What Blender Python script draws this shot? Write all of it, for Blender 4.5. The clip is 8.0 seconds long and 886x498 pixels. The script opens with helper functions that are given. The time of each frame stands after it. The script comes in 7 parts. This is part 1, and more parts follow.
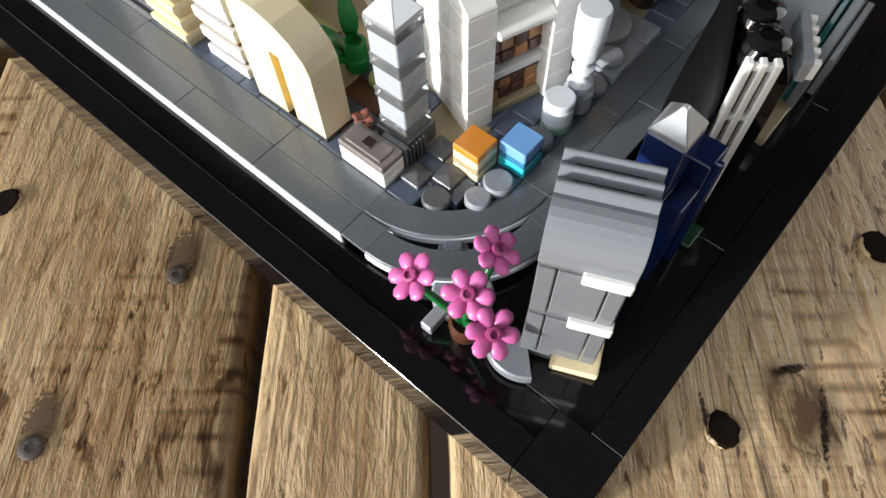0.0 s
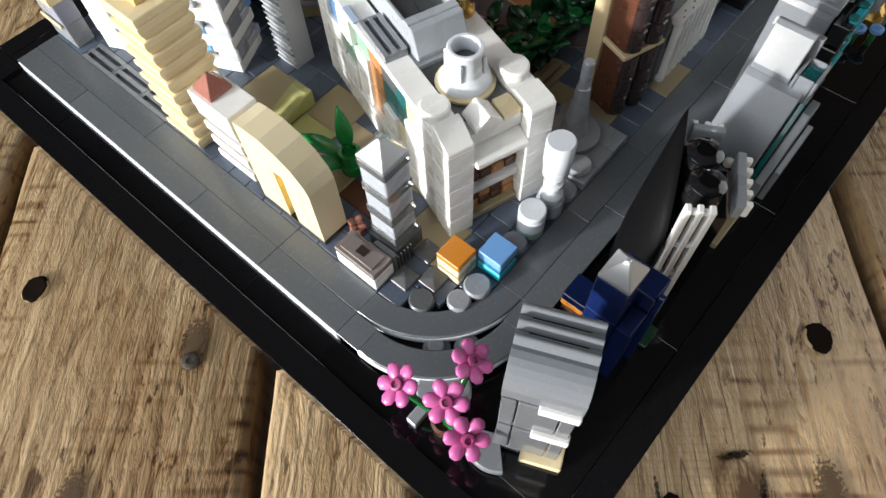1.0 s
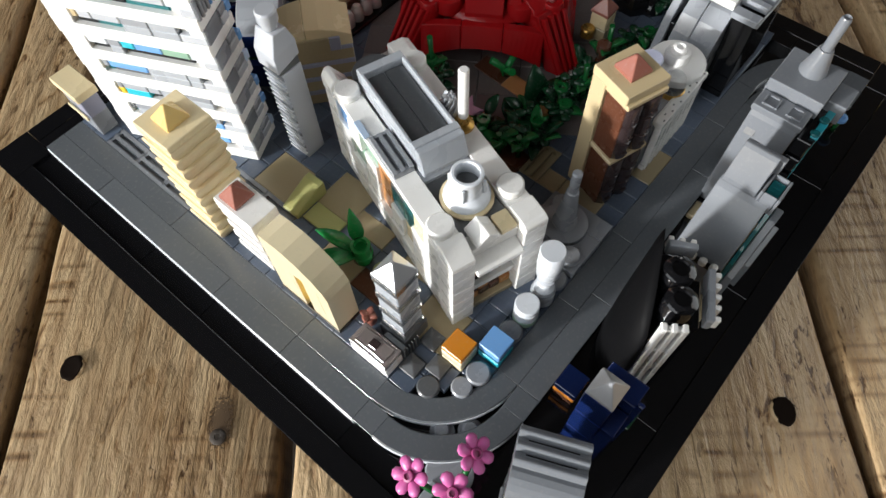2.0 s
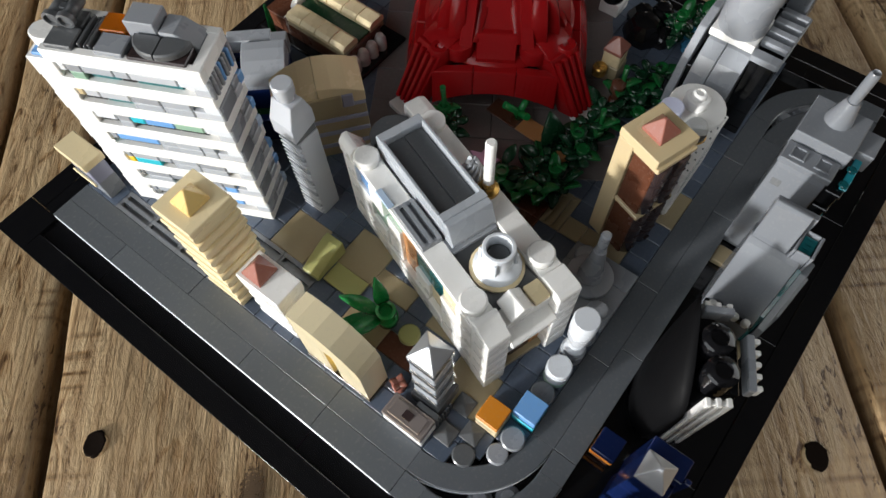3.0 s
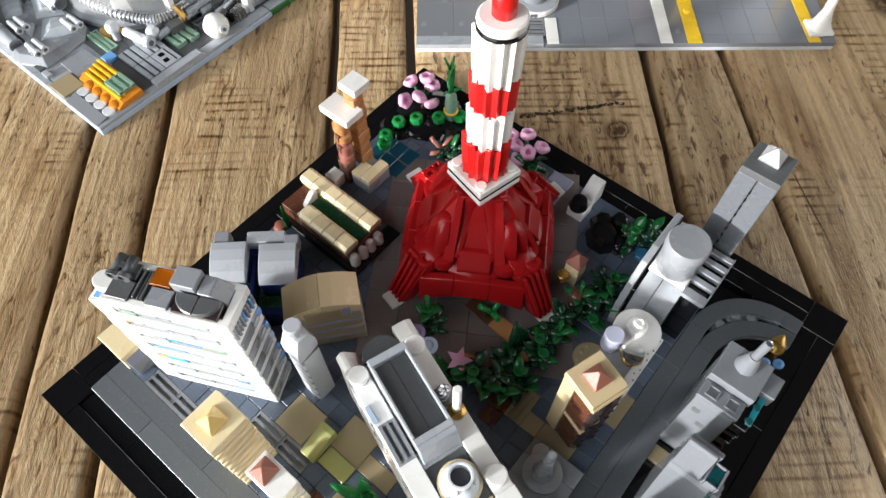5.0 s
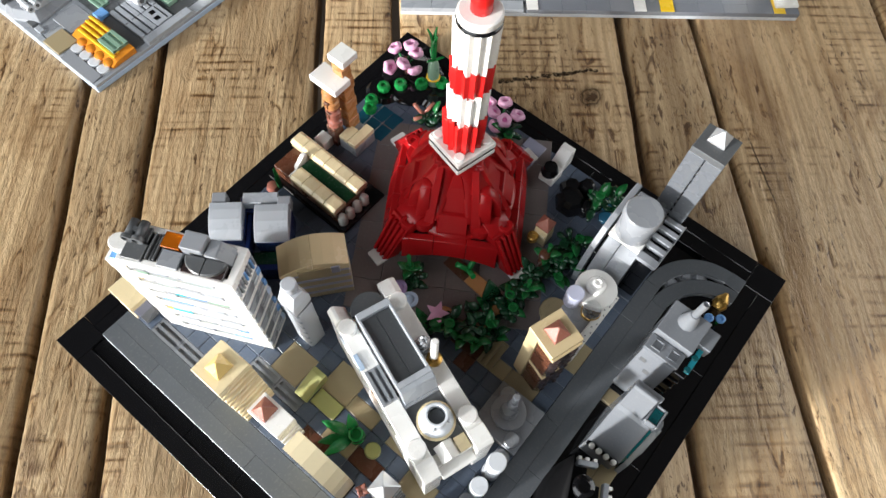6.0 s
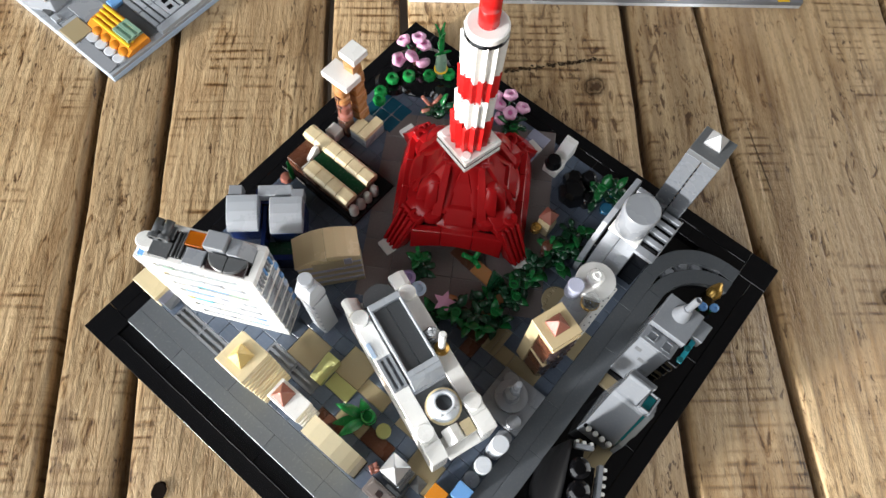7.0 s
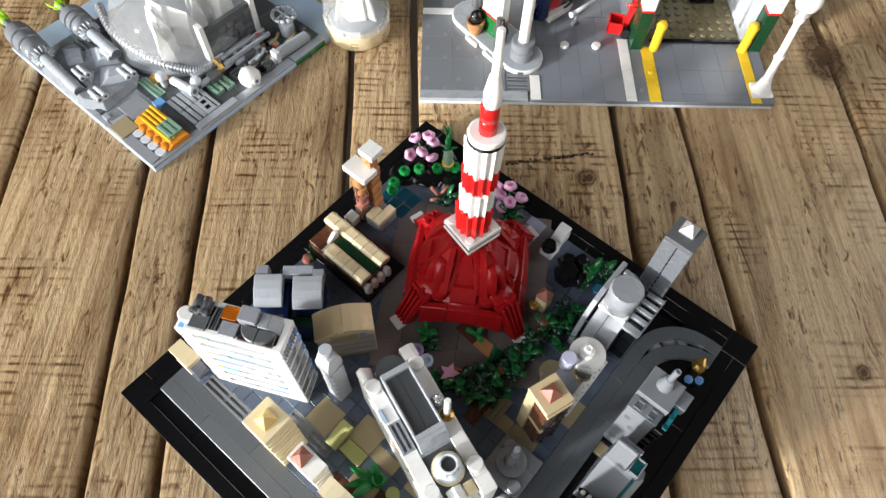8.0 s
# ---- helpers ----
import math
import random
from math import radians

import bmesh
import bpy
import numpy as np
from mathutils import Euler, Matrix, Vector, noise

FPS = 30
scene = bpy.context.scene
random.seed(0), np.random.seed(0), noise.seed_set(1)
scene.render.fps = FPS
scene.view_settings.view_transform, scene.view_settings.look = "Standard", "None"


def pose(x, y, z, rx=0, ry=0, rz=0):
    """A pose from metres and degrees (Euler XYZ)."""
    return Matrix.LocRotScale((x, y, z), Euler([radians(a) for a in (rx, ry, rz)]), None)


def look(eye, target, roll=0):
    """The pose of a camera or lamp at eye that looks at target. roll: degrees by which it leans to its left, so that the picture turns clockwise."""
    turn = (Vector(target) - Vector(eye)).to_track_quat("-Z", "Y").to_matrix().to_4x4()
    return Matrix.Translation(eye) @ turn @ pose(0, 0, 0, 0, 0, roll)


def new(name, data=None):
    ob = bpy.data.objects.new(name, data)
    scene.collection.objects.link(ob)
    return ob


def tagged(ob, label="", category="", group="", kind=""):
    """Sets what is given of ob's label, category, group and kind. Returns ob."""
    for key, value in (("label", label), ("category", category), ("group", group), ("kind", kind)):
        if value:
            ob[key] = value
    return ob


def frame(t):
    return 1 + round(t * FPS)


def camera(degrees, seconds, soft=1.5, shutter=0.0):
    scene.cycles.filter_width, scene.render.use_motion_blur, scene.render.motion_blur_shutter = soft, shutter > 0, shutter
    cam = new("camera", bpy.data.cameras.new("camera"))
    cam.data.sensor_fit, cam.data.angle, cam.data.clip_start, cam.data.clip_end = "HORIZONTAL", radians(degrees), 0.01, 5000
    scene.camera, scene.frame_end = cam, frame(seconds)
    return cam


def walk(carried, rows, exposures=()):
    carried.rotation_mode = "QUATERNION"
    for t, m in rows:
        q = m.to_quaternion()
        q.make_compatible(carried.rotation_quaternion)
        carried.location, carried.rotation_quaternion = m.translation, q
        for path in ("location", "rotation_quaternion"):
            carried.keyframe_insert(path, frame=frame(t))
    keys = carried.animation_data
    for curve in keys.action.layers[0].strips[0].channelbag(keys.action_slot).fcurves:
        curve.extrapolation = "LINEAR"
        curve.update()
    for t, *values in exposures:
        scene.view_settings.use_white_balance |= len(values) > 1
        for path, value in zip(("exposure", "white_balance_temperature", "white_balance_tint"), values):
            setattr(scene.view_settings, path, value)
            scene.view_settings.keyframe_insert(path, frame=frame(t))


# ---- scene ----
cam = camera(67.80, 8.0)
PATH = [
    (0, (-0.02711, 0.00596, 0.13721), (0.04487, 0.07384, -0.03661), -3.15),
    (0.5, (-0.02105, 0.00749, 0.14953), (0.05078, 0.07566, -0.02423), -3.25),
    (0.6, (-0.02040, 0.00735, 0.15184), (0.05240, 0.07601, -0.02132), -2.97),
    (0.8, (-0.01703, 0.00860, 0.15980), (0.05548, 0.07720, -0.01351), -3.06),
    (1, (-0.01387, 0.01033, 0.16730), (0.05806, 0.07869, -0.00635), -3.19),
    (1.2, (-0.01023, 0.01134, 0.17424), (0.06081, 0.07960, 0.00019), -3.45),
    (1.5, (-0.00508, 0.01465, 0.18446), (0.06534, 0.08227, 0.00990), -3.52),
    (1.7, (-0.00321, 0.01870, 0.19171), (0.06799, 0.08460, 0.01681), -2.63),
    (2.8, (0.00566, 0.04258, 0.20978), (0.07511, 0.10158, 0.03175), -2.75),
    (3, (0.00947, 0.04865, 0.20950), (0.07906, 0.10707, 0.03133), -2.98),
    (3.2, (0.01389, 0.05260, 0.21328), (0.08293, 0.11231, 0.03532), -3.52),
    (3.5, (0.02209, 0.05778, 0.22483), (0.09487, 0.12098, 0.04959), -3.06),
    (3.8, (0.02922, 0.06101, 0.23280), (0.10544, 0.12512, 0.05936), -1.45),
    (4, (0.03300, 0.06091, 0.23733), (0.11173, 0.12672, 0.06566), -0.61),
    (4.2, (0.03578, 0.06134, 0.24361), (0.11544, 0.12833, 0.07283), -0.42),
    (4.5, (0.03843, 0.06345, 0.25525), (0.12064, 0.12922, 0.08521), 0.95),
    (4.7, (0.04033, 0.06196, 0.26426), (0.12206, 0.12934, 0.09462), -0.07),
    (5.8, (0.03997, 0.06225, 0.30198), (0.11097, 0.11564, 0.12279), 3.02),
    (6, (0.03721, 0.05898, 0.30656), (0.10716, 0.11009, 0.12629), 3.67),
    (6.2, (0.03652, 0.05667, 0.31301), (0.09812, 0.10178, 0.12816), 3.64),
    (6.5, (0.03756, 0.05892, 0.32176), (0.09664, 0.10094, 0.13537), 4.52),
    (6.8, (0.04038, 0.06275, 0.32360), (0.10096, 0.10836, 0.13853), 2.90),
    (7, (0.04101, 0.06454, 0.32578), (0.10240, 0.11012, 0.14097), 3.48),
    (7.2, (0.04042, 0.06442, 0.33285), (0.10636, 0.11485, 0.15089), 2.83),
    (7.5, (0.03936, 0.06209, 0.34029), (0.11009, 0.11715, 0.16150), 2.56),
    (7.7, (0.03443, 0.05855, 0.34667), (0.10739, 0.11714, 0.16991), 1.80),
    (8, (0.02925, 0.05432, 0.35804), (0.10538, 0.11570, 0.18358), 1.74),
]
walk(cam, [(t, look(eye, target, roll)) for t, eye, target, roll in PATH],
     exposures=((0, 0.22), (1.5, 0.12), (3.0, -0.24), (3.5, -0.24), (4.0, 0.12), (4.5, 0.42), (6.0, 0.54), (7.5, 0.5), (8.0, 0.44)))

# world, sun, large lights
world = bpy.data.worlds.new("world")
scene.world = world
world.use_nodes = True
wn = world.node_tree
sky = wn.nodes.new("ShaderNodeTexSky")
sky.sky_type = "NISHITA"
sky.sun_disc = False
SUN_DIR = Vector((-0.95, 0.30, 0.165)).normalized()
sky.sun_elevation = math.asin(SUN_DIR.z)
sky.sun_rotation = math.atan2(SUN_DIR.x, SUN_DIR.y)
wn.links.new(sky.outputs[0], wn.nodes["Background"].inputs[0])
wn.nodes["Background"].inputs[1].default_value = 0.12
sun = new("sun", bpy.data.lights.new("sun", "SUN"))
sun.data.energy, sun.data.angle, sun.data.color = 5.0, radians(4), (0.985, 0.985, 0.98)
sun.matrix_world = look(tuple(SUN_DIR * 3), (0, 0, 0))
scene.view_settings.exposure = 0.0

U = 0.008                       # one stud pitch
TABLE = -2.13                   # table top below the rim's top, in studs
PLANK_TURN = 40.0               # heading of the planks
CENTRE = Vector((0.128, 0.128, 0))


# ---- materials ----
def nodes_of(name):
    m = bpy.data.materials.new(name)
    m.use_nodes = True
    t = m.node_tree
    return m, t, t.nodes["Principled BSDF"]


def plastic(name, rgb, rough=0.24, vary=0.06, clear=0.0, metal=0.0, dust=0.03):
    """Moulded plastic: small tone shifts from piece to piece, faint smudges and a slight ripple."""
    m, t, b = nodes_of(name)
    N, L = t.nodes, t.links
    info = N.new("ShaderNodeObjectInfo")
    co = N.new("ShaderNodeTexCoord")
    big = N.new("ShaderNodeTexNoise")
    big.inputs["Scale"].default_value, big.inputs["Detail"].default_value = 90, 4
    L.new(co.outputs["Object"], big.inputs["Vector"])
    fine = N.new("ShaderNodeTexNoise")
    fine.inputs["Scale"].default_value, fine.inputs["Detail"].default_value = 900, 3
    L.new(co.outputs["Object"], fine.inputs["Vector"])
    mixv = N.new("ShaderNodeMath")
    mixv.operation = "MULTIPLY_ADD"
    mixv.inputs[1].default_value, mixv.inputs[2].default_value = 2 * vary, 1 - vary
    L.new(info.outputs["Random"], mixv.inputs[0])
    hsv = N.new("ShaderNodeHueSaturation")
    hsv.inputs["Color"].default_value = (*rgb, 1)
    L.new(mixv.outputs[0], hsv.inputs["Value"])
    mix = N.new("ShaderNodeMix")
    mix.data_type = "RGBA"
    spots = N.new("ShaderNodeMapRange")
    spots.inputs["From Min"].default_value, spots.inputs["From Max"].default_value = 0.55, 0.8
    spots.inputs["To Max"].default_value = dust * 4
    L.new(fine.outputs["Fac"], spots.inputs["Value"])
    L.new(spots.outputs[0], mix.inputs["Factor"])
    L.new(hsv.outputs[0], mix.inputs["A"])
    mix.inputs["B"].default_value = (0.42, 0.40, 0.37, 1)
    L.new(mix.outputs["Result"], b.inputs["Base Color"])
    rr = N.new("ShaderNodeMapRange")
    rr.inputs["To Min"].default_value, rr.inputs["To Max"].default_value = rough * 0.75, rough * 1.5
    L.new(big.outputs["Fac"], rr.inputs["Value"])
    L.new(rr.outputs[0], b.inputs["Roughness"])
    bump = N.new("ShaderNodeBump")
    bump.inputs["Strength"].default_value, bump.inputs["Distance"].default_value = 0.05, 0.0002
    L.new(big.outputs["Fac"], bump.inputs["Height"])
    L.new(bump.outputs[0], b.inputs["Normal"])
    b.inputs["Metallic"].default_value = metal
    b.inputs["Transmission Weight"].default_value = clear
    b.inputs["IOR"].default_value = 1.52
    return m


WHITE = plastic("white_plastic", (0.85, 0.84, 0.81), 0.25, 0.04, dust=0.01)
LGREY = plastic("light_grey_plastic", (0.28, 0.295, 0.32), 0.25)
CGREY = plastic("station_grey_plastic", (0.37, 0.395, 0.43), 0.25, 0.025)
MISTY = plastic("misty_grey_plastic", (0.47, 0.49, 0.525), 0.22, 0.03)
TGREY = plastic("tower_grey_plastic", (0.12, 0.13, 0.145), 0.24, 0.03)
PGREY = plastic("pale_grey_plastic", (0.66, 0.69, 0.73), 0.25)
ROADG = plastic("road_grey_plastic", (0.115, 0.125, 0.137), 0.16, 0.06)
DGREY = plastic("dark_grey_plastic", (0.095, 0.10, 0.105), 0.3, 0.1)
BLACK = plastic("black_plastic", (0.006, 0.006, 0.007), 0.07, dust=0.004)
SAIL = plastic("matt_black_plastic", (0.004, 0.004, 0.0045), 0.5, dust=0.0)
SAIL.node_tree.nodes["Principled BSDF"].inputs["Specular IOR Level"].default_value = 0.08
CREAM = plastic("pale_tan_plastic", (0.82, 0.71, 0.47), 0.2, 0.03)
TAN = plastic("tan_plastic", (0.78, 0.65, 0.40), 0.25)
SANDY = plastic("sandy_plastic", (0.70, 0.56, 0.34), 0.22)
STAN = plastic("sand_tan_plastic", (0.58, 0.46, 0.27), 0.22)
DTAN = plastic("dark_tan_plastic", (0.36, 0.29, 0.17), 0.3)
OLIVED = plastic("olive_brown_plastic", (0.20, 0.165, 0.085), 0.2, 0.03)
HGREY = plastic("house_grey_plastic", (0.175, 0.187, 0.205), 0.2, 0.03)
FGREY = plastic("forecourt_grey_plastic", (0.20, 0.215, 0.245), 0.2, 0.02)
SGREY = plastic("stone_grey_plastic", (0.205, 0.216, 0.235), 0.22)
LEAFG = plastic("leaf_green_plastic", (0.010, 0.23, 0.05), 0.22)
GOLD = plastic("gold_plastic", (0.78, 0.55, 0.20), 0.25)
OLIVE = plastic("olive_plastic", (0.42, 0.42, 0.16), 0.3)
RBROWN = plastic("reddish_brown_plastic", (0.105, 0.038, 0.02), 0.25)
CORAL = plastic("brick_red_plastic", (0.30, 0.11, 0.08), 0.22)
DRED = plastic("dark_red_plastic", (0.34, 0.007, 0.009), 0.2, dust=0.002)
DRED.node_tree.nodes["Principled BSDF"].inputs["Specular IOR Level"].default_value = 0.3
RED = plastic("red_plastic", (0.62, 0.012, 0.012), 0.22, dust=0.004)
SLATE = plastic("slate_blue_plastic", (0.085, 0.11, 0.155), 0.3, 0.16)
DBLUE = plastic("dark_blue_plastic", (0.006, 0.017, 0.085), 0.2, dust=0.004)
MBLUE = plastic("medium_blue_plastic", (0.16, 0.36, 0.70), 0.22)
AZURE = plastic("azure_plastic", (0.03, 0.50, 0.62), 0.2)
ORANGE = plastic("dark_orange_plastic", (0.62, 0.22, 0.02), 0.2)
COPPER = plastic("nougat_plastic", (0.48, 0.22, 0.08), 0.25)
YELLOW = plastic("yellow_plastic", (0.85, 0.55, 0.03), 0.25)
GREEN = plastic("green_plastic", (0.009, 0.13, 0.03), 0.22)
DGREEN = plastic("dark_green_plastic", (0.005, 0.045, 0.017), 0.22)
BGREEN = plastic("bright_green_plastic", (0.06, 0.42, 0.03), 0.25)
SAND = plastic("sand_green_plastic", (0.25, 0.40, 0.30), 0.28)
PINK = plastic("dark_pink_plastic", (0.60, 0.13, 0.36), 0.3)
WINE = plastic("deep_pink_plastic", (0.34, 0.05, 0.17), 0.4)
LPINK = plastic("light_pink_plastic", (0.72, 0.38, 0.56), 0.28)
PALELAV = plastic("pale_lavender_plastic", (0.55, 0.57, 0.72), 0.25)
VIOLET = plastic("violet_plastic", (0.30, 0.22, 0.42), 0.28)
LAV = plastic("lavender_plastic", (0.31, 0.32, 0.42), 0.28)
PALEBLUE = plastic("pale_blue_grey_plastic", (0.46, 0.58, 0.74), 0.28)
MGREY = plastic("mid_grey_plastic", (0.15, 0.157, 0.168), 0.10)
TAUPE = plastic("path_brown_grey_plastic", (0.15, 0.125, 0.12), 0.35, 0.1)
SILVER = plastic("flat_silver_plastic", (0.50, 0.51, 0.53), 0.22, metal=0.5)
TCLEAR = plastic("clear_plastic", (0.92, 0.94, 0.95), 0.05, clear=0.9, dust=0.005)
TDOME = plastic("thin_clear_plastic", (0.85, 0.87, 0.88), 0.04, dust=0.0)
TDOME.node_tree.nodes["Principled BSDF"].inputs["Alpha"].default_value = 0.22
TSMOKE = plastic("smoke_clear_plastic", (0.045, 0.03, 0.03), 0.04, clear=0.2, dust=0.0)
THAZE = plastic("haze_clear_plastic", (0.34, 0.29, 0.27), 0.05, clear=0.45, dust=0.0)
TTEAL = plastic("teal_clear_plastic", (0.02, 0.22, 0.24), 0.06, clear=0.5, dust=0.005)
TGLINT = plastic("aqua_glint_plastic", (0.03, 0.42, 0.52), 0.05, clear=0.3, dust=0.0)
TPOND = plastic("deep_blue_clear_plastic", (0.02, 0.12, 0.20), 0.05, clear=0.4, dust=0.0)
TBLUE = plastic("blue_clear_plastic", (0.10, 0.45, 0.75), 0.06, clear=0.6, dust=0.005)
TORANGE = plastic("orange_clear_plastic", (0.85, 0.22, 0.01), 0.06, clear=0.6, dust=0.005)
TGOLD = plastic("pearl_gold_plastic", (0.55, 0.33, 0.08), 0.25, metal=0.7)
NEON = plastic("neon_green_plastic", (0.40, 0.80, 0.02), 0.15, clear=0.3)


def wood_material(name, light, dark):
    """Rough-sawn pallet wood: long grain, saw marks across it, knots and stains."""
    m, t, b = nodes_of(name)
    N, L = t.nodes, t.links
    co, info = N.new("ShaderNodeTexCoord"), N.new("ShaderNodeObjectInfo")
    off = N.new("ShaderNodeVectorMath")
    off.operation = "MULTIPLY_ADD"
    L.new(info.outputs["Random"], off.inputs[0])
    off.inputs[1].default_value = (7.0, 5.0, 3.0)
    L.new(co.outputs["Object"], off.inputs[2])

    def noise_at(scale, stretch, detail=6, distort=0.0, rough=0.6):
        mp = N.new("ShaderNodeMapping")
        mp.inputs["Scale"].default_value = stretch
        L.new(off.outputs[0], mp.inputs["Vector"])
        n = N.new("ShaderNodeTexNoise")
        n.inputs["Scale"].default_value, n.inputs["Detail"].default_value = scale, detail
        n.inputs["Distortion"].default_value, n.inputs["Roughness"].default_value = distort, rough
        L.new(mp.outputs[0], n.inputs["Vector"])
        return n.outputs["Fac"]

    def ramp(fac, stops):
        r = N.new("ShaderNodeValToRGB")
        r.color_ramp.elements[0].position, r.color_ramp.elements[0].color = stops[0][0], (*stops[0][1], 1)
        r.color_ramp.elements[1].position, r.color_ramp.elements[1].color = stops[-1][0], (*stops[-1][1], 1)
        for p, c in stops[1:-1]:
            r.color_ramp.elements.new(p).color = (*c, 1)
        L.new(fac, r.inputs[0])
        return r.outputs[0]

    def blend(kind, fac, a, c):
        x = N.new("ShaderNodeMix")
        x.data_type, x.blend_type = "RGBA", kind
        if isinstance(fac, float):
            x.inputs["Factor"].default_value = fac
        else:
            L.new(fac, x.inputs["Factor"])
        L.new(a, x.inputs["A"])
        L.new(c, x.inputs["B"])
        return x.outputs["Result"]

    mid = tuple(0.5 * (a + c) for a, c in zip(light, dark))
    grain = noise_at(1.0, (3.0, 42, 42), 5, 1.8, 0.5)
    streak = noise_at(1.0, (6, 240, 240), 3, 0.9)
    stain = noise_at(1.0, (9, 22, 22), 4, 0.8)
    where_sawn = noise_at(1.0, (9, 13, 13), 3, 0.4)
    soft = tuple(0.45 * a + 0.55 * c for a, c in zip(dark, mid))
    base = ramp(grain, [(0.30, soft), (0.43, mid), (0.55, light), (0.76, mid)])

    def cuts(period, bow, detail):
        """Lines across the board, evenly spaced as a saw leaves them, a little bowed."""
        mq = N.new("ShaderNodeMapping")
        mq.inputs["Scale"].default_value = (1.0, 0.16, 0.16)
        L.new(off.outputs[0], mq.inputs["Vector"])
        w = N.new("ShaderNodeTexWave")
        w.bands_direction = "X"
        w.inputs["Scale"].default_value, w.inputs["Distortion"].default_value = 0.314 / period, bow
        w.inputs["Detail"].default_value, w.inputs["Detail Scale"].default_value = detail, 0.7
        L.new(mq.outputs[0], w.inputs["Vector"])
        return w.outputs["Fac"]

    saw = cuts(0.0062, 7.0, 3)
    fine_saw = cuts(0.0021, 3.0, 2)
    broken = ramp(noise_at(1.0, (40, 70, 70), 3, 0.3), [(0.42, (0, 0, 0)), (0.56, (1, 1, 1))])
    c2 = blend("MULTIPLY", 0.32, base, ramp(streak, [(0.32, (0.42, 0.32, 0.22)), (0.55, (1, 1, 1))]))
    sawn = ramp(where_sawn, [(0.47, (0, 0, 0)), (0.55, (0.95, 0.95, 0.95))])
    sawn = blend("MULTIPLY", 1.0, sawn, broken)
    uneven = ramp(noise_at(1.0, (70, 6, 6), 2, 0.2), [(0.37, (0, 0, 0)), (0.56, (1, 1, 1))])
    sawn = blend("MULTIPLY", 1.0, sawn, uneven)
    c3 = blend("MULTIPLY", sawn, c2, ramp(saw, [(0.02, (0.24, 0.16, 0.09)), (0.16, (0.62, 0.50, 0.38)), (0.50, (1, 1, 1))]))
    sawn_fine = ramp(noise_at(1.0, (13, 26, 26), 3, 0.5), [(0.56, (0, 0, 0)), (0.66, (0.16, 0.16, 0.16))])
    c3 = blend("MULTIPLY", sawn_fine, c3, ramp(fine_saw, [(0.05, (0.35, 0.25, 0.16)), (0.30, (1, 1, 1))]))
    c4 = blend("MULTIPLY", 0.5, c3, ramp(stain, [(0.36, (0.50, 0.38, 0.26)), (0.50, (1, 1, 1))]))
    pits = noise_at(1.0, (120, 420, 420), 4, 0.5, 0.7)
    where_pits = ramp(noise_at(1.0, (13, 30, 30), 3, 0.3), [(0.48, (0, 0, 0)), (0.56, (0.9, 0.9, 0.9))])
    c5 = blend("MULTIPLY", where_pits, c4, ramp(pits, [(0.37, (0.16, 0.10, 0.06)), (0.43, (1, 1, 1))]))
    gouge = noise_at(1.0, (45, 150, 150), 4, 1.2, 0.6)
    where_gouge = ramp(noise_at(1.0, (8, 20, 20), 2, 0.4), [(0.46, (0, 0, 0)), (0.56, (0.9, 0.9, 0.9))])
    c5 = blend("MULTIPLY", where_gouge, c5, ramp(gouge, [(0.34, (0.18, 0.11, 0.06)), (0.40, (0.75, 0.66, 0.55)), (0.45, (1, 1, 1))]))
    split = noise_at(1.0, (5, 130, 130), 3, 0.8, 0.5)
    where_split = ramp(noise_at(1.0, (7, 30, 30), 2, 0.2), [(0.55, (0, 0, 0)), (0.63, (0.9, 0.9, 0.9))])
    c5b = blend("MULTIPLY", where_split, c5, ramp(split, [(0.485, (1, 1, 1)), (0.499, (0.10, 0.06, 0.04)), (0.513, (1, 1, 1))]))
    knots = noise_at(1.0, (16, 34, 34), 2, 0.5)
    c6 = blend("MULTIPLY", 0.85, c5b, ramp(knots, [(0.23, (0.20, 0.12, 0.07)), (0.30, (1, 1, 1))]))
    mp = N.new("ShaderNodeMapping")
    mp.inputs["Scale"].default_value = (0.06, 1.0, 1.0)
    L.new(off.outputs[0], mp.inputs["Vector"])
    rings = N.new("ShaderNodeTexWave")
    rings.bands_direction = "Y"
    rings.inputs["Scale"].default_value, rings.inputs["Distortion"].default_value = 34, 9
    rings.inputs["Detail"].default_value, rings.inputs["Detail Scale"].default_value = 4, 0.6
    L.new(mp.outputs[0], rings.inputs["Vector"])
    c6 = blend("MULTIPLY", 0.35, c6, ramp(rings.outputs["Fac"], [(0.0, (0.45, 0.34, 0.24)), (0.22, (0.9, 0.86, 0.8)), (0.5, (1, 1, 1))]))
    fleck = noise_at(1.0, (260, 800, 800), 3, 0.3, 0.7)
    c6 = blend("MULTIPLY", 0.35, c6, ramp(fleck, [(0.36, (0.45, 0.37, 0.29)), (0.46, (1, 1, 1))]))
    tone = N.new("ShaderNodeHueSaturation")
    shift = N.new("ShaderNodeMath")
    shift.operation = "MULTIPLY_ADD"
    shift.inputs[1].default_value, shift.inputs[2].default_value = 0.4, 0.85
    L.new(info.outputs["Random"], shift.inputs[0])
    L.new(shift.outputs[0], tone.inputs["Value"])
    L.new(c6, tone.inputs["Color"])
    L.new(tone.outputs[0], b.inputs["Base Color"])
    gloss = N.new("ShaderNodeMapRange")
    gloss.inputs["To Min"].default_value, gloss.inputs["To Max"].default_value = 0.22, 0.46
    L.new(stain, gloss.inputs["Value"])
    L.new(gloss.outputs[0], b.inputs["Roughness"])
    b.inputs["Specular IOR Level"].default_value = 0.5
    h1 = N.new("ShaderNodeMath")
    h1.operation = "ADD"
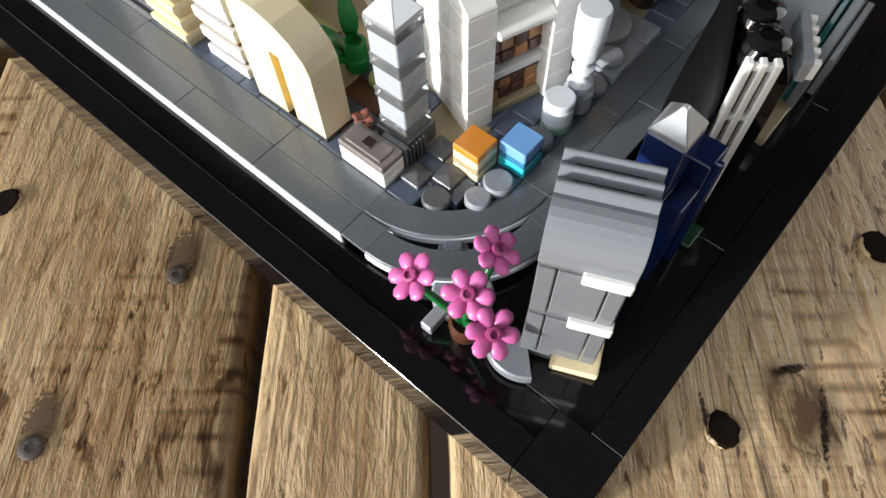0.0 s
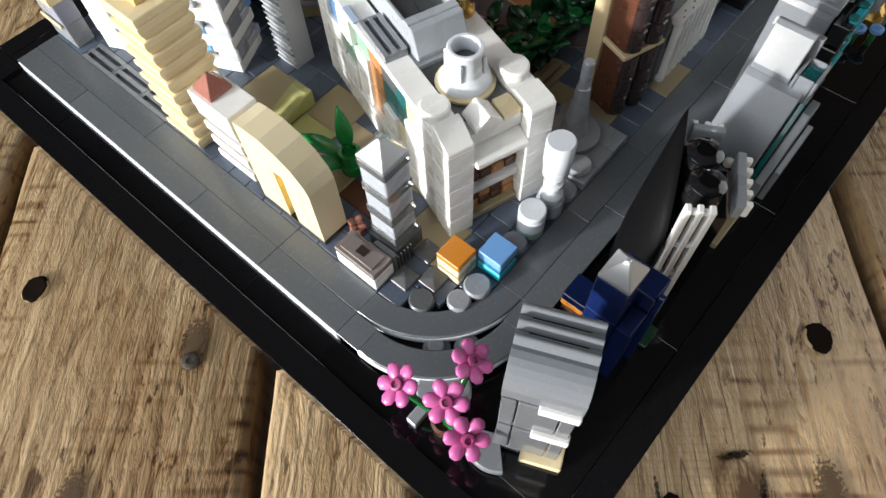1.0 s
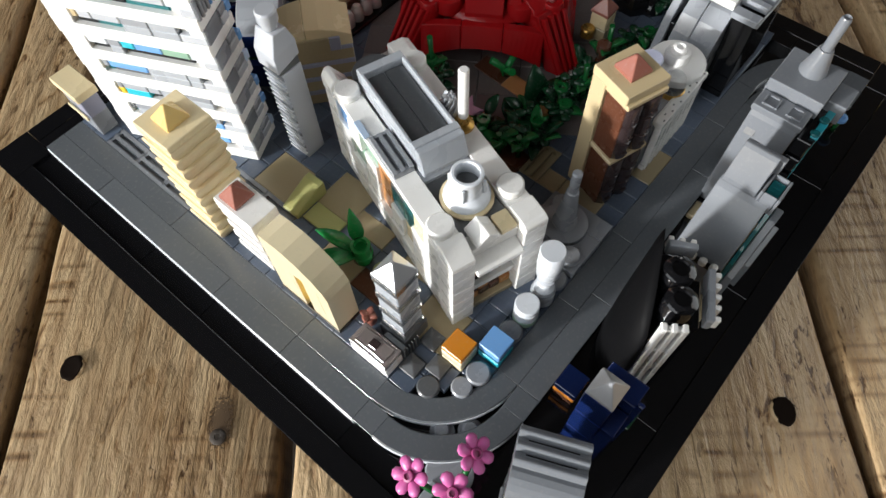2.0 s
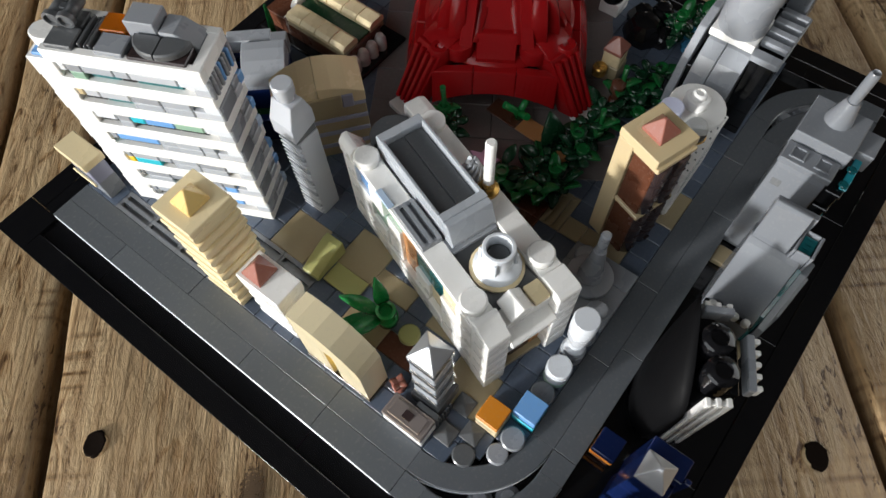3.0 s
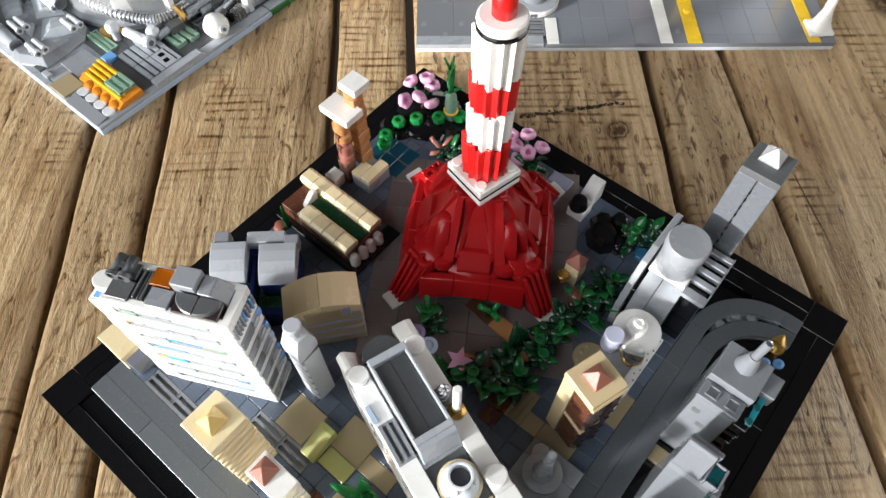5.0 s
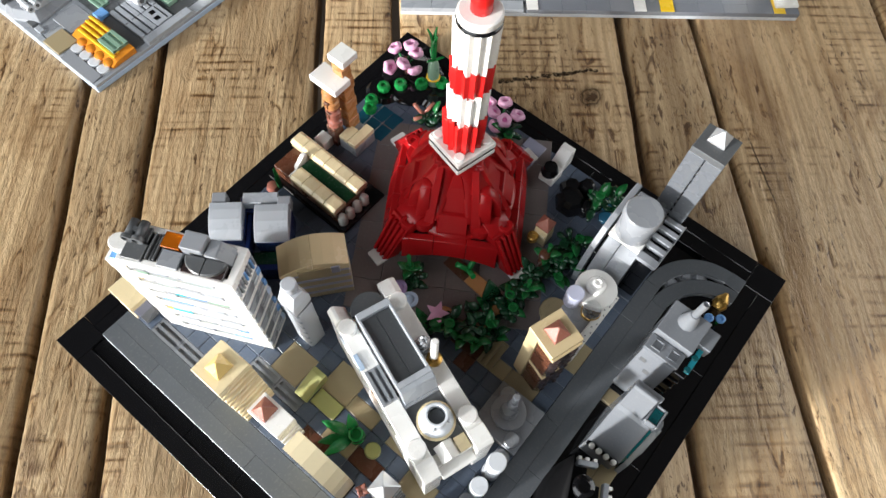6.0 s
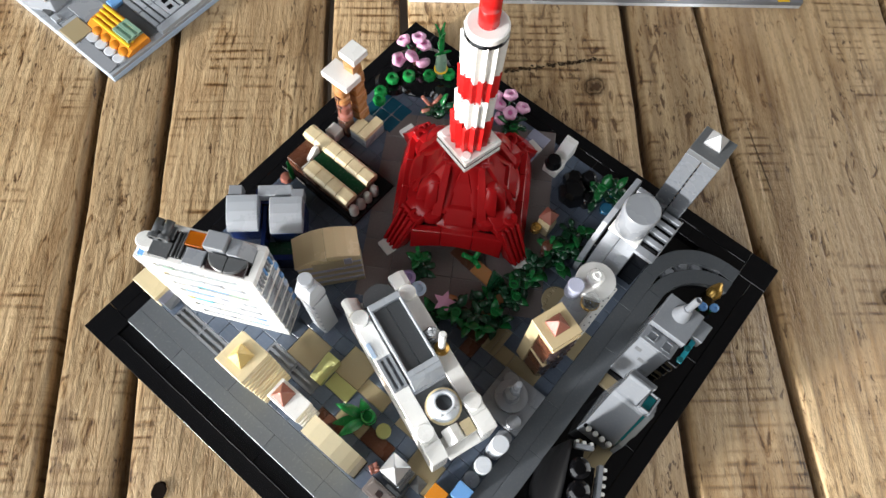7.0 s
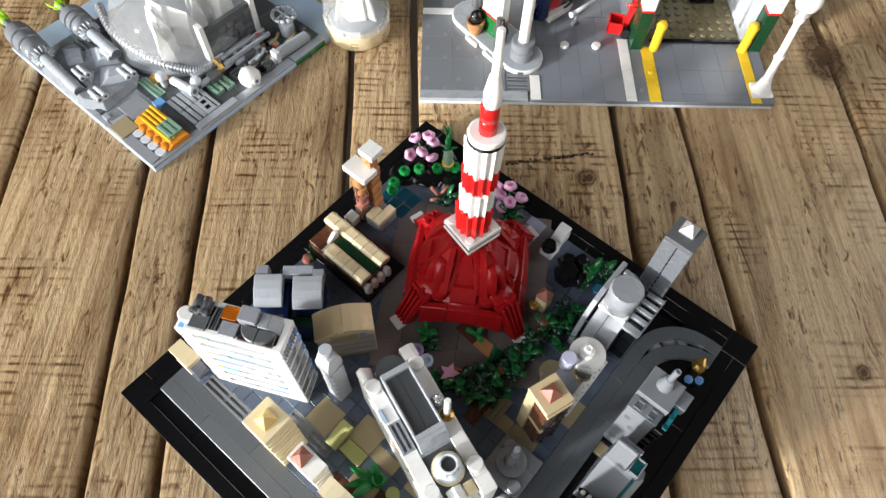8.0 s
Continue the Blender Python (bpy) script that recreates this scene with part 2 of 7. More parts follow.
    L.new(pits, h1.inputs[0])
    L.new(streak, h1.inputs[1])
    h2 = N.new("ShaderNodeMath")
    h2.operation = "MULTIPLY_ADD"
    L.new(saw, h2.inputs[0])
    h2.inputs[1].default_value = 0.05
    L.new(h1.outputs[0], h2.inputs[2])
    h3 = N.new("ShaderNodeMath")
    h3.operation = "MULTIPLY_ADD"
    L.new(gouge, h3.inputs[0])
    h3.inputs[1].default_value = 1.4
    L.new(h2.outputs[0], h3.inputs[2])
    bump = N.new("ShaderNodeBump")
    bump.inputs["Strength"].default_value, bump.inputs["Distance"].default_value = 0.55, 0.0012
    L.new(h3.outputs[0], bump.inputs["Height"])
    L.new(bump.outputs[0], b.inputs["Normal"])
    return m


WOOD = wood_material("pallet_wood", (0.60, 0.435, 0.25), (0.32, 0.208, 0.107))
# Dull black that stands for the shade down inside the nail holes.
HOLE_SHADE = plastic("nail_hole_shade", (0.012, 0.008, 0.006), 0.95, dust=0.0)
HOLE_SHADE.node_tree.nodes["Principled BSDF"].inputs["Specular IOR Level"].default_value = 0.05
NAIL = plastic("rusty_nail_metal", (0.09, 0.072, 0.058), 0.5, metal=0.3, dust=0.1)


def paint(name, rgb, rough=0.8):
    m, t, b = nodes_of(name)
    n = t.nodes.new("ShaderNodeTexNoise")
    n.inputs["Scale"].default_value = 6
    r = t.nodes.new("ShaderNodeValToRGB")
    r.color_ramp.elements[0].color = (*[c * 0.93 for c in rgb], 1)
    r.color_ramp.elements[1].color = (*rgb, 1)
    t.links.new(n.outputs["Fac"], r.inputs[0])
    t.links.new(r.outputs[0], b.inputs["Base Color"])
    b.inputs["Roughness"].default_value = rough
    return m


# Near-black so the unseen walls and ceiling throw back little fill light.
WALLPAINT = paint("dark_wall_paint", (0.10, 0.098, 0.095))
FLOORMAT = paint("dark_floor", (0.16, 0.12, 0.09), 0.5)


# ---- building helpers ----
MESHES = {}


def link_mesh(name, bm, material):
    me = bpy.data.meshes.new(name)
    bm.to_mesh(me)
    bm.free()
    me.materials.append(material)
    return me


def put(name, me, parent, x=0, y=0, z=0, rot=0, label="", rx=0, ry=0):
    ob = new(name, me)
    ob.parent = parent
    ob.matrix_local = pose(x * U, y * U, z * U, rx, ry, rot)
    if label:
        tagged(ob, label)
    return ob


def thing(name, label, category, x, y, z=0.4, rot=0, group="", kind=""):
    e = new(name)
    e.empty_display_size = 0.005
    e.matrix_world = pose(x * U, y * U, z * U, 0, 0, rot)
    return tagged(e, label, category, group, kind)


def scaled(bm):
    bmesh.ops.scale(bm, vec=(U, U, U), verts=bm.verts)
    return bm


def block_bm(w, d, h, bev=0.035):
    """A moulded block with its corner at the origin, a hair smaller than its pitch, edges broken."""
    bm = bmesh.new()
    bmesh.ops.create_cube(bm, size=1)
    g = 0.008
    for v in bm.verts:
        v.co = Vector(((v.co.x + 0.5) * (w - 2 * g) + g, (v.co.y + 0.5) * (d - 2 * g) + g, (v.co.z + 0.5) * h))
    bev = min(bev, 0.3 * min(w, d, h))
    bmesh.ops.bevel(bm, geom=bm.edges[:], offset=bev, segments=1, affect="EDGES")
    return scaled(bm)


def block(parent, name, x, y, z, w, d, h, mat, label="", rot=0, bev=0.035):
    key = ("block", round(w, 3), round(d, 3), round(h, 3), mat.name, bev)
    if key not in MESHES:
        MESHES[key] = link_mesh(name, block_bm(w, d, h, bev), mat)
    return put(name, MESHES[key], parent, x, y, z, rot, label)


def lathe_bm(profile, seg=24):
    """A turned form from (radius, height) pairs, closed at both ends."""
    bm = bmesh.new()
    rings = []
    for r, z in profile:
        if r < 1e-4:
            rings.append([bm.verts.new((0, 0, z))])
        else:
            rings.append([bm.verts.new((r * math.cos(2 * math.pi * k / seg), r * math.sin(2 * math.pi * k / seg), z)) for k in range(seg)])
    for a, b in zip(rings, rings[1:]):
        for k in range(seg):
            n = (k + 1) % seg
            if len(a) == 1 and len(b) > 1:
                bm.faces.new((a[0], b[n], b[k]))
            elif len(b) == 1 and len(a) > 1:
                bm.faces.new((a[k], a[n], b[0]))
            elif len(a) > 1:
                bm.faces.new((a[k], a[n], b[n], b[k]))
    for ring in (rings[0], rings[-1]):
        if len(ring) > 1:
            bm.faces.new(ring)
    bmesh.ops.recalc_face_normals(bm, faces=bm.faces)
    for f in bm.faces:
        f.smooth = len(f.verts) < 5
    sharp = [e for e in bm.edges if len(e.link_faces) == 2 and e.calc_face_angle(0) > 0.7]
    for e in sharp:
        e.smooth = False
    return scaled(bm)


def turned(parent, name, x, y, z, profile, mat, label="", seg=24, rot=0, rx=0, ry=0):
    key = ("turned", tuple(profile), mat.name, seg)
    if key not in MESHES:
        MESHES[key] = link_mesh(name, lathe_bm(profile, seg), mat)
    return put(name, MESHES[key], parent, x, y, z, rot, label, rx, ry)


def disc(parent, name, x, y, z, r, h, mat, label="", seg=24):
    e = min(0.06, h * 0.3)
    return turned(parent, name, x, y, z, [(r - e / 2, 0), (r, e / 2), (r, h - e), (r - e, h)], mat, label, seg)


def prism_bm(profile, length, axis="y", bev=0.04):
    """An outline in (across, up) drawn out along an axis."""
    bm = bmesh.new()
    put_at = (lambda a, u, l: (a, l, u)) if axis == "y" else (lambda a, u, l: (l, a, u))
    r0 = [bm.verts.new(put_at(a, u, 0.012)) for a, u in profile]
    r1 = [bm.verts.new(put_at(a, u, length - 0.012)) for a, u in profile]
    bm.faces.new(r0)
    bm.faces.new(r1)
    for k in range(len(profile)):
        n = (k + 1) % len(profile)
        bm.faces.new((r0[k], r0[n], r1[n], r1[k]))
    bmesh.ops.recalc_face_normals(bm, faces=bm.faces)
    if bev:
        edges = [e for e in bm.edges if e.calc_face_angle(0) > 0.5]
        bmesh.ops.bevel(bm, geom=edges, offset=bev, segments=1, affect="EDGES", clamp_overlap=True)
    return scaled(bm)


def prism(parent, name, x, y, z, profile, length, mat, axis="y", label="", rot=0, bev=0.04):
    key = ("prism", tuple(profile), length, axis, mat.name, bev)
    if key not in MESHES:
        MESHES[key] = link_mesh(name, prism_bm(profile, length, axis, bev), mat)
    return put(name, MESHES[key], parent, x, y, z, rot, label)


def pyramid(parent, name, x, y, z, w, d, h, mat, label="", lip=0.15, rot=0):
    """A roof piece with four slopes on a low lip."""
    key = ("pyramid", w, d, h, mat.name, lip)
    if key not in MESHES:
        bm = bmesh.new()
        g = 0.015
        a = [bm.verts.new(p) for p in ((g, g, 0), (w - g, g, 0), (w - g, d - g, 0), (g, d - g, 0))]
        b = [bm.verts.new((v.co.x, v.co.y, lip)) for v in a]
        t = 0.06
        c = [bm.verts.new((w / 2 + sx * t, d / 2 + sy * t, h)) for sx, sy in ((-1, -1), (1, -1), (1, 1), (-1, 1))]
        bm.faces.new(a[::-1])
        bm.faces.new(c)
        for k in range(4):
            n = (k + 1) % 4
            bm.faces.new((a[k], a[n], b[n], b[k]))
            bm.faces.new((b[k], b[n], c[n], c[k]))
        bmesh.ops.bevel(bm, geom=bm.edges[:], offset=0.025, segments=1, affect="EDGES")
        MESHES[key] = link_mesh(name, scaled(bm), mat)
    return put(name, MESHES[key], parent, x, y, z, rot, label)


def arc_tile(parent, name, x, y, z, r0, r1, a0, a1, h, mat, seg=20, label=""):
    """A flat curved tile round (x, y)."""
    bm = bmesh.new()
    rows = []
    for k in range(seg + 1):
        a = radians(a0 + (a1 - a0) * k / seg)
        c, s = math.cos(a), math.sin(a)
        rows.append([bm.verts.new((r * c, r * s, zz)) for r, zz in ((r0 + 0.01, 0), (r1 - 0.01, 0), (r1 - 0.01, h - 0.05), (r1 - 0.06, h), (r0 + 0.06, h), (r0 + 0.01, h - 0.05))])
    for a, b in zip(rows, rows[1:]):
        for k in range(6):
            n = (k + 1) % 6
            bm.faces.new((a[k], a[n], b[n], b[k]))
    bm.faces.new(rows[0])
    bm.faces.new(rows[-1])
    bmesh.ops.recalc_face_normals(bm, faces=bm.faces)
    return put(name, link_mesh(name, scaled(bm), mat), parent, x, y, z, 0, label)


def grille(parent, name, x, y, z, w, d, h, mat, slots=2, along="x", label="", rot=0):
    """A grille tile: a thin bed with raised bars running along it."""
    key = ("grille", w, d, h, slots, along, mat.name)
    if key not in MESHES:
        me_bm = bmesh.new()

        def add(x0, y0, z0, x1, y1, z1):
            r = bmesh.ops.create_cube(me_bm, size=1)["verts"]
            for v in r:
                v.co = Vector((x0 + (v.co.x + 0.5) * (x1 - x0), y0 + (v.co.y + 0.5) * (y1 - y0), z0 + (v.co.z + 0.5) * (z1 - z0)))

        add(0.012, 0.012, 0, w - 0.012, d - 0.012, h * 0.45)
        bars = slots + 1
        span = d if along == "x" else w
        long = w if along == "x" else d
        bar = span / (bars + slots * 0.9)
        for k in range(bars):
            s0 = k * bar * 1.9
            a = (0.012, s0 + 0.01, h * 0.44, long - 0.012, s0 + bar - 0.01, h)
            if along == "x":
                add(*a)
            else:
                add(a[1], a[0], a[2], a[4], a[3], a[5])
        for e0 in (0.012, long - 0.14):
            a = (e0, 0.012, h * 0.44, e0 + 0.128, span - 0.012, h * 0.92)
            if along == "x":
                add(*a)
            else:
                add(a[1], a[0], a[2], a[4], a[3], a[5])
        MESHES[key] = link_mesh(name, scaled(me_bm), mat)
    return put(name, MESHES[key], parent, x, y, z, rot, label)


def tube(parent, name, points, r, mat, label="", sides=8):
    """A bent round bar through points given in studs."""
    bm = bmesh.new()
    pts = [Vector(p) for p in points]
    rings = []
    for k, p in enumerate(pts):
        way = (pts[min(k + 1, len(pts) - 1)] - pts[max(k - 1, 0)]).normalized()
        q = way.to_track_quat("Z", "Y")
        rings.append([bm.verts.new(p + q @ Vector((r * math.cos(2 * math.pi * j / sides), r * math.sin(2 * math.pi * j / sides), 0))) for j in range(sides)])
    for a, b in zip(rings, rings[1:]):
        for j in range(sides):
            n = (j + 1) % sides
            bm.faces.new((a[j], a[n], b[n], b[j])).smooth = True
    bm.faces.new(rings[0][::-1])
    bm.faces.new(rings[-1])
    return put(name, link_mesh(name, scaled(bm), mat), parent, label=label)


def loft(parent, name, sections, mat, label="", smooth=False):
    """A solid through a row of four-cornered sections."""
    bm = bmesh.new()
    rings = [[bm.verts.new(p) for p in s] for s in sections]
    for a, b in zip(rings, rings[1:]):
        n = len(a)
        for k in range(n):
            f = bm.faces.new((a[k], a[(k + 1) % n], b[(k + 1) % n], b[k]))
            f.smooth = smooth
    bm.faces.new(rings[0])
    bm.faces.new(rings[-1])
    bmesh.ops.recalc_face_normals(bm, faces=bm.faces)
    edges = [e for e in bm.edges if e.calc_face_angle(0) > 0.6]
    bmesh.ops.bevel(bm, geom=edges, offset=0.04, segments=1, affect="EDGES")
    return put(name, link_mesh(name, scaled(bm), mat), parent, label=label)


def stud(parent, x, y, z, mat):
    return disc(parent, "stud", x, y, z, 0.3, 0.2, mat, seg=14)


# ---- table and room ----
def plank(lo, hi, a0, a1):
    """A board between two slightly skewed saw lines, each (offset, slope) across the table, in studs."""
    length, thick = a1 - a0, 2.6
    bm = bmesh.new()
    n_l, n_w = 110, 10
    s0 = lo[0]
    top = []
    for i in range(n_l + 1):
        row = []
        x = a0 + length * i / n_l
        y0, y1 = lo[0] + lo[1] * x + 0.33, hi[0] + hi[1] * x - 0.33
        for j in range(n_w + 1):
            y = (y0, y0 + 0.05, y0 + 0.16, y0 + 0.34, y0 + 0.3 * (y1 - y0), 0.5 * (y0 + y1), y1 - 0.3 * (y1 - y0), y1 - 0.34, y1 - 0.16, y1 - 0.05, y1)[j]
            e = {0: -0.34, 1: -0.15, 2: -0.04}.get(min(j, n_w - j), 0.0)
            if min(j, n_w - j) < 3:
                y += 0.16 * noise.noise(Vector((x * 0.12, s0 + 9 * (j > 5), 0.3))) + 0.07 * noise.noise(Vector((x * 0.9, s0 + 9 * (j > 5), 4.0)))
            row.append(bm.verts.new((x - a0, y - lo[0], e + 0.06 * noise.noise(Vector((x * 0.15, y * 0.3, s0))))))
        top.append(row)
    for i in range(n_l):
        for j in range(n_w):
            bm.faces.new((top[i][j], top[i + 1][j], top[i + 1][j + 1], top[i][j + 1])).smooth = True
    for j in (0, n_w):
        low = [bm.verts.new((r[j].co.x, r[j].co.y, -thick)) for r in top]
        for i in range(n_l):
            bm.faces.new((top[i][j], top[i + 1][j], low[i + 1], low[i]))
    bmesh.ops.recalc_face_normals(bm, faces=bm.faces)
    ob = new("table_plank", link_mesh("table_plank", scaled(bm), WOOD))
    turn = radians(PLANK_TURN)
    o = Vector((math.cos(turn), math.sin(turn), 0)) * a0 + Vector((-math.sin(turn), math.cos(turn), 0)) * lo[0]
    ob.matrix_world = pose(o.x * U, o.y * U, TABLE * U, 0, 0, PLANK_TURN)
    ob.parent = table
    return ob


table = tagged(new("table"), "rough sawn pallet wood table with wide gaps between boards", "table")
SAW_LINES = [(-96, 0), (-80, 0.01), (-64, 0), (-50, 0.01), (-35.6, 0), (-22.0, 0.05), (-13.8, 0.008), (3.4, 0.034), (9.1, 0.042), (20.9, 0.053), (25.7, 0.063), (38, 0.05), (52, 0.05), (66, 0.05), (84, 0.05)]
for lo, hi in zip(SAW_LINES, SAW_LINES[1:]):
    plank(lo, hi, -60, 110)


def nail_hole(x, y, r, head=False):
    """A bored nail hole with a worn rim, its inner shade painted as a flat black disc; head: the nail still sits in it.
    """
    bm = bmesh.new()
    n = 32
    rings = []
    for q, (rr, zz) in enumerate(((1.2, -0.02), (1.05, 0.05), (0.9, 0.045), (0.6, 0.035), (0.3, 0.03))):
        rings.append([bm.verts.new((r * rr * (1 + 0.2 * noise.noise(Vector((k * 0.45, x, q * 0.4)))) * math.cos(2 * math.pi * k / n) * 1.15, r * rr * (1 + 0.2 * noise.noise(Vector((k * 0.45, y, q * 0.4)))) * math.sin(2 * math.pi * k / n), zz)) for k in range(n)])
    for a, c in zip(rings, rings[1:]):
        for k in range(n):
            bm.faces.new((a[k], a[(k + 1) % n], c[(k + 1) % n], c[k])).smooth = True
    bm.faces.new(rings[-1])
    ob = put("nail_hole", link_mesh("nail_hole", scaled(bm), HOLE_SHADE), None, x, y, TABLE + 0.07, PLANK_TURN)
    ob.parent = table
    if not head:
        rim = put("hole_rim", link_mesh("hole_rim", lathe_bm([(r * 0.98, -0.1), (r * 1.02, 0.05), (r * 1.1, 0.075), (r * 1.22, 0.06), (r * 1.35, -0.02)], 28), WOOD), None, x, y, TABLE + 0.02, PLANK_TURN)
        rim.data.polygons.foreach_set("use_smooth", [True] * len(rim.data.polygons))
        rim.parent = table
    if head:
        ob.matrix_world = ob.matrix_world @ Matrix.Diagonal((0.72, 0.62, 1, 1))
        nl = put("nail_head", link_mesh("nail_head", lathe_bm([(0.3, -0.2), (r * 0.74, -0.02), (r * 0.74, 0.03), (r * 0.66, 0.05), (r * 0.3, 0.05), (r * 0.28, 0.02), (0, 0.02)], 14), NAIL), None, x, y, TABLE + 0.08, 20, rx=6)
        nl.parent = table


for x, y, r, head in ((5.18, -1.82, 0.4, False), (-8.15, 13.15, 0.5, True), (13.8, -2.7, 0.42, False), (-3.95, 21.55, 0.42, False), (-1.82, 14.4, 0.45, True), (22.1, -11.4, 0.45, False), (8.5, -5.8, 0.4, True)):
    nail_hole(x, y, r, head)

def stain_material(name, rgb, rings, ragged=False):
    """A dark mark in the wood that fades out at its ragged edge; rings: growth rings of a knot."""
    m, t, b = nodes_of(name)
    N, L = t.nodes, t.links
    co = N.new("ShaderNodeTexCoord")
    fall = N.new("ShaderNodeTexGradient")
    fall.gradient_type = "SPHERICAL"
    mp = N.new("ShaderNodeMapping")
    mp.inputs["Location"].default_value, mp.inputs["Scale"].default_value = (-1, -1, 0), (2, 2, 0)
    L.new(co.outputs["Generated"], mp.inputs["Vector"])
    L.new(mp.outputs[0], fall.inputs["Vector"])
    n = N.new("ShaderNodeTexNoise")
    n.inputs["Scale"].default_value, n.inputs["Detail"].default_value = (150 if rings else 420 if not ragged else 1100), 4
    L.new(co.outputs["Object"], n.inputs["Vector"])
    mul = N.new("ShaderNodeMath")
    mul.operation = "MULTIPLY"
    L.new(fall.outputs["Fac"], mul.inputs[0])
    L.new(n.outputs["Fac"], mul.inputs[1])
    r = N.new("ShaderNodeValToRGB")
    if rings:
        stops = [(0.0, 0), (0.12, 0.25), (0.2, 0.75), (0.25, 0.3), (0.33, 0.6), (0.4, 0.95)]
    elif ragged:
        stops = [(0.0, 0), (0.24, 0), (0.32, 0.85), (0.6, 0.95)]
    else:
        stops = [(0.0, 0), (0.16, 0), (0.24, 0.9), (0.5, 0.95)]
    r.color_ramp.elements[0].position, r.color_ramp.elements[0].color = stops[0][0], (0, 0, 0, 1)
    r.color_ramp.elements[1].position, r.color_ramp.elements[1].color = stops[-1][0], (stops[-1][1],) * 3 + (1,)
    for p, v in stops[1:-1]:
        r.color_ramp.elements.new(p).color = (v, v, v, 1)
    L.new(mul.outputs[0], r.inputs[0])
    L.new(r.outputs[0], b.inputs["Alpha"])
    b.inputs["Specular IOR Level"].default_value = 0.2
    b.inputs["Base Color"].default_value, b.inputs["Roughness"].default_value = (*rgb, 1), 0.6
    return m


KNOT_RINGS = stain_material("knot_rings", (0.10, 0.055, 0.028), True)
CRACK = stain_material("deep_crack", (0.012, 0.008, 0.006), False, True)
FLECKED = stain_material("flecked_mark", (0.11, 0.07, 0.04), False, True)
CHAR = stain_material("charred_mark", (0.06, 0.038, 0.022), False)


def wood_mark(name, x, y, rx, ry, turn, mat):
    """A knot or scorch in a board, a hair above the worn surface."""
    bm = bmesh.new()
    bmesh.ops.create_grid(bm, x_segments=2, y_segments=2, size=1)
    for v in bm.verts:
        v.co = Vector((v.co.x * rx, v.co.y * ry, 0))
    ob = put(name, link_mesh(name, scaled(bm), mat), None, x, y, TABLE + 0.09, turn)
    ob.parent = table


wood_mark("knot", 37.7, 18.4, 1.3, 1.1, 20, KNOT_RINGS)
wood_mark("knot", 65.0, 9.0, 4.2, 2.6, 40, KNOT_RINGS)
marks = random.Random(9)
for x, y in ((-8.15, 13.15), (-1.82, 14.4), (8.5, -5.8)):
    wood_mark("stain", x + 0.5, y + 0.4, 2.2, 1.0, 40, FLECKED)
wood_mark("knot", 7.0, -3.3, 1.9, 1.15, 50, KNOT_RINGS)
wood_mark("knot", 36.5, -7.2, 0.9, 0.7, 40, KNOT_RINGS)
wood_mark("split", 8.0, -2.4, 1.3, 0.3, -40, CRACK)
wood_mark("split", 7.2, -3.9, 2.6, 0.25, 28, CRACK)
wood_mark("split", 40.2, 4.9, 7.6, 0.16, 48, FLECKED)
wood_mark("split", 5.2, -1.2, 1.6, 0.16, 42, CRACK)
for k in range(26):
    q = k / 25
    wood_mark("scorch", 34.3 + 5.9 * q + marks.uniform(-0.12, 0.12), 24.6 - 5.0 * q + marks.uniform(-0.14, 0.14), marks.uniform(0.2, 0.5), marks.uniform(0.14, 0.34), marks.uniform(-80, 10), CHAR)

ROOM_TURN = 68.0                # the window wall stands square to the incoming light
room = radians(ROOM_TURN)
RX, RY = Vector((math.cos(room), math.sin(room), 0)), Vector((-math.sin(room), math.cos(room), 0))


def wall_slab(name, u0, v0, w0, u1, v1, w1, mat, label):
    """A slab of the room in metres: along the boards, across them, up."""
    bm = bmesh.new()
    bmesh.ops.create_cube(bm, size=1)
    for v in bm.verts:
        a, c = u0 + (v.co.x + 0.5) * (u1 - u0), v0 + (v.co.y + 0.5) * (v1 - v0)
        p = CENTRE + RX * a + RY * c
        v.co = Vector((p.x, p.y, w0 + (v.co.z + 0.5) * (w1 - w0)))
    ob = new(name, link_mesh(name, bm, mat))
    return tagged(ob, label, kind="structure")


FL, CL = -0.80, 2.1
UA, UB, VA, VB = -1.9, 2.2, -2.0, 1.6
W0, W1, S0, S1 = -1.25, 0.75, 0.15, 1.9
E0, E1 = -1.7, 0.1
wall_slab("floor", UA, VA, FL - 0.1, UB, VB, FL, FLOORMAT, "dark plain floor under the table")
# Walls and ceiling out of view, added to hem in the window light.
wall_slab("ceiling", UA, VA, CL, UB, VB, CL + 0.1, WALLPAINT, "unseen dark ceiling closing the room")
wall_slab("wall_south", UA - 0.1, VA - 0.1, FL, UA, VB + 0.1, CL, WALLPAINT, "unseen dark wall closing the room")
wall_slab("wall_north", UB, VA - 0.1, FL, UB + 0.1, VB + 0.1, CL, WALLPAINT, "unseen dark wall closing the room")
for side, v0, v1, w0, w1 in (("east", VA - 0.1, VA, E0, E1), ("west", VB, VB + 0.1, W0, W1)):
    wall_slab("wall_" + side, UA, v0, FL, w0, v1, CL, WALLPAINT, "unseen dark wall beside the window")
    wall_slab("wall_%s_far" % side, w1, v0, FL, UB, v1, CL, WALLPAINT, "unseen dark wall beside the window")
    wall_slab("wall_%s_sill" % side, w0, v0, FL, w1, v1, S0, WALLPAINT, "unseen dark wall under the window")
    wall_slab("wall_%s_lintel" % side, w0, v0, S1, w1, v1, CL, WALLPAINT, "unseen dark wall over the window")


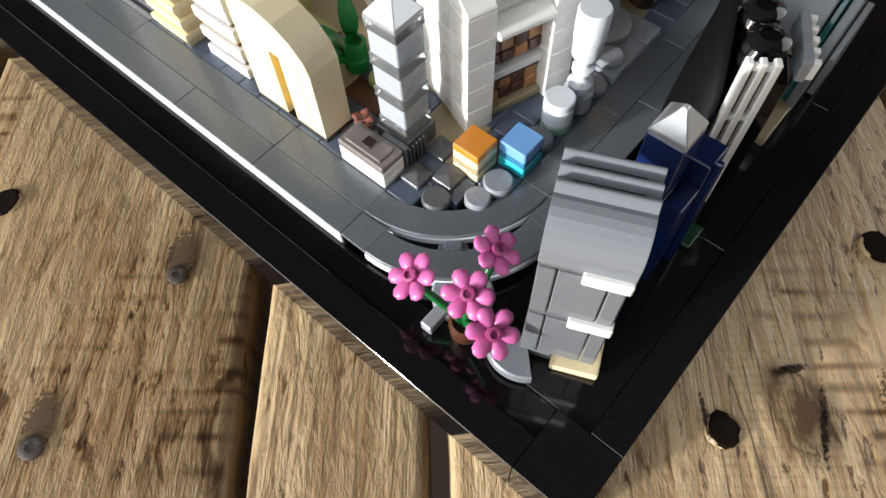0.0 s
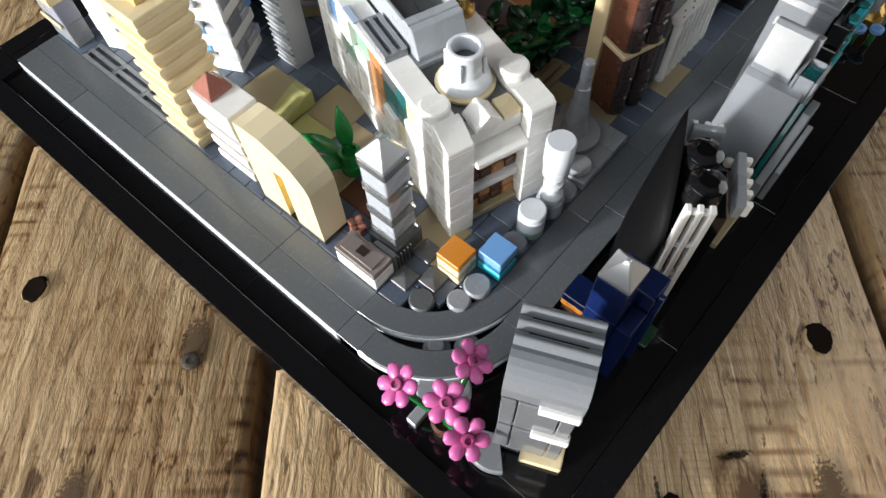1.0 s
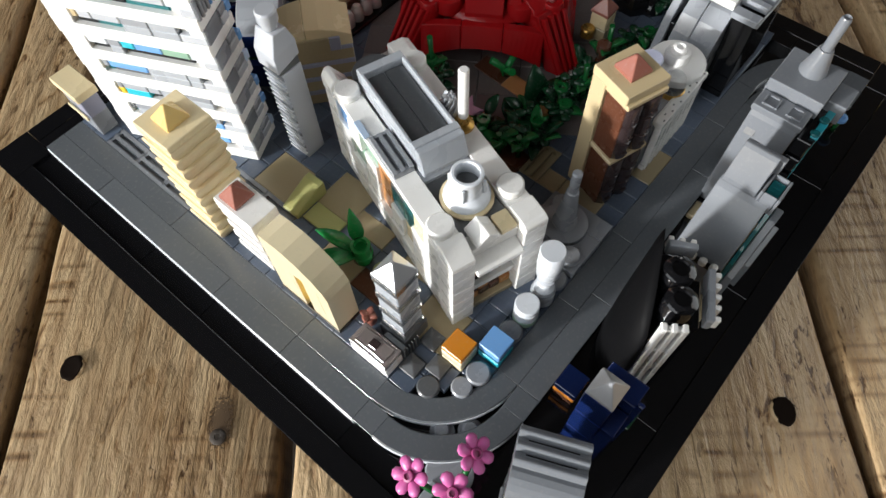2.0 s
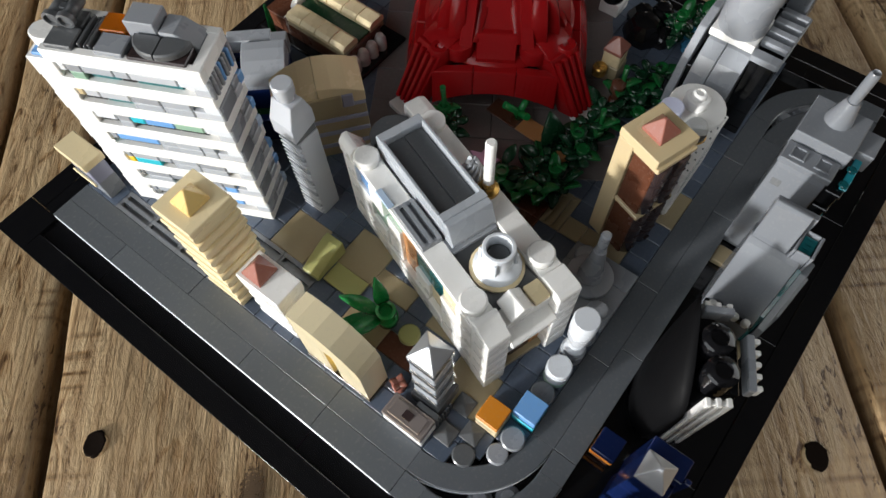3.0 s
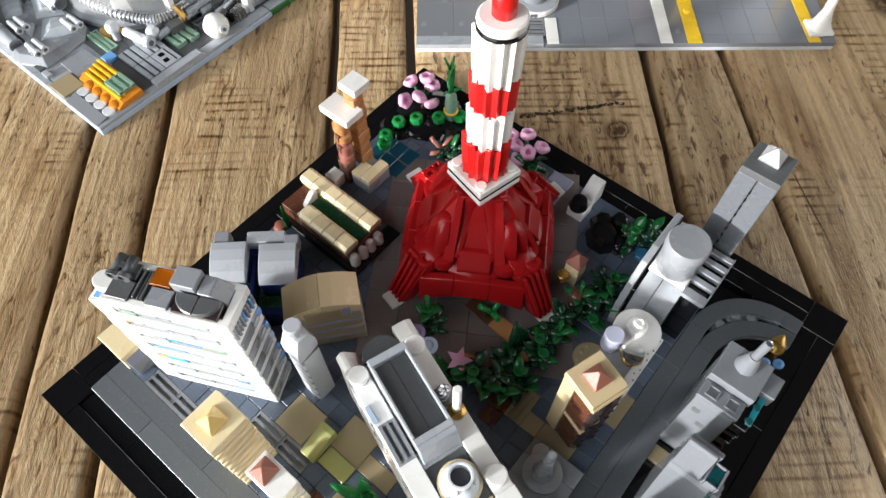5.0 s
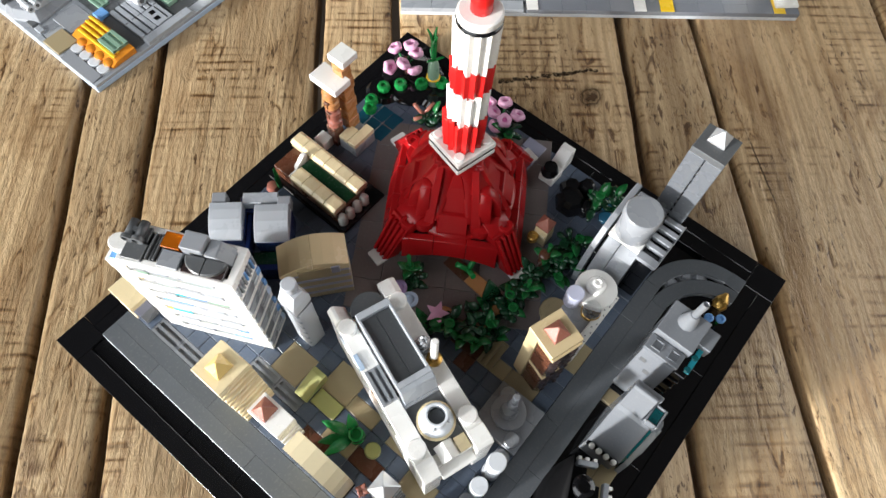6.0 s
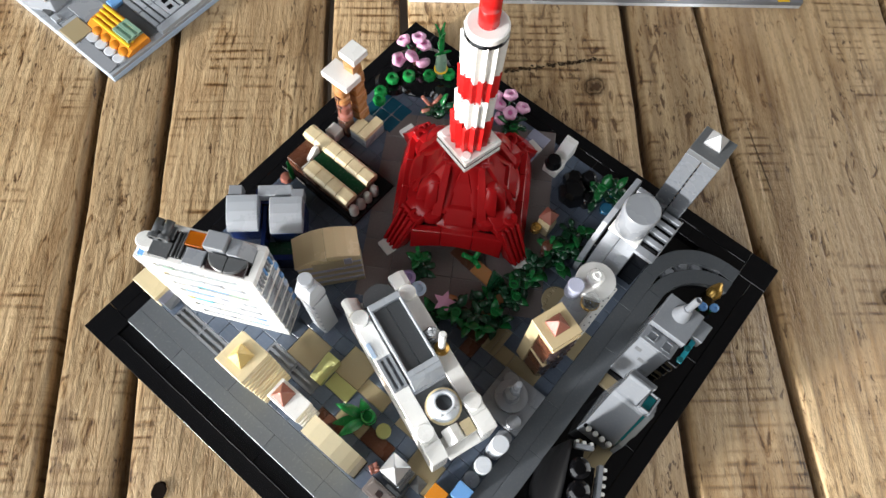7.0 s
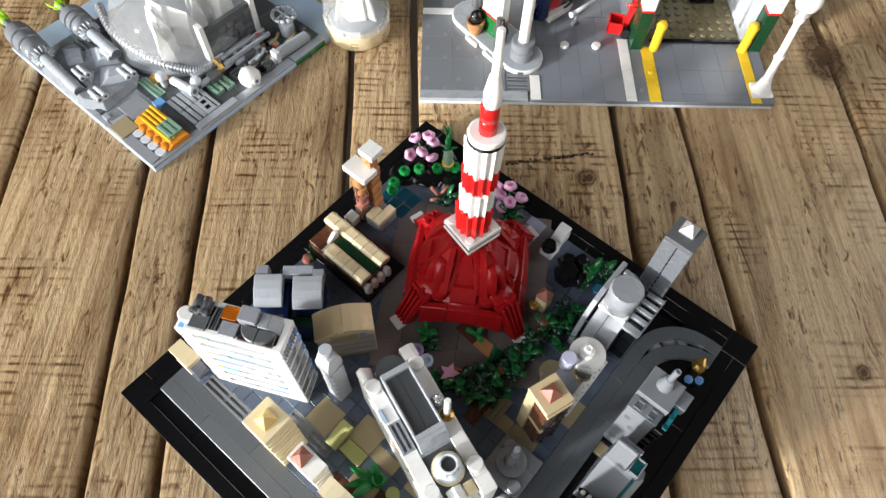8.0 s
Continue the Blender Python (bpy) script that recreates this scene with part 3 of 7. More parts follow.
def window_light(v, w0, w1, watts, tint):
    """Daylight in a window's opening."""
    ob = new("window_light", bpy.data.lights.new("window_light", "AREA"))
    ob.data.shape, ob.data.size, ob.data.size_y, ob.data.energy = "RECTANGLE", w1 - w0, S1 - S0, watts
    ob.data.color = tint
    ob.matrix_world = look(CENTRE + RX * (w0 + w1) / 2 + RY * v + Vector((0, 0, (S0 + S1) / 2)), CENTRE)


window_light(VB + 0.05, W0, W1, 27, (0.93, 0.97, 1.0))
window_light(VA - 0.05, E0, E1, 18, (1.0, 0.97, 0.93))

# table legs
along_boards = Vector((math.cos(radians(PLANK_TURN)), math.sin(radians(PLANK_TURN)), 0))
across_boards = Vector((-along_boards.y, along_boards.x, 0))
for a, c in ((-52, -86), (96, -86), (-52, 70), (96, 70)):
    p = along_boards * a * U + across_boards * c * U
    leg = put("leg", link_mesh("leg", block_bm(9, 9, 95), WOOD), table)
    leg.matrix_world = pose(p.x, p.y, FL, 0, 0, PLANK_TURN)

# ---- display base ----
base = thing("display_base", "square black glossy brick-built base with a low raised rim", "model base", 0, 0, 0)
block(base, "deck", 1, 1, TABLE, 30, 30, -TABLE - 0.4, BLACK, "black deck")
for name, x, y, w, d in (("rim_bar", 0, 2, 1, 28), ("rim_bar", 31, 2, 1, 28), ("rim_bar", 2, 0, 28, 1), ("rim_bar", 2, 31, 28, 1)):
    block(base, name, x, y, TABLE, w, d, -TABLE, BLACK, bev=0.02)
for x, y in ((0, 0), (30, 0), (0, 30), (30, 30)):
    block(base, "corner_block", x, y, TABLE, 2, 2, -TABLE, BLACK, bev=0.02)
for k in range(7):
    block(base, "deck_tile", 1, 2 + 4 * k, -0.4, 1, 4, 0.25, BLACK, bev=0.01)
    block(base, "deck_tile", 2 + 4 * k, 30, -0.4, 4, 1, 0.39, BLACK, bev=0.01)
    block(base, "deck_tile", 30, 2 + 4 * k, -0.4, 1, 4, 0.39, BLACK, bev=0.01)
for k in range(4):
    block(base, "deck_tile", 2 + 7 * k, 1, -0.4, 7, 4, 0.34, BLACK, bev=0.01)

# ---- roads ----
road = thing("left_road", "two-lane road of dark grey smooth tiles", "road", 0, 0, 0)
block(road, "road_bed", 2.1, 10, -0.4, 1.89, 20, 0.70, ROADG)
# Paler than the light grey plates, to put their side glare in the colour.
block(road, "pale_edge", 1.97, 10, -0.4, 0.12, 20, 0.70, PGREY)
for x, cuts in ((2, (30, 26, 18, 14, 10)), (3, (30, 22, 14, 10))):
    for a, b in zip(cuts, cuts[1:]):
        block(road, "road_tile", x, b, 0.30, 1, a - b, 0.10, ROADG, bev=0.012)
block(road, "road_tile", 2, 9, 0.30, 1, 1, 0.10, ROADG, bev=0.012)
arc_tile(road, "curved_tile", 7, 10, 0.30, 3, 4, 180, 270, 0.10, ROADG)
# Curved beds lightened likewise, for the glare on their sides.
arc_tile(road, "curved_bed", 7, 10, 0, 3.0, 4.02, 180, 270, 0.30, PGREY)
arc_tile(road, "curved_tile", 6, 9, 0.30, 3, 4, 180, 270, 0.10, ROADG)
arc_tile(road, "curved_bed", 6, 9, 0, 3.0, 4.02, 180, 270, 0.30, PGREY)
block(road, "road_tile", 6, 5, 0.24, 1, 1, 0.16, ROADG, bev=0.012)
road2 = thing("right_road", "long two-lane road of dark grey smooth tiles", "road", 0, 0, 0)
block(road2, "road_bed", 7, 5.01, -0.4, 18, 1.98, 0.70, ROADG)
for y, cuts in ((5, (7, 12, 20, 25)), (6, (7, 11, 15, 23, 26))):
    for a, b in zip(cuts, cuts[1:]):
        block(road2, "road_tile", a, y, 0.30, b - a, 1, 0.10, ROADG, bev=0.012)
arc_tile(road2, "curved_tile", 25, 2, 0.30, 3, 4, 0, 90, 0.10, ROADG)
arc_tile(road2, "curved_bed", 25, 2, 0, 3.0, 4.02, 0, 90, 0.30, LGREY)
arc_tile(road2, "curved_tile", 26, 3, 0.30, 3, 4, 0, 90, 0.10, ROADG)
arc_tile(road2, "curved_bed", 26, 3, 0, 3.0, 4.02, 0, 90, 0.30, LGREY)
block(road2, "road_tile", 29, 2, 0.30, 1, 1, 0.10, ROADG, bev=0.012)
for x, y in ((3.9, 7.2), (4.6, 6.4), (28.1, 5.2), (28.5, 4.4), (27.0, 5.6)):
    stud(road if x < 10 else road2, x, y, 0.0, LGREY)
    disc(road if x < 10 else road2, "round_plate", x, y, -0.4, 0.48, 0.4, LGREY)

# ---- buildings along the left road ----
def building(name, label, x, y, z=0.4, rot=0):
    return thing(name, label, "model building", x, y, z, rot, group="buildings of the model city")


def flare(parent, name, x, y, z, w0, w1, h, mat, label=""):
    """A square layer that widens upwards, with a short upright lip."""
    key = ("flare", w0, w1, h, mat.name)
    if key not in MESHES:
        bm = bmesh.new()
        rings = []
        for w, zz in ((w0, 0), (w1, h * 0.62), (w1, h * 0.93), (w1 - 0.07, h)):
            rings.append([bm.verts.new((sx * w / 2, sy * w / 2, zz)) for sx, sy in ((-1, -1), (1, -1), (1, 1), (-1, 1))])
        bm.faces.new(rings[0][::-1])
        bm.faces.new(rings[-1])
        for a, b in zip(rings, rings[1:]):
            for k in range(4):
                n = (k + 1) % 4
                bm.faces.new((a[k], a[n], b[n], b[k]))
        MESHES[key] = link_mesh(name, scaled(bm), mat)
    return put(name, MESHES[key], parent, x, y, z, 0, label)


# hotel tower: local x runs along its broad face, local -y is its depth
hotel = building("hotel_tower", "tall white tower with striped floors and coloured windows", 7.9, 21.55, rot=115.7)
hotel.matrix_world = hotel.matrix_world @ Matrix.Diagonal((1.17, 1.0, 1.08, 1.0))
rng = random.Random(5)
block(hotel, "core", 0.25, -1.75, 0, 4.5, 1.5, 8.4, WHITE)
FLOOR_H = 1.19
window_mix = [CGREY, MISTY, CGREY, LGREY, PGREY, LGREY, CGREY, LGREY, STAN, AZURE, CGREY, SAND, TCLEAR, CGREY, MBLUE, YELLOW]
for k in range(7):
    z = k * FLOOR_H
    block(hotel, "floor_plate", 0.0, -2.02, z, 4.95, 2.06, 0.52, WHITE)
    block(hotel, "window_brick", 0.0, -1.0, z + 0.52, 0.55 + 0.4 * (k % 2), 0.99, 0.34, MISTY)
    block(hotel, "window_brick", 0.0, -1.0, z + 0.86, 0.95 - 0.4 * (k % 2), 1.0, 0.33, PGREY)
    u = 0.95
    while u < 4.5:
        w = min(rng.choice((0.5, 1.0, 1.0, 1.5)), 4.7 - u)
        if rng.random() < 0.5:
            block(hotel, "window_plate", u, -0.6, z + 0.52, w, 0.60, 0.34, rng.choice(window_mix))
            block(hotel, "window_plate", u, -0.6, z + 0.86, w, 0.61, 0.33, rng.choice((MISTY, LGREY, CGREY, CGREY)))
        else:
            block(hotel, "window_plate", u, -0.6, z + 0.52, w, 0.42, 0.34, rng.choice((DGREY, TTEAL, BLACK, BLACK)))
            block(hotel, "window_plate", u, -0.6, z + 0.86, w, 0.61, 0.33, rng.choice(window_mix))
        u += w
    if k == 6:
        for j in range(9):
            block(hotel, "side_rib", -0.06 - 0.03 * (j % 2), -1.98 + 0.22 * j, z + 0.4, 0.3, 0.17, 0.79, MBLUE if j in (1, 4) else LGREY)
    else:
        half = 0.9 + 0.12 * (k % 3)
        block(hotel, "side_panel", -0.05, -half, z + 0.52, 0.3, half - 0.04, 0.67, SGREY if k % 2 else LGREY)
        block(hotel, "side_panel", -0.07, -1.72, z + 0.52, 0.3, 1.72 - half, 0.33, MISTY)
        block(hotel, "side_panel", -0.05, -1.72, z + 0.86, 0.3, 1.7 - half, 0.33, LGREY)
        block(hotel, "side_tile", -0.08, -2.0, z + 0.5 + 0.2 * (k % 2), 0.3, 0.28 + 0.1 * (k % 2), 0.45, MBLUE if k % 3 else PALEBLUE)
for k in range(10):
    block(hotel, "column_brick", 4.72 + 0.05 * (k % 2), -0.95, 0.84 * k, 0.88, 0.95, 0.84, WHITE)
for k in range(7):
    block(hotel, "column_plate", 4.72, -1.9, k * FLOOR_H + 0.1, 0.7, 0.9, 0.5, WHITE)
for a in ((0, -2.05, 5.0, 0.35), (0, -0.32, 5.0, 0.35), (0, -1.75, 0.35, 1.5)):
    block(hotel, "parapet", a[0], a[1], 8.33, a[2], a[3], 0.55, WHITE)
block(hotel, "roof_slab", 0.3, -1.75, 8.33, 4.5, 1.5, 0.2, DGREY)
disc(hotel, "column_cap", 5.15, -0.9, 8.45, 0.5, 0.42, WHITE)
block(hotel, "cap_tile", 4.85, -0.6, 8.41, 0.6, 0.5, 0.12, MBLUE)
block(hotel, "roof_tile", 3.9, -1.0, 8.53, 0.9, 0.9, 0.5, DGREY)
for k in range(4):
    block(hotel, "vent_rib", 3.25 + 0.16 * k, -1.7, 8.53, 0.1, 1.4, 0.42 + 0.08 * (k % 2), DGREY)
block(hotel, "roof_tile", 2.35, -1.0, 8.53, 0.9, 0.9, 0.5, LGREY)
block(hotel, "clear_tile", 2.6, -1.9, 8.53, 0.85, 0.85, 0.5, TORANGE)
block(hotel, "roof_box", 1.5, -1.95, 8.53, 0.95, 0.95, 1.05, LGREY)
prism(hotel, "roof_slope", 0.35, -1.9, 8.53, [(0, 0), (1.1, 0), (1.1, 0.8), (0.6, 0.8), (0, 0.3)], 0.95, LGREY)
arc_tile(hotel, "round_tile", 1.35, -0.9, 9.03, 0.0, 0.85, 0, 90, 0.22, DGREY, 10)
arc_tile(hotel, "round_tile", 1.30, -0.9, 9.03, 0.0, 0.85, 90, 180, 0.22, DGREY, 10)
block(hotel, "clear_bed", 0.45, -0.95, 8.53, 1.8, 0.85, 0.45, TSMOKE)
block(hotel, "viewer_bed", 4.0, -1.9, 8.53, 0.8, 0.8, 0.4, DGREY)
for dx in (0.12, 0.56):
    tube(hotel, "viewer_barrel", [(4.1 + dx, -1.95, 9.33), (4.1 + dx, -1.5, 9.33), (4.1 + dx, -1.0, 9.33)], 0.2, DGREY)
    turned(hotel, "viewer_lens", 4.1 + dx, -0.98, 9.33, [(0.12, -0.12), (0.27, -0.1), (0.27, 0.1), (0.2, 0.12), (0.16, 0.02), (0, 0.02)], DGREY, seg=14, rx=-90)
block(hotel, "viewer_bridge", 4.15, -1.6, 9.23, 0.6, 0.3, 0.25, DGREY)

# small corner house with a tan roof
kiosk = building("roadside_house", "small grey house with a flat tan roof slab", 4.05, 28.3)
block(kiosk, "wall_brick", 0.1, 0.1, 0, 0.9, 1.8, 1.2, LGREY)
block(kiosk, "wall_brick", 0.1, 0.1, 1.2, 0.9, 0.9, 1.1, LAV)
block(kiosk, "wall_brick", 0.1, 1.0, 1.2, 0.9, 0.9, 1.1, LGREY)
block(kiosk, "roof_slab", 0, 0, 2.3, 1.1, 2.0, 0.42, TAN)
block(kiosk, "sill", -0.05, 0.2, 1.05, 0.12, 1.6, 0.2, TAN)

# white tower with a ribbed face
octo = building("ribbed_tower", "slim pale grey tower with a ribbed face and round cap", 8.95, 19.55)
octo.matrix_world = pose(9.93 * U, 20.43 * U, 0.4 * U) @ Matrix.Diagonal((0.72, 0.72, 1.0, 1.0)) @ pose(-0.98 * U, -0.88 * U, 0)
block(octo, "lower_shaft", 0.32, 0.1, 0, 1.4, 1.55, 5.3, MISTY)
for k in range(18):
    prism(octo, "rib", 0.04, 0.1, 0.1 + 0.285 * k, [(0.32, 0), (0.14, 0.17), (0.14, 0.25), (0.32, 0.25)], 1.5, LGREY if k % 3 == 2 else MISTY, bev=0.015)
loft(octo, "dark_gap", [[(0.2, 0.15, 5.3), (1.68, 0.15, 5.3), (1.68, 1.6, 5.3), (0.2, 1.6, 5.3)], [(0.2, 0.15, 5.45), (1.68, 0.15, 5.75), (1.68, 1.6, 5.75), (0.2, 1.6, 5.45)]], DGREY)
loft(octo, "upper_shaft", [[(0.1, 0.08, 5.48), (1.75, 0.08, 5.78), (1.75, 1.68, 5.78), (0.1, 1.68, 5.48)], [(0.1, 0.08, 6.3), (1.75, 0.08, 6.5), (1.75, 1.68, 6.5), (0.1, 1.68, 6.3)], [(0.55, 0.2, 7.2), (1.45, 0.2, 7.2), (1.45, 1.56, 7.2), (0.55, 1.56, 7.2)]], MISTY)
turned(octo, "cap", 0.98, 0.88, 7.2, [(0.42, 0), (0.46, 0.05), (0.46, 0.25), (0.55, 0.3), (0.57, 0.36), (0.57, 0.75), (0.5, 0.82)], MISTY)

# tan tower of flared layers
gold = building("flared_tower", "tan tower of flared layers with a gold pyramid", 5.0, 20.5)
for k in range(10):
    flare(gold, "layer", 0.03 * (k % 2), 0.03 * ((k + 1) % 2), 0.62 * k, 1.72, 2.02, 0.62, TAN)
block(gold, "roof_plate", -1, -1, 6.2, 2, 2, 0.3, TAN)
pyramid(gold, "finial", -0.5, -0.5, 6.5, 1, 1, 0.72, GOLD, "gold pyramid finial")

# white tower with a red roof
redp = building("red_roof_tower", "narrow white tower with a brick-red pyramid roof", 4.4, 16.8)
for k in range(4):
    zz = 0.82 * k
    block(redp, "layer", -0.02, -0.02, zz, 1.24, 2.14, 0.42, WHITE)
    if k < 3:
        block(redp, "dark_layer", 0.14, 0.14, zz + 0.42, 0.92, 1.82, 0.22, RBROWN)
        block(redp, "thin_layer", 0.04, 0.04 + 0.05 * (k % 2), zz + 0.64, 1.12, 2.0, 0.18, TAN if k % 2 else PGREY)
block(redp, "roof_plate", -0.04, -0.04, 2.9, 1.3, 2.2, 0.72, WHITE)
pyramid(redp, "roof", 0.1, 0.95, 3.62, 1.0, 1.0, 0.75, CORAL, "brick-red pyramid roof")
block(redp, "ground_tile", 0.3, -0.4, -0.05, 1.2, 0.4, 0.12, RBROWN)

# tan building with a rounded shoulder and a deep slot
archb = building("curved_hall", "pale tan hall with a rounded shoulder and slot", 4.2, 12.8)
shoulder = [(3.25, 4.2), (2.75, 4.3), (1.95, 4.3), (1.2, 4.1), (0.6, 3.78), (0.15, 3.3), (0, 2.85)]
hall = prism_bm([(0, 0), (1.35, 0), (1.35, 2.8), (1.8, 2.8), (1.8, 0), (3.25, 0)] + shoulder, 0.58, "x", 0.0)
back = bpy.data.meshes.new("hall_back")
prism_bm([(0, 0), (3.25, 0)] + shoulder, 0.6, "x", 0.0).to_mesh(back)
back.transform(Matrix.Translation((0.556 * U, 0, 0)))
hall.from_mesh(back)
bpy.data.meshes.remove(back)
put("slotted_shell", link_mesh("slotted_shell", hall, CREAM), archb)
for y in (0.55, 1.95):
    block(archb, "joint", -0.012, y, 0.02, 0.02, 0.025, 2.9, DTAN, bev=0.004)
for k in range(3):
    disc(archb, "clip", 0.38, 1.57, 0.4 + 0.75 * k, 0.22, 0.5, YELLOW)
block(archb, "plinth", -0.05, -0.1, -0.02, 1.2, 3.4, 0.1, BLACK)

# low glazed block and glass tower
darkb = building("low_block", "low block of smoky clear bricks over white plates", 4.02, 10.05)
block(darkb, "base_plate", 0, 0, 0, 0.96, 1.9, 0.28, WHITE)
block(darkb, "mid_plate", 0.0, 0.0, 0.28, 0.96, 1.9, 0.40, WHITE)
block(darkb, "top_brick", 0, 0, 0.68, 0.96, 1.9, 0.29, THAZE, "smoky clear brick")
block(darkb, "roof_panel", 0.14, 0.2, 0.97, 0.68, 1.5, 0.08, THAZE)
block(darkb, "roof_bar", 0.3, 0.75, 1.05, 0.36, 0.4, 0.05, TSMOKE)
block(darkb, "fence", 0.98, 0.0, 0, 0.25, 1.0, 0.9, DGREY)
for k in range(6):
    block(darkb, "fence_slat", 1.0 + 0.16 * k, -0.08, 0, 0.08, 0.12, 0.85, DGREY)

glass = building("glass_tower", "slim tower of clear and grey cubes with pyramid", 5.4, 10.3)
block(glass, "foot", -0.1, -0.1, 0, 1.35, 1.35, 0.8, DGREY)
zz = 0.8
for h, m in ((0.4, TCLEAR), (0.85, CGREY), (0.42, TCLEAR), (0.85, CGREY), (0.42, TCLEAR), (0.85, CGREY), (0.35, TCLEAR)):
    ins = 0.0 if m is TCLEAR else 0.04
    block(glass, "clear_plate" if m is TCLEAR else "cube", ins, ins, zz, 1.18 - 2 * ins, 1.18 - 2 * ins, h, m)
    zz += h
pyramid(glass, "roof", 0, 0, zz, 1.18, 1.18, 0.8, SILVER)

oc = building("orange_cube_house", "small house with an orange roof over cream plates", 6, 8)
for k, m in enumerate((TAN, DTAN, TAN)):
    block(oc, "wall_plate", 0, 0, 0.3 * k - 0.02, 1, 1, 0.3, m)
block(oc, "roof_tile", 0, 0, 0.88, 1, 1, 0.3, ORANGE, "glossy orange roof tile")
bc = building("blue_cube_house", "small house with blue roof over turquoise plate", 7, 7)
block(bc, "wall_plate", 0, 0, 0, 1, 1, 0.4, AZURE)
block(bc, "wall_plate", 0.02, 0.02, 0.4, 0.96, 0.96, 0.3, TBLUE)
block(bc, "roof_tile", 0, 0, 0.7, 1, 1, 0.42, MBLUE, "blue roof tile")
rd = thing("grey_round_tiles", "cluster of round grey tiles beside the road", "model paving", 0, 0, 0.38)
for x, y, z, r, m in ((6.35, 7.45, 0.0, 0.48, LGREY), (5.55, 7.6, -0.1, 0.42, LGREY), (8.5, 7.52, 0.0, 0.48, LGREY), (11.5, 7.5, 0.0, 0.48, LGREY), (4.75, 8.6, -0.15, 0.45, DGREY)):
    disc(rd, "round_tile", x, y, z, r, 0.3, m)
for x, y in ((4.6, 9.2), (5.2, 8.4), (5.9, 9.3)):
    pyramid(rd, "small_slope", x, y, 0.0, 0.8, 0.8, 0.25, DGREY)

cup = thing("white_drum", "white round drum on a pale turquoise foot", "model tank", 9.42, 7.5, 0.4)
disc(cup, "foot", 0, 0, 0, 0.5, 0.35, SAND)
turned(cup, "drum", 0, 0, 0.35, [(0.44, 0), (0.5, 0.06), (0.5, 0.62), (0.46, 0.64), (0.46, 0.68), (0.5, 0.7), (0.5, 0.92), (0.45, 0.97)], PGREY)
gob = thing("white_goblet_tower", "white goblet-shaped tower on a round foot", "model tower", 10.55, 7.5, 0.4)
disc(gob, "foot", 0, 0, 0, 0.5, 0.8, CGREY)
turned(gob, "stem", 0, 0, 0.8, [(0.42, 0), (0.42, 0.3), (0.2, 0.5), (0.2, 0.75), (0.36, 0.8), (0.36, 0.95), (0.2, 1.0), (0.2, 1.25)], PGREY)
turned(gob, "bowl", 0, 0, 2.0, [(0.2, 0), (0.42, 0.2), (0.46, 0.3), (0.46, 0.9), (0.5, 0.94), (0.5, 1.9), (0.45, 1.96)], PGREY)

# ---- white department store, turned on its plot ----
store = building("department_store", "large white department store with a framed roof light", 7.3, 9.5, rot=-19.3)
block(store, "core", 0.3, 0.9, 0, 3.4, 8.8, 4.5, WHITE)
side_mix = {0: [WHITE] * 12, 1: [WHITE, WHITE, TAN, WHITE, COPPER, WHITE, WHITE, WHITE, WHITE], 2: [WHITE, WHITE, TTEAL, TTEAL, COPPER, WHITE, SAND, WHITE, WHITE], 3: [WHITE, TAN, TTEAL, DGREY, COPPER, SAND, WHITE, MBLUE, WHITE]}
for r in range(4):
    for k in range(9):
        m = side_mix[r][k]
        ins = 0.14 if m is not WHITE else 0.0
        if 2 <= k <= 5 and r > 0:
            ins += 0.1
        block(store, "side_brick", ins, 1 + k, 1.15 * r, 0.34, 1, 1.15, m)
        block(store, "side_brick", 3.68 - ins * 0.4, 1 + k, 1.15 * r, 0.34, 1, 1.15, WHITE if (r + k) % 5 else LGREY)
for k in range(5):
    for u in (0, 3.0):
        block(store, "corner_brick", u, 0, 0.9 * k - (0.3 if k == 0 else 0), 1, 1, 0.9 + (0.3 if k == 0 else 0), WHITE)
prism(store, "corner_slope", 0, 0, 4.5, [(0, 0), (1, 0), (1, 0.65), (0.75, 0.65), (0, 0.15)], 1, WHITE, axis="x")
prism(store, "corner_slope", 3.0, 0, 4.5, [(0, 0), (1.1, 0), (1.1, 0.45), (0.2, 0.45), (0, 0.3)], 1, WHITE, axis="x")
for r in range(2):
    for k in range(4):
        block(store, "brick_panel", 1 + 0.5 * k, 0.45, 0.3 + 1.6 * r + 0.0, 0.5, 0.5, 0.42, RBROWN if (k + r) % 3 else COPPER)
        block(store, "brick_panel", 1 + 0.5 * k, 0.5, 0.72 + 1.6 * r, 0.5, 0.45, 0.42, COPPER if k % 2 else RBROWN)
        block(store, "brick_panel", 1 + 0.5 * k, 0.45, 1.14 + 1.6 * r, 0.5, 0.5, 0.3, RBROWN)
    block(store, "ledge", 0.98, 0.3, 1.44 + 1.6 * r, 2.05, 0.65, 0.3, WHITE)
block(store, "threshold", 1, 0.2, 0, 2, 0.8, 0.3, DTAN)
prism(store, "canopy", 1.0, -0.15, 3.45, [(0, 0), (0.9, 0), (0.9, 0.55), (0, 0.2)], 2, WHITE, axis="x")
block(store, "front_band", 1.0, 0.4, 4.0, 2, 0.6, 0.55, WHITE)
prism(store, "front_gable", 1.25, 0.35, 4.55, [(0, 0), (1.0, 0), (1.0, 0.15), (0.5, 0.6), (0, 0.15)], 0.95, WHITE)
block(store, "front_brick", 2.3, 0.4, 4.55, 0.65, 0.8, 0.25, TAN)
block(store, "roof_plate", 0.05, 1, 4.6, 0.95, 8.2, 0.25, WHITE)
block(store, "roof_plate", 3.02, 1, 4.6, 0.95, 8.2, 0.25, WHITE)
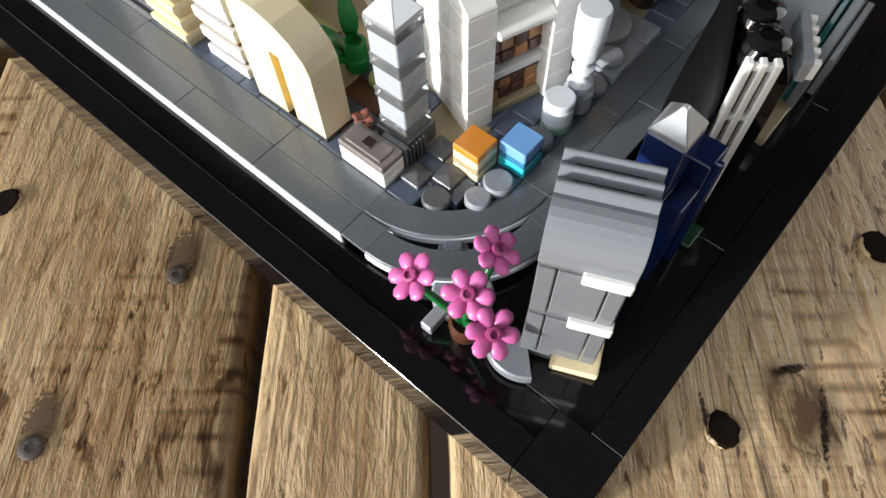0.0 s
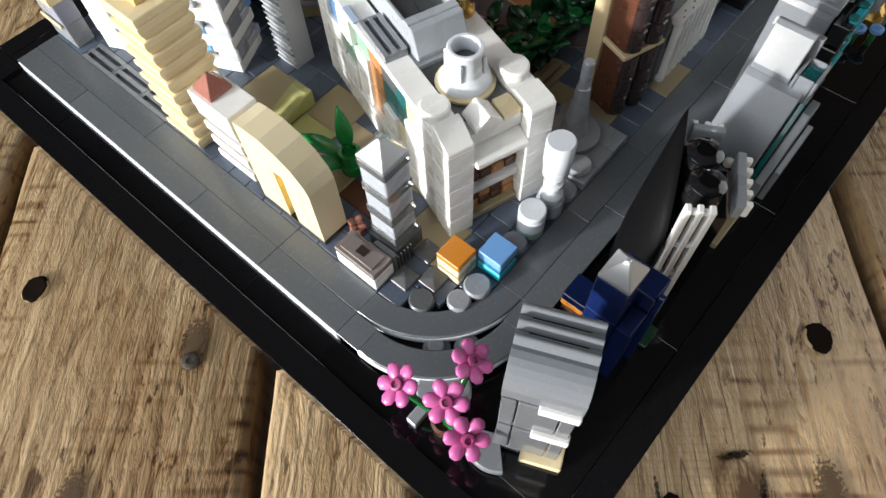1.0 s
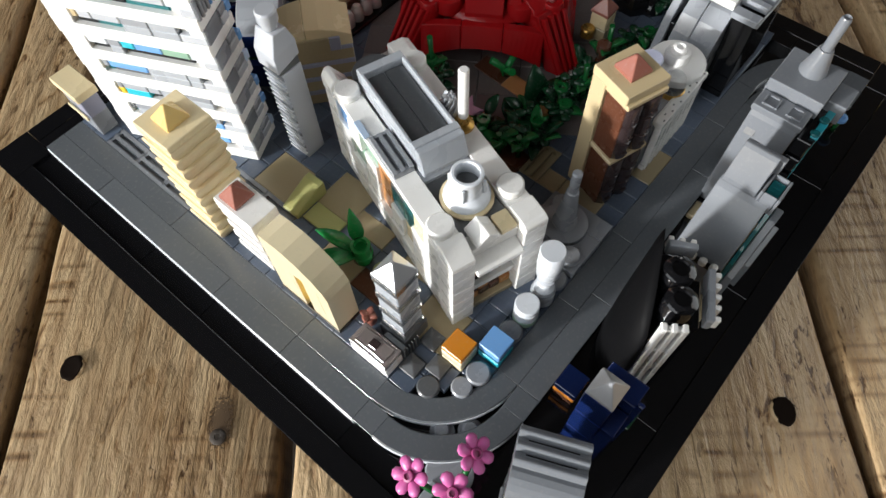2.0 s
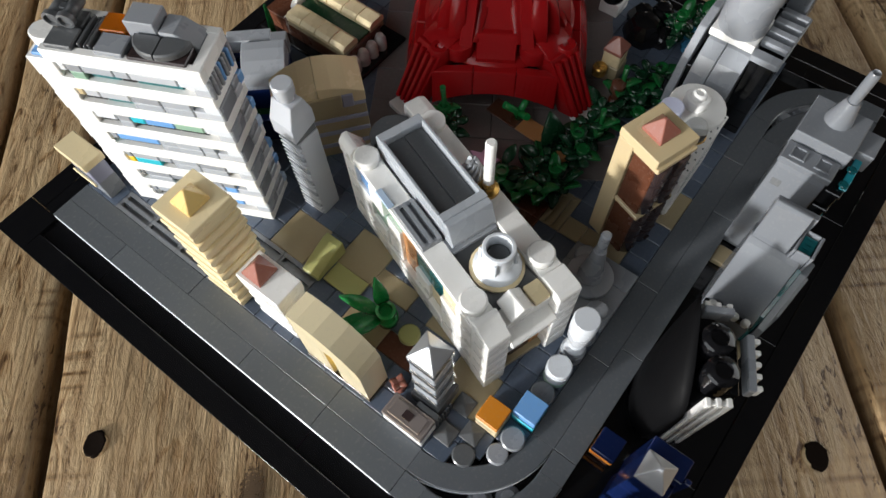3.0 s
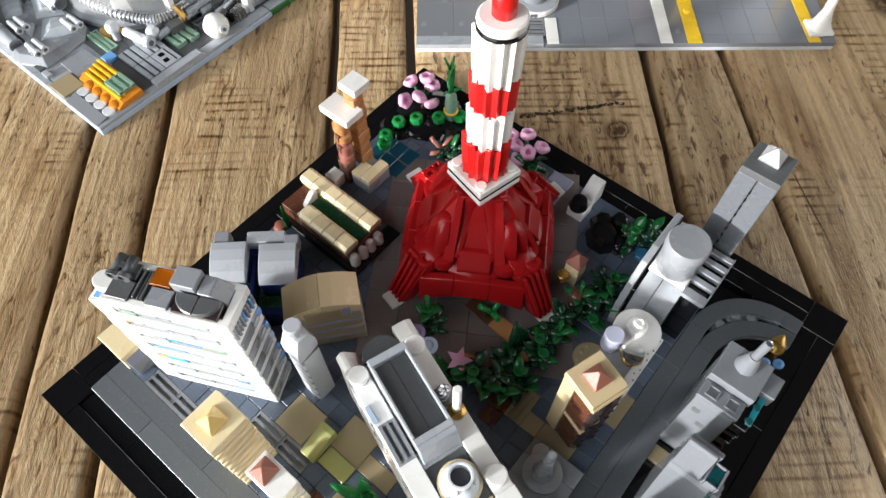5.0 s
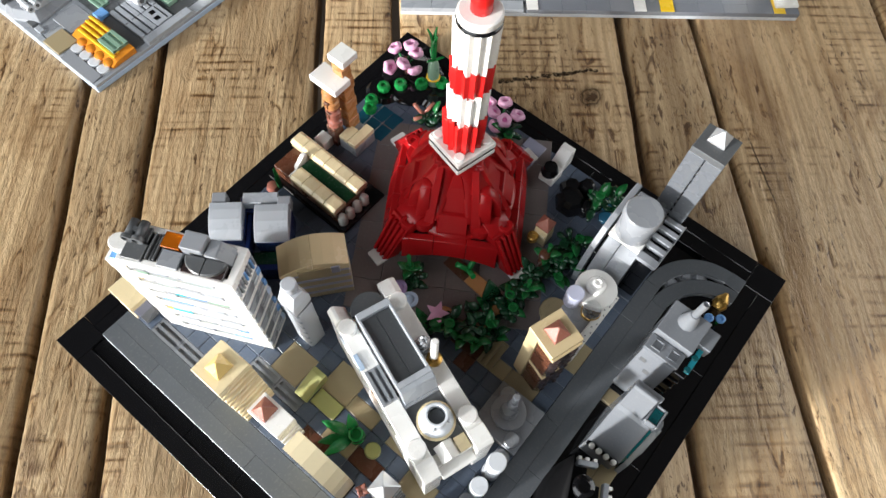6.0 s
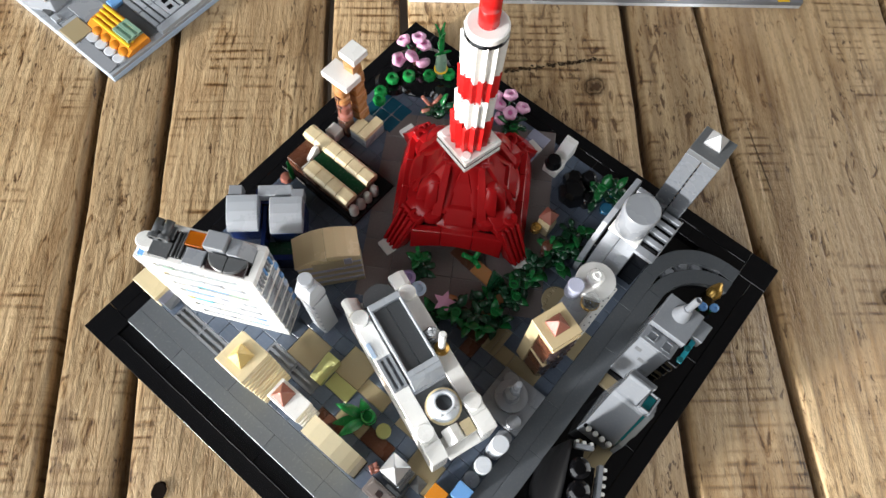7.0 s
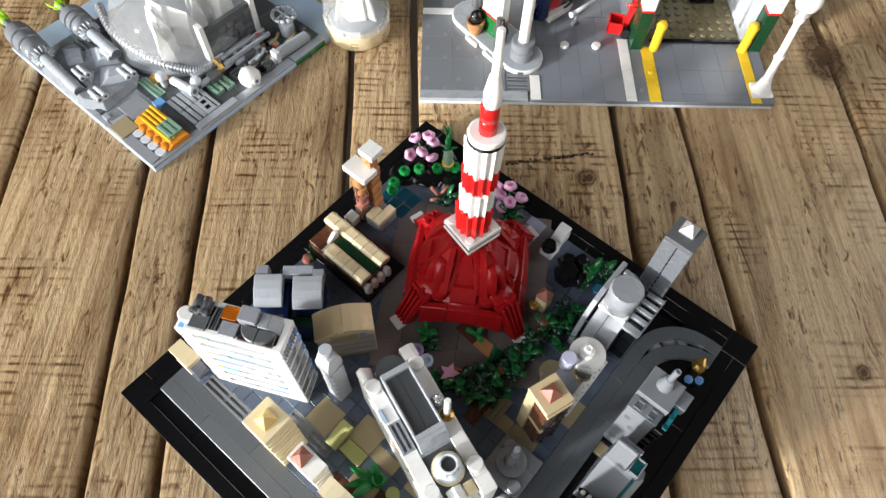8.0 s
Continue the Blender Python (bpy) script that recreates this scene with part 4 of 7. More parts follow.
block(store, "roof_plate", 1.0, 3.6, 4.55, 2.0, 0.7, 0.25, LGREY)
block(store, "roof_plate", 1.0, 1, 4.5, 2.0, 2.7, 0.12, DGREY)
for u, v in ((0.5, 1.6), (3.5, 1.75), (0.5, 8.75), (3.5, 8.75)):
    turned(store, "corner_cap", u, v, 4.82, [(0.46, 0), (0.5, 0.05), (0.5, 0.34), (0.44, 0.4)], WHITE)
prism(store, "corner_slope", 0.0, 9.2, 4.4, [(0, 0), (1, 0), (0.4, 0.9), (0.2, 0.9), (0, 0.6)], 0.95, WHITE)
prism(store, "corner_slope", 3.0, 9.2, 4.4, [(0, 0), (1, 0), (1, 0.5), (0.7, 0.7), (0, 0.7)], 0.95, WHITE)
arc_tile(store, "round_roof", 2.0, 9.2, 4.6, 0.0, 1.0, 0, 90, 0.3, DGREY, 10)
arc_tile(store, "round_roof", 2.0, 9.2, 4.6, 0.0, 1.0, 90, 180, 0.3, DGREY, 10)
frame_light = block(store, "roof_light", 1.08, 4.35, 4.8, 1.95, 4.6, 0.55, CGREY, "grey framed roof light")
for a in ((1.08, 4.35, 1.95, 0.35, 0.55), (1.08, 8.55, 1.95, 0.4, 0.4), (1.08, 4.7, 0.16, 3.85, 0.45), (2.87, 4.7, 0.16, 3.85, 0.45)):
    block(frame_light, "light_frame", a[0] - 1.08, a[1] - 4.35, 0.55, a[2], a[3], a[4], CGREY)
for k in range(2):
    block(frame_light, "light_panel", 0.16 + 0.82 * k, 0.35, 0.55, 0.81, 3.85, 0.08, DGREY, "dark panel")
prism(store, "light_apron", 1.08, 3.75, 4.8, [(0, 0), (0.62, 0), (0.62, 1.05), (0.35, 1.05), (0, 0.2)], 1.95, CGREY, axis="x")
grille(store, "roof_vent", 0.12, 4.2, 4.86, 0.85, 2.0, 0.3, LGREY, slots=2, along="y")
block(store, "blue_tile", 0.0, 6.4, 4.85, 0.3, 0.95, 0.1, PALEBLUE)
chim = turned(store, "chimney_foot", 2.05, 2.35, 4.6, [(0.96, 0), (1.0, 0.05), (1.0, 0.16), (0.9, 0.2)], TAN, "tan ring at the chimney's foot")
turned(chim, "chimney", 0, 0, 0.2, [(0.86, 0), (0.88, 0.05), (0.86, 0.16), (0.74, 0.34), (0.6, 0.42), (0.57, 0.48), (0.56, 1.22), (0.59, 1.27), (0.59, 1.36), (0.55, 1.4), (0.46, 1.4), (0.44, 1.34), (0.44, 0.6), (0, 0.6)], PGREY)
disc(chim, "flue", 0, 0, 0.78, 0.42, 0.3, DGREY, "dark grey flue inside the chimney")
for k in range(4):
    a = radians(45 + 90 * k)
    block(chim, "chimney_fin", 0.63 * math.cos(a) - 0.07, 0.63 * math.sin(a) - 0.07, 0.62, 0.14, 0.14, 0.72, PGREY)
turned(store, "mast_foot", 3.55, 5.05, 4.85, [(0.42, 0), (0.42, 0.15), (0.25, 0.25), (0.22, 0.6)], TGOLD)
turned(store, "mast", 3.55, 5.05, 5.4, [(0.2, 0), (0.2, 2.4), (0.16, 2.46)], WHITE)
swirl = [(0.4, 0)] + [(0.36 * (1 - k / 7) + (0.07 if k % 2 else 0.0), 0.12 * (k + 1)) for k in range(7)] + [(0, 1.0)]
turned(store, "swirl", 3.45, 5.95, 4.85, swirl, SILVER)
for k in range(6):
    turn = [radians(60 * k + 32 * q) for q in range(6)]
    tube(store, "swirl_rib", [(3.45 + (0.46 - 0.06 * q) * math.cos(a), 5.95 + (0.46 - 0.06 * q) * math.sin(a), 4.9 + 0.17 * q) for q, a in enumerate(turn)], 0.09, SILVER)

# ---- square with a pointed fountain, brown tower, drum house ----
gp = thing("fountain_square", "light grey square with round basin and pointed cone", "model fountain", 12, 7, 0.4)
block(gp, "plate", 0, 0, 0, 2, 3, 0.4, LGREY)
block(gp, "plate", 2, 0, 0, 1, 2, 0.4, LGREY)
block(gp, "plate", 2, 2, 0, 1, 1, 0.3, LGREY)
turned(gp, "basin", 1.65, 1.65, 0.4, [(0.95, 0), (1.0, 0.06), (1.0, 0.3), (0.9, 0.36), (0.55, 0.4)], LGREY)
turned(gp, "cone", 1.65, 1.65, 0.75, [(0.55, 0), (0.5, 0.15), (0.3, 1.8), (0.26, 2.3), (0.2, 2.35)], LGREY)
turned(gp, "spike", 1.65, 1.65, 3.05, [(0.2, 0), (0.2, 1.2), (0.14, 1.26)], LGREY)
disc(gp, "round_tile", 0.55, 0.6, 0.4, 0.48, 0.25, LGREY)
disc(gp, "round_tile", 2.45, 2.3, 0.4, 0.48, 0.25, LGREY)

bt = building("brown_tower", "tan tower with brown panels and dark bay windows", 15.55, 8.35, rot=-18.5)
for x, y in ((0.0, 1.15), (1.5, 1.15)):
    block(bt, "corner_pillar", x, y, 0, 0.5, 0.75, 6.5, STAN)
block(bt, "core", 0.2, 0.35, 0, 1.55, 1.3, 6.5, RBROWN)
for k in range(2):
    zz = 3.25 * k
    block(bt, "band", 0.04, -0.12, zz + 3.0, 1.9, 1.3, 0.22, STAN)
    block(bt, "side_panel", 0.1, 0.02, zz + 0.02, 0.2, 1.12, 2.96, RBROWN)
    for j in range(2):
        turned(bt, "bay_window", 0.55 + 0.88 * j, 0.22, zz + 0.02, [(0.4, 0), (0.44, 0.05), (0.44, 0.9), (0.38, 0.94), (0.38, 1.0), (0.44, 1.04), (0.44, 1.9), (0.38, 1.94), (0.38, 2.0), (0.44, 2.04), (0.44, 2.9), (0.4, 2.96)], TSMOKE, seg=12)
        for q in range(3):
            block(bt, "window_bar", 0.4 + 0.88 * j, -0.26, zz + 0.3 + 0.98 * q, 0.3, 0.08, 0.1, TSMOKE)
block(bt, "roof_plate", -0.02, -0.02, 6.5, 1.98, 1.94, 0.42, STAN)
pyramid(bt, "roof", 0.48, 0.47, 6.92, 1, 1, 0.72, CORAL, "brick-red pyramid roof")

ov = building("drum_house", "white house with round roof disc and slotted front", 18.4, 7.6)
block(ov, "body", 0, 0.35, 0, 3.2, 1.9, 3.0, LGREY)
turned(ov, "round_end", 3.0, 1.35, 0, [(0.95, 0), (0.95, 3.2), (0.9, 3.24)], WHITE)
for k in range(8):
    block(ov, "front_bar", 0.15 + 0.45 * k, 0.0, 0, 0.3, 0.32, 3.0, WHITE)
block(ov, "front_rail", 0.05, -0.02, 2.9, 3.8, 0.45, 0.3, WHITE)
block(ov, "front_rail", 0.05, 0.05, 0, 3.8, 0.3, 0.3, WHITE)
disc(ov, "roof_disc", 3.3, 1.3, 3.24, 1.22, 0.3, WHITE)
turned(ov, "roof_knob", 3.35, 1.4, 3.54, [(0.55, 0), (0.55, 0.3), (0.48, 0.4), (0.34, 0.42), (0.3, 0.62), (0.2, 0.68), (0.12, 0.62)], WHITE)
turned(ov, "roof_drum", 2.0, 2.0, 3.0, [(0.46, 0), (0.5, 0.06), (0.5, 1.22), (0.44, 1.28)], PALELAV)
dome_foot = turned(ov, "dome_foot", 2.1, 0.78, 3.0, [(0.56, 0), (0.56, 0.22), (0.5, 0.26)], TGOLD)
turned(dome_foot, "clear_dome", 0, 0, 0.26, [(0.52, 0), (0.52, 0.3), (0.42, 0.62), (0.22, 0.78), (0, 0.82)], TCLEAR)
block(ov, "deck_edge", 0.1, 0.38, 3.02, 3.6, 0.12, 0.16, WHITE)
for k in range(11):
    block(ov, "rail_slot", 0.3 + 0.33 * k, 0.06 + 0.14 * (k % 2), 3.17, 0.12, 0.08, 0.04, DGREY, bev=0.01)
for k in range(7):
    a = radians(60 + 30 * k)
    block(ov, "gear_tooth", 2.0 + 0.95 * math.cos(a) - 0.15, 2.6 + 0.5 * math.sin(a) - 0.1, 0, 0.3, 0.25, 0.4, DTAN)
disc(ov, "gear_tile", 2.0, 2.6, 0, 0.9, 0.35, DTAN)

# ---- civic hall with a drum and a tall tower ----
hall2 = building("city_hall", "light grey hall with curved front and round drum", 23.0, 7.4)
quarter = [(0, 0), (4.6, 0), (4.6, 4.7), (2.3, 4.7)] + [(2.3 - 2.3 * math.sin(radians(a)), 1.4 + 3.3 * math.cos(radians(a))) for a in range(10, 91, 16)]
prism(hall2, "curved_body", 0.2, 0.75, 0, [(round(a, 3), round(u, 3)) for a, u in quarter], 1.15, LGREY, bev=0.03)
prism(hall2, "curved_body", 0.2, 1.9, 0, [(round(a, 3), round(u, 3)) for a, u in quarter], 0.85, LGREY, bev=0.03)
prism(hall2, "side_wall", 0.0, 2.95, 0, [(0, 0), (5.2, 0), (5.2, 5.0), (2.6, 5.0), (1.6, 4.7), (0.7, 3.6), (0.1, 2.0)], 0.4, LGREY, bev=0.04)
block(hall2, "dark_gap", 0.6, 2.74, 0, 4.2, 0.24, 3.4, BLACK)
block(hall2, "drum_plate", 1.3, 0.8, 4.7, 2.0, 2.0, 0.4, WHITE)
turned(hall2, "drum", 2.2, 1.8, 5.1, [(1.0, 0), (1.02, 0.06), (1.02, 1.55), (1.08, 1.6), (1.08, 2.15), (1.0, 2.25)], LGREY)
for k in range(4):
    block(hall2, "louvre", 2.05 + 0.68 * k, -0.4, 4.6, 0.36, 1.2, 0.34, LGREY)
block(hall2, "louvre_back", 1.4, -0.3, 0, 3.4, 1.04, 4.55, BLACK)
block(hall2, "louvre_rail", 1.2, -0.46, 4.5, 3.5, 0.1, 0.2, LGREY)
block(hall2, "front_sill", 1.1, -0.4, 4.55, 0.55, 1.2, 0.3, LGREY)
block(hall2, "back_plate", 4.35, 0.9, 4.7, 0.4, 1.95, 0.42, LGREY)
block(hall2, "black_brick", 3.4, 0.8, 4.7, 0.9, 2.1, 0.2, BLACK)
tt = building("twin_slab_tower", "tall grey slab tower with silver pyramid on dark roof", 27.6, 7.3)
block(tt, "slab", 0, 0, 0, 1.9, 0.94, 10.4, TGREY)
block(tt, "slab", 0, 0.97, 0, 1.9, 0.94, 10.4, TGREY)
for k in range(9):
    block(tt, "joint_key", -0.02, 0.9, 4.6 + 0.6 * k, 0.1, 0.1, 0.3, BLACK)
block(tt, "roof_plate", 0, 0, 10.4, 1.9, 1.9, 0.42, DGREY)
pyramid(tt, "roof_pyramid", 0.75, 0.5, 10.82, 1.0, 1.0, 0.7, SILVER, "silver pyramid")

# ---- buildings between the right road and the rim ----
se = building("spire_house", "grey stepped house with a spire and teal glass side", 18.6, 2.9, 0.0)
prism(se, "sloped_body", 0, 0.3, 0, [(0.6, 0), (4.2, 0), (4.2, 5.4), (1.3, 5.4), (1.18, 5.1), (0.95, 3.6), (0.6, 1.6)], 1.9, HGREY)
block(se, "jumper_plate", 1.16, 0.25, 5.35, 0.98, 2.0, 0.3, HGREY)
for y in (0.45, 1.4):
    for dx, dy, w, d in ((0, 0, 0.6, 0.1), (0, 0.5, 0.6, 0.1), (0, 0.1, 0.1, 0.4), (0.5, 0.1, 0.1, 0.4)):
        block(se, "window_frame", 1.36 + dx, y + dy, 5.65, w, d, 0.08, HGREY, bev=0.01)
block(se, "top_block", 2.15, 0.12, 5.35, 2.1, 2.16, 0.8, HGREY)
turned(se, "spire_cone", 3.5, 1.2, 6.15, [(0.52, 0), (0.52, 0.12), (0.46, 0.3), (0.3, 1.0), (0.26, 1.1)], HGREY)
turned(se, "spire", 3.5, 1.2, 7.2, [(0.2, 0), (0.2, 1.4), (0.15, 1.5), (0.1, 1.42)], HGREY)
for k in range(5):
    block(se, "side_window", 1.3 + 0.08 * (k % 2), -0.32, 0.2 + 1.0 * k, 2.7, 0.6, 0.72, BLACK)
    block(se, "window_sill", 1.2, -0.36, 0.92 + 1.0 * k, 2.9, 0.62, 0.2, BLACK)
    # Clear ledge plates; the bright aqua is their glints put into the colour.
    block(se, "teal_plate", 1.5 + 0.5 * (k % 2), -0.4, 1.12 + 1.0 * k, 1.9, 0.3, 0.1, TGLINT)
    for j in range(3):
        disc(se, "teal_stud", 1.7 + 0.8 * j, -0.2, 1.2 + 1.0 * k, 0.18, 0.1, TTEAL)
block(se, "side_box", 3.1, -0.62, 4.7, 1.2, 0.75, 0.9, HGREY)
for k in range(3):
    prism(se, "slope_notch", 0.72 + 0.13 * k, 0.5 + 0.55 * k, 2.6 + 0.85 * k, [(0, 0), (0.16, 0.35), (0.16, 0.0)], 0.4, DGREY, bev=0)

nn = building("folded_house", "light grey house with folded roof and teal glass", 14.5, 3.0, 0.0)
FOLD = [(0.35, 0), (3.2, 0), (3.2, 4.3), (2.45, 4.75), (2.25, 4.72), (2.05, 4.55), (0.5, 2.55), (0.35, 2.3)]
prism(nn, "folded_body", 0, -0.5, 0, FOLD, 2.0, HGREY, bev=0.03)
TOP = [(2.2, 4.5), (3.2, 4.4), (3.28, 5.9), (3.16, 6.2), (3.0, 6.22), (2.86, 6.1), (2.3, 4.9)]
prism(nn, "folded_top", 0, 0.1, 0, TOP, 1.35, HGREY, bev=0.03)
block(nn, "top_slab", 3.2, -0.1, 4.2, 0.3, 1.55, 1.75, SGREY)
for x, y, w, d in ((2.2, -0.7, 1.1, 0.12), (2.2, -0.06, 1.1, 0.12), (2.2, -0.58, 0.12, 0.52), (3.18, -0.58, 0.12, 0.52)):
    block(nn, "glass_frame", x, y, 4.3, w, d, 0.95, HGREY)
block(nn, "teal_glass", 2.32, -0.58, 4.3, 0.86, 0.52, 0.7, TTEAL, "teal clear block")
grille(nn, "glass_grille", 2.36, -0.56, 5.0, 0.78, 0.48, 0.08, TTEAL, slots=3, along="y")
prism(nn, "teal_strip", 0.7, -0.72, 0.2, [(0, 0), (2.3, 0), (2.3, 4.0), (1.6, 4.1), (0.2, 2.2)], 0.2, TTEAL, label="teal clear strip", bev=0.02)
prism(nn, "side_fin", 0.5, -1.05, 0.1, [(0, 0), (2.9, 0), (2.9, 3.4), (2.5, 3.9), (2.0, 3.7), (0.3, 1.6)], 0.32, HGREY, bev=0.03)
prism(nn, "side_fin", 1.6, -1.3, 0.1, [(0, 0), (1.9, 0), (1.9, 2.2), (1.5, 2.8), (0.2, 1.4)], 0.24, HGREY, bev=0.03)
for k in range(4):
    disc(nn, "edge_stud", 0.2, -0.2 + 0.45 * k, 2.42, 0.16, 0.3, WHITE, seg=10)
block(nn, "black_slit", 0.2, -0.48, 2.2, 0.2, 1.95, 0.24, BLACK)

bk = building("black_sail_tower", "black sail-shaped tower with round ribbed columns", 10.0, 3.1, 0.0, rot=28)
secs = []
for x, out, zt in ((-0.25, 0.5, 3.6), (0.1, 0.85, 4.3), (0.6, 1.05, 4.7), (1.2, 1.1, 5.05), (2.0, 0.95, 5.35), (2.8, 0.6, 5.6), (3.45, 0.2, 5.75)):
    ring = [(x, 0.1, -0.06)]
    for q in range(6):
        th = radians(90 * q / 5)
        ring.append((x, 0.12 + out * math.cos(th), zt * math.sin(th)))
    secs.append(ring)
loft(bk, "sail", secs, SAIL, smooth=True)
block(bk, "dark_wall", 0.15, -0.85, -0.06, 3.2, 0.95, 4.2, SAIL)
block(bk, "dark_wall", 0.6, -1.5, -0.06, 1.8, 0.7, 4.4, BLACK)
bars = [(0.55, 0)] + [(0.55 if k % 2 else 0.46, round(0.19 * (k + 1), 3)) for k in range(28)] + [(0.45, 5.4), (0.3, 5.45), (0.28, 5.35), (0, 5.35)]
for x, y in ((1.0, -0.6), (2.1, -0.5)):
    turned(bk, "ribbed_column", x, y, 0.1, bars, BLACK, seg=18)
block(bk, "toothed_bar", 0.55, -1.75, 4.5, 1.95, 0.26, 0.7, LGREY)
for k in range(5):
    block(bk, "tooth", 0.6 + 0.4 * k, -1.95, 4.55, 0.2, 0.25, 0.6, WHITE)
block(bk, "toothed_bar", 3.1, -1.15, 4.5, 0.26, 1.0, 0.7, LGREY)
for k in range(3):
    block(bk, "tooth", 3.34, -1.1 + 0.38 * k, 4.55, 0.2, 0.2, 0.6, WHITE)
gw = building("lattice_screen", "white lattice screen standing against the black tower", 9.92, 3.12, 0.0, rot=-56)
for k in range(3):
    block(gw, "upright", 0.33 * k, -0.25, -0.05, 0.2, 0.32, 5.7, WHITE)
for k in range(4):
    block(gw, "cross_bar", 0, -0.18, 0.1 + 1.75 * k, 0.86, 0.2, 0.2, WHITE)
block(gw, "back_panel", 0.02, 0.06, -0.05, 0.84, 0.1, 5.5, BLACK)

db = building("dark_blue_house", "dark blue tower with silver pyramid roof", 7.07, 3.25, 0.0)
for k in range(3):
    block(db, "body_brick", -0.5, -0.5, 1.86 * k, 1.0, 1.0, 1.86, DBLUE)
pyramid(db, "roof", -0.5, -0.5, 5.58, 1.0, 1.0, 0.75, SILVER, "silver pyramid roof")
block(db, "wing", 0.5, -1.0, 0, 0.9, 1.4, 4.4, DBLUE)
block(db, "wing_edge", -0.45, -1.0, 0, 0.95, 0.5, 3.6, DBLUE)
block(db, "wing_fin", 0.55, -1.2, 0, 0.2, 0.22, 4.6, DBLUE)
sbh = building("blue_kiosk", "low dark blue kiosk over an orange plate", 7.7, 4.0, 0.0)
block(sbh, "orange_plate", 0, 0, 0.5, 1, 0.95, 0.3, ORANGE)
block(sbh, "wall", 0.06, 0.06, 0, 0.88, 0.85, 0.5, RBROWN)
block(sbh, "roof_tile", 0, 0, 0.8, 1, 0.95, 0.4, DBLUE)
tanp = thing("tan_plates", "tan tiles between the houses", "model paving", 0, 0, -0.05)
for x, y, w, d in ((13.2, 2.0, 2, 1), (15.2, 2.0, 2, 1), (17.4, 2.0, 2, 1), (13.0, 3.0, 1.5, 1), (17.9, 3.0, 0.9, 2)):
    block(tanp, "tile", x, y, 0, w, d, 0.3, DTAN)
gd = thing("garden_plate", "green plate beside the dark blue tower", "model lawn", 8.3, 1.55, -0.05)
block(gd, "plate", 0, 0.3, 0, 0.9, 0.6, 0.2, DGREEN)

# grey wave-roofed house in the near corner
gn = building("wave_roof_house", "grey house with wave roof and white bars", 2.58, 3.72, 0.0, rot=-66)
prism(gn, "foot_plate", 0.85, -0.25, 0.0, [(0, 0), (1.3, 0), (1.3, 0.3), (0, 0.22)], 1.2, TAN)
block(gn, "foot_plate", -0.05, 0.0, 0.0, 0.9, 1.25, 0.4, MGREY)
for zz, h in ((0.4, 2.2), (2.85, 2.1)):
    for x, w in ((0.0, 0.42), (0.44, 1.1), (1.56, 0.4)):
        block(gn, "front_panel", x, 0.0, zz, w, 1.3, h, MGREY)
for zz in (2.6, 4.95):
    block(gn, "dark_joint", 0.05, 0.06, zz, 1.86, 1.2, 0.25, DGREY)
for zz in (2.62, 4.88):
    block(gn, "white_bar", 0.95, -0.14, zz, 1.06, 0.34, 0.36, WHITE)
wave = [(0, 0), (2.0, 0), (2.0, 1.3)]
wave += [(1.96 - 0.4 * i - 0.04 * k, 1.34 + 0.2 * math.sin(math.pi * k / 8)) for i in range(3) for k in range(1, 9)]
wave += [(0.72 - 0.72 * math.sin(radians(15 * k)), 0.5 + 0.86 * math.cos(radians(15 * k))) for k in range(7)]
prism(gn, "wave_roof", -0.02, 0.0, 5.2, wave, 2.04, HGREY, axis="x", bev=0.006)
for y in (1.16, 1.56):
    block(gn, "roof_slot", 0.28, y - 0.06, 6.52, 1.44, 0.12, 0.06, BLACK, bev=0.01)
arc_tile(gn, "quarter_step", 0.1, 0.3, 0.0, 0.0, 1.15, 180, 290, 0.36, SGREY, 14)

# ---- pink flowers in a pot ----
fl = thing("flower_pot", "brown pot with bright pink flowers on green stems", "model flowers", 2.1, 5.25, 0.0)
turned(fl, "pot", 0, 0, -0.06, [(0.36, 0), (0.42, 0.1), (0.46, 0.7), (0.36, 0.74), (0.3, 0.5), (0, 0.5)], RBROWN)


def flower_mesh(name, mat, petals, r, cup=0.12):
    """Rounded petals round a small open ring."""
    bm = bmesh.new()
    for k in range(petals):
        a = 2 * math.pi * k / petals
        res = bmesh.ops.create_uvsphere(bm, u_segments=10, v_segments=6, radius=1)["verts"]
        for v in res:
            p = Vector((v.co.x * r * 0.5, v.co.y * r * 0.34 * (1 + 0.35 * v.co.x), v.co.z * r * 0.2))
            p.x += r * 0.58
            p.z += cup * p.x / r
            v.co = Matrix.Rotation(a, 3, "Z") @ p
    res = bmesh.ops.create_cone(bm, cap_ends=True, segments=12, radius1=r * 0.28, radius2=r * 0.24, depth=r * 0.36)["verts"]
    for f in bm.faces:
        f.smooth = True
    return link_mesh(name, scaled(bm), mat)


big_flower = flower_mesh("blossom", PINK, 6, 0.66)
core_me = link_mesh("blossom_eye", lathe_bm([(0.1, 0), (0.2, 0.05), (0.2, 0.2), (0.12, 0.22), (0.1, 0.12), (0, 0.12)], 10), WINE)
for x, y, z, rx, ry in ((-0.35, 1.43, 2.05, -12, -25), (1.56, 0.27, 2.1, 25, 10), (0.18, 0.05, 2.0, 10, -20), (-0.25, -1.05, 2.0, 30, -18)):
    b = put("blossom", big_flower, fl, x, y, z, rx=rx, ry=ry)
    put("blossom_eye", core_me, b, 0, 0, 0.08)
    tube(fl, "stem", [(0, 0, 0.5), (x * 0.3, y * 0.3, 1.0), (x * 0.85, y * 0.85, z - 0.45), (x, y, z - 0.05)], 0.12, GREEN)
fp = thing("round_step", "pale grey round plate beside the flower pot", "model paving", 2.9, 6.0, -0.06)
disc(fp, "plate", 0, 0, 0, 0.9, 0.3, LGREY)
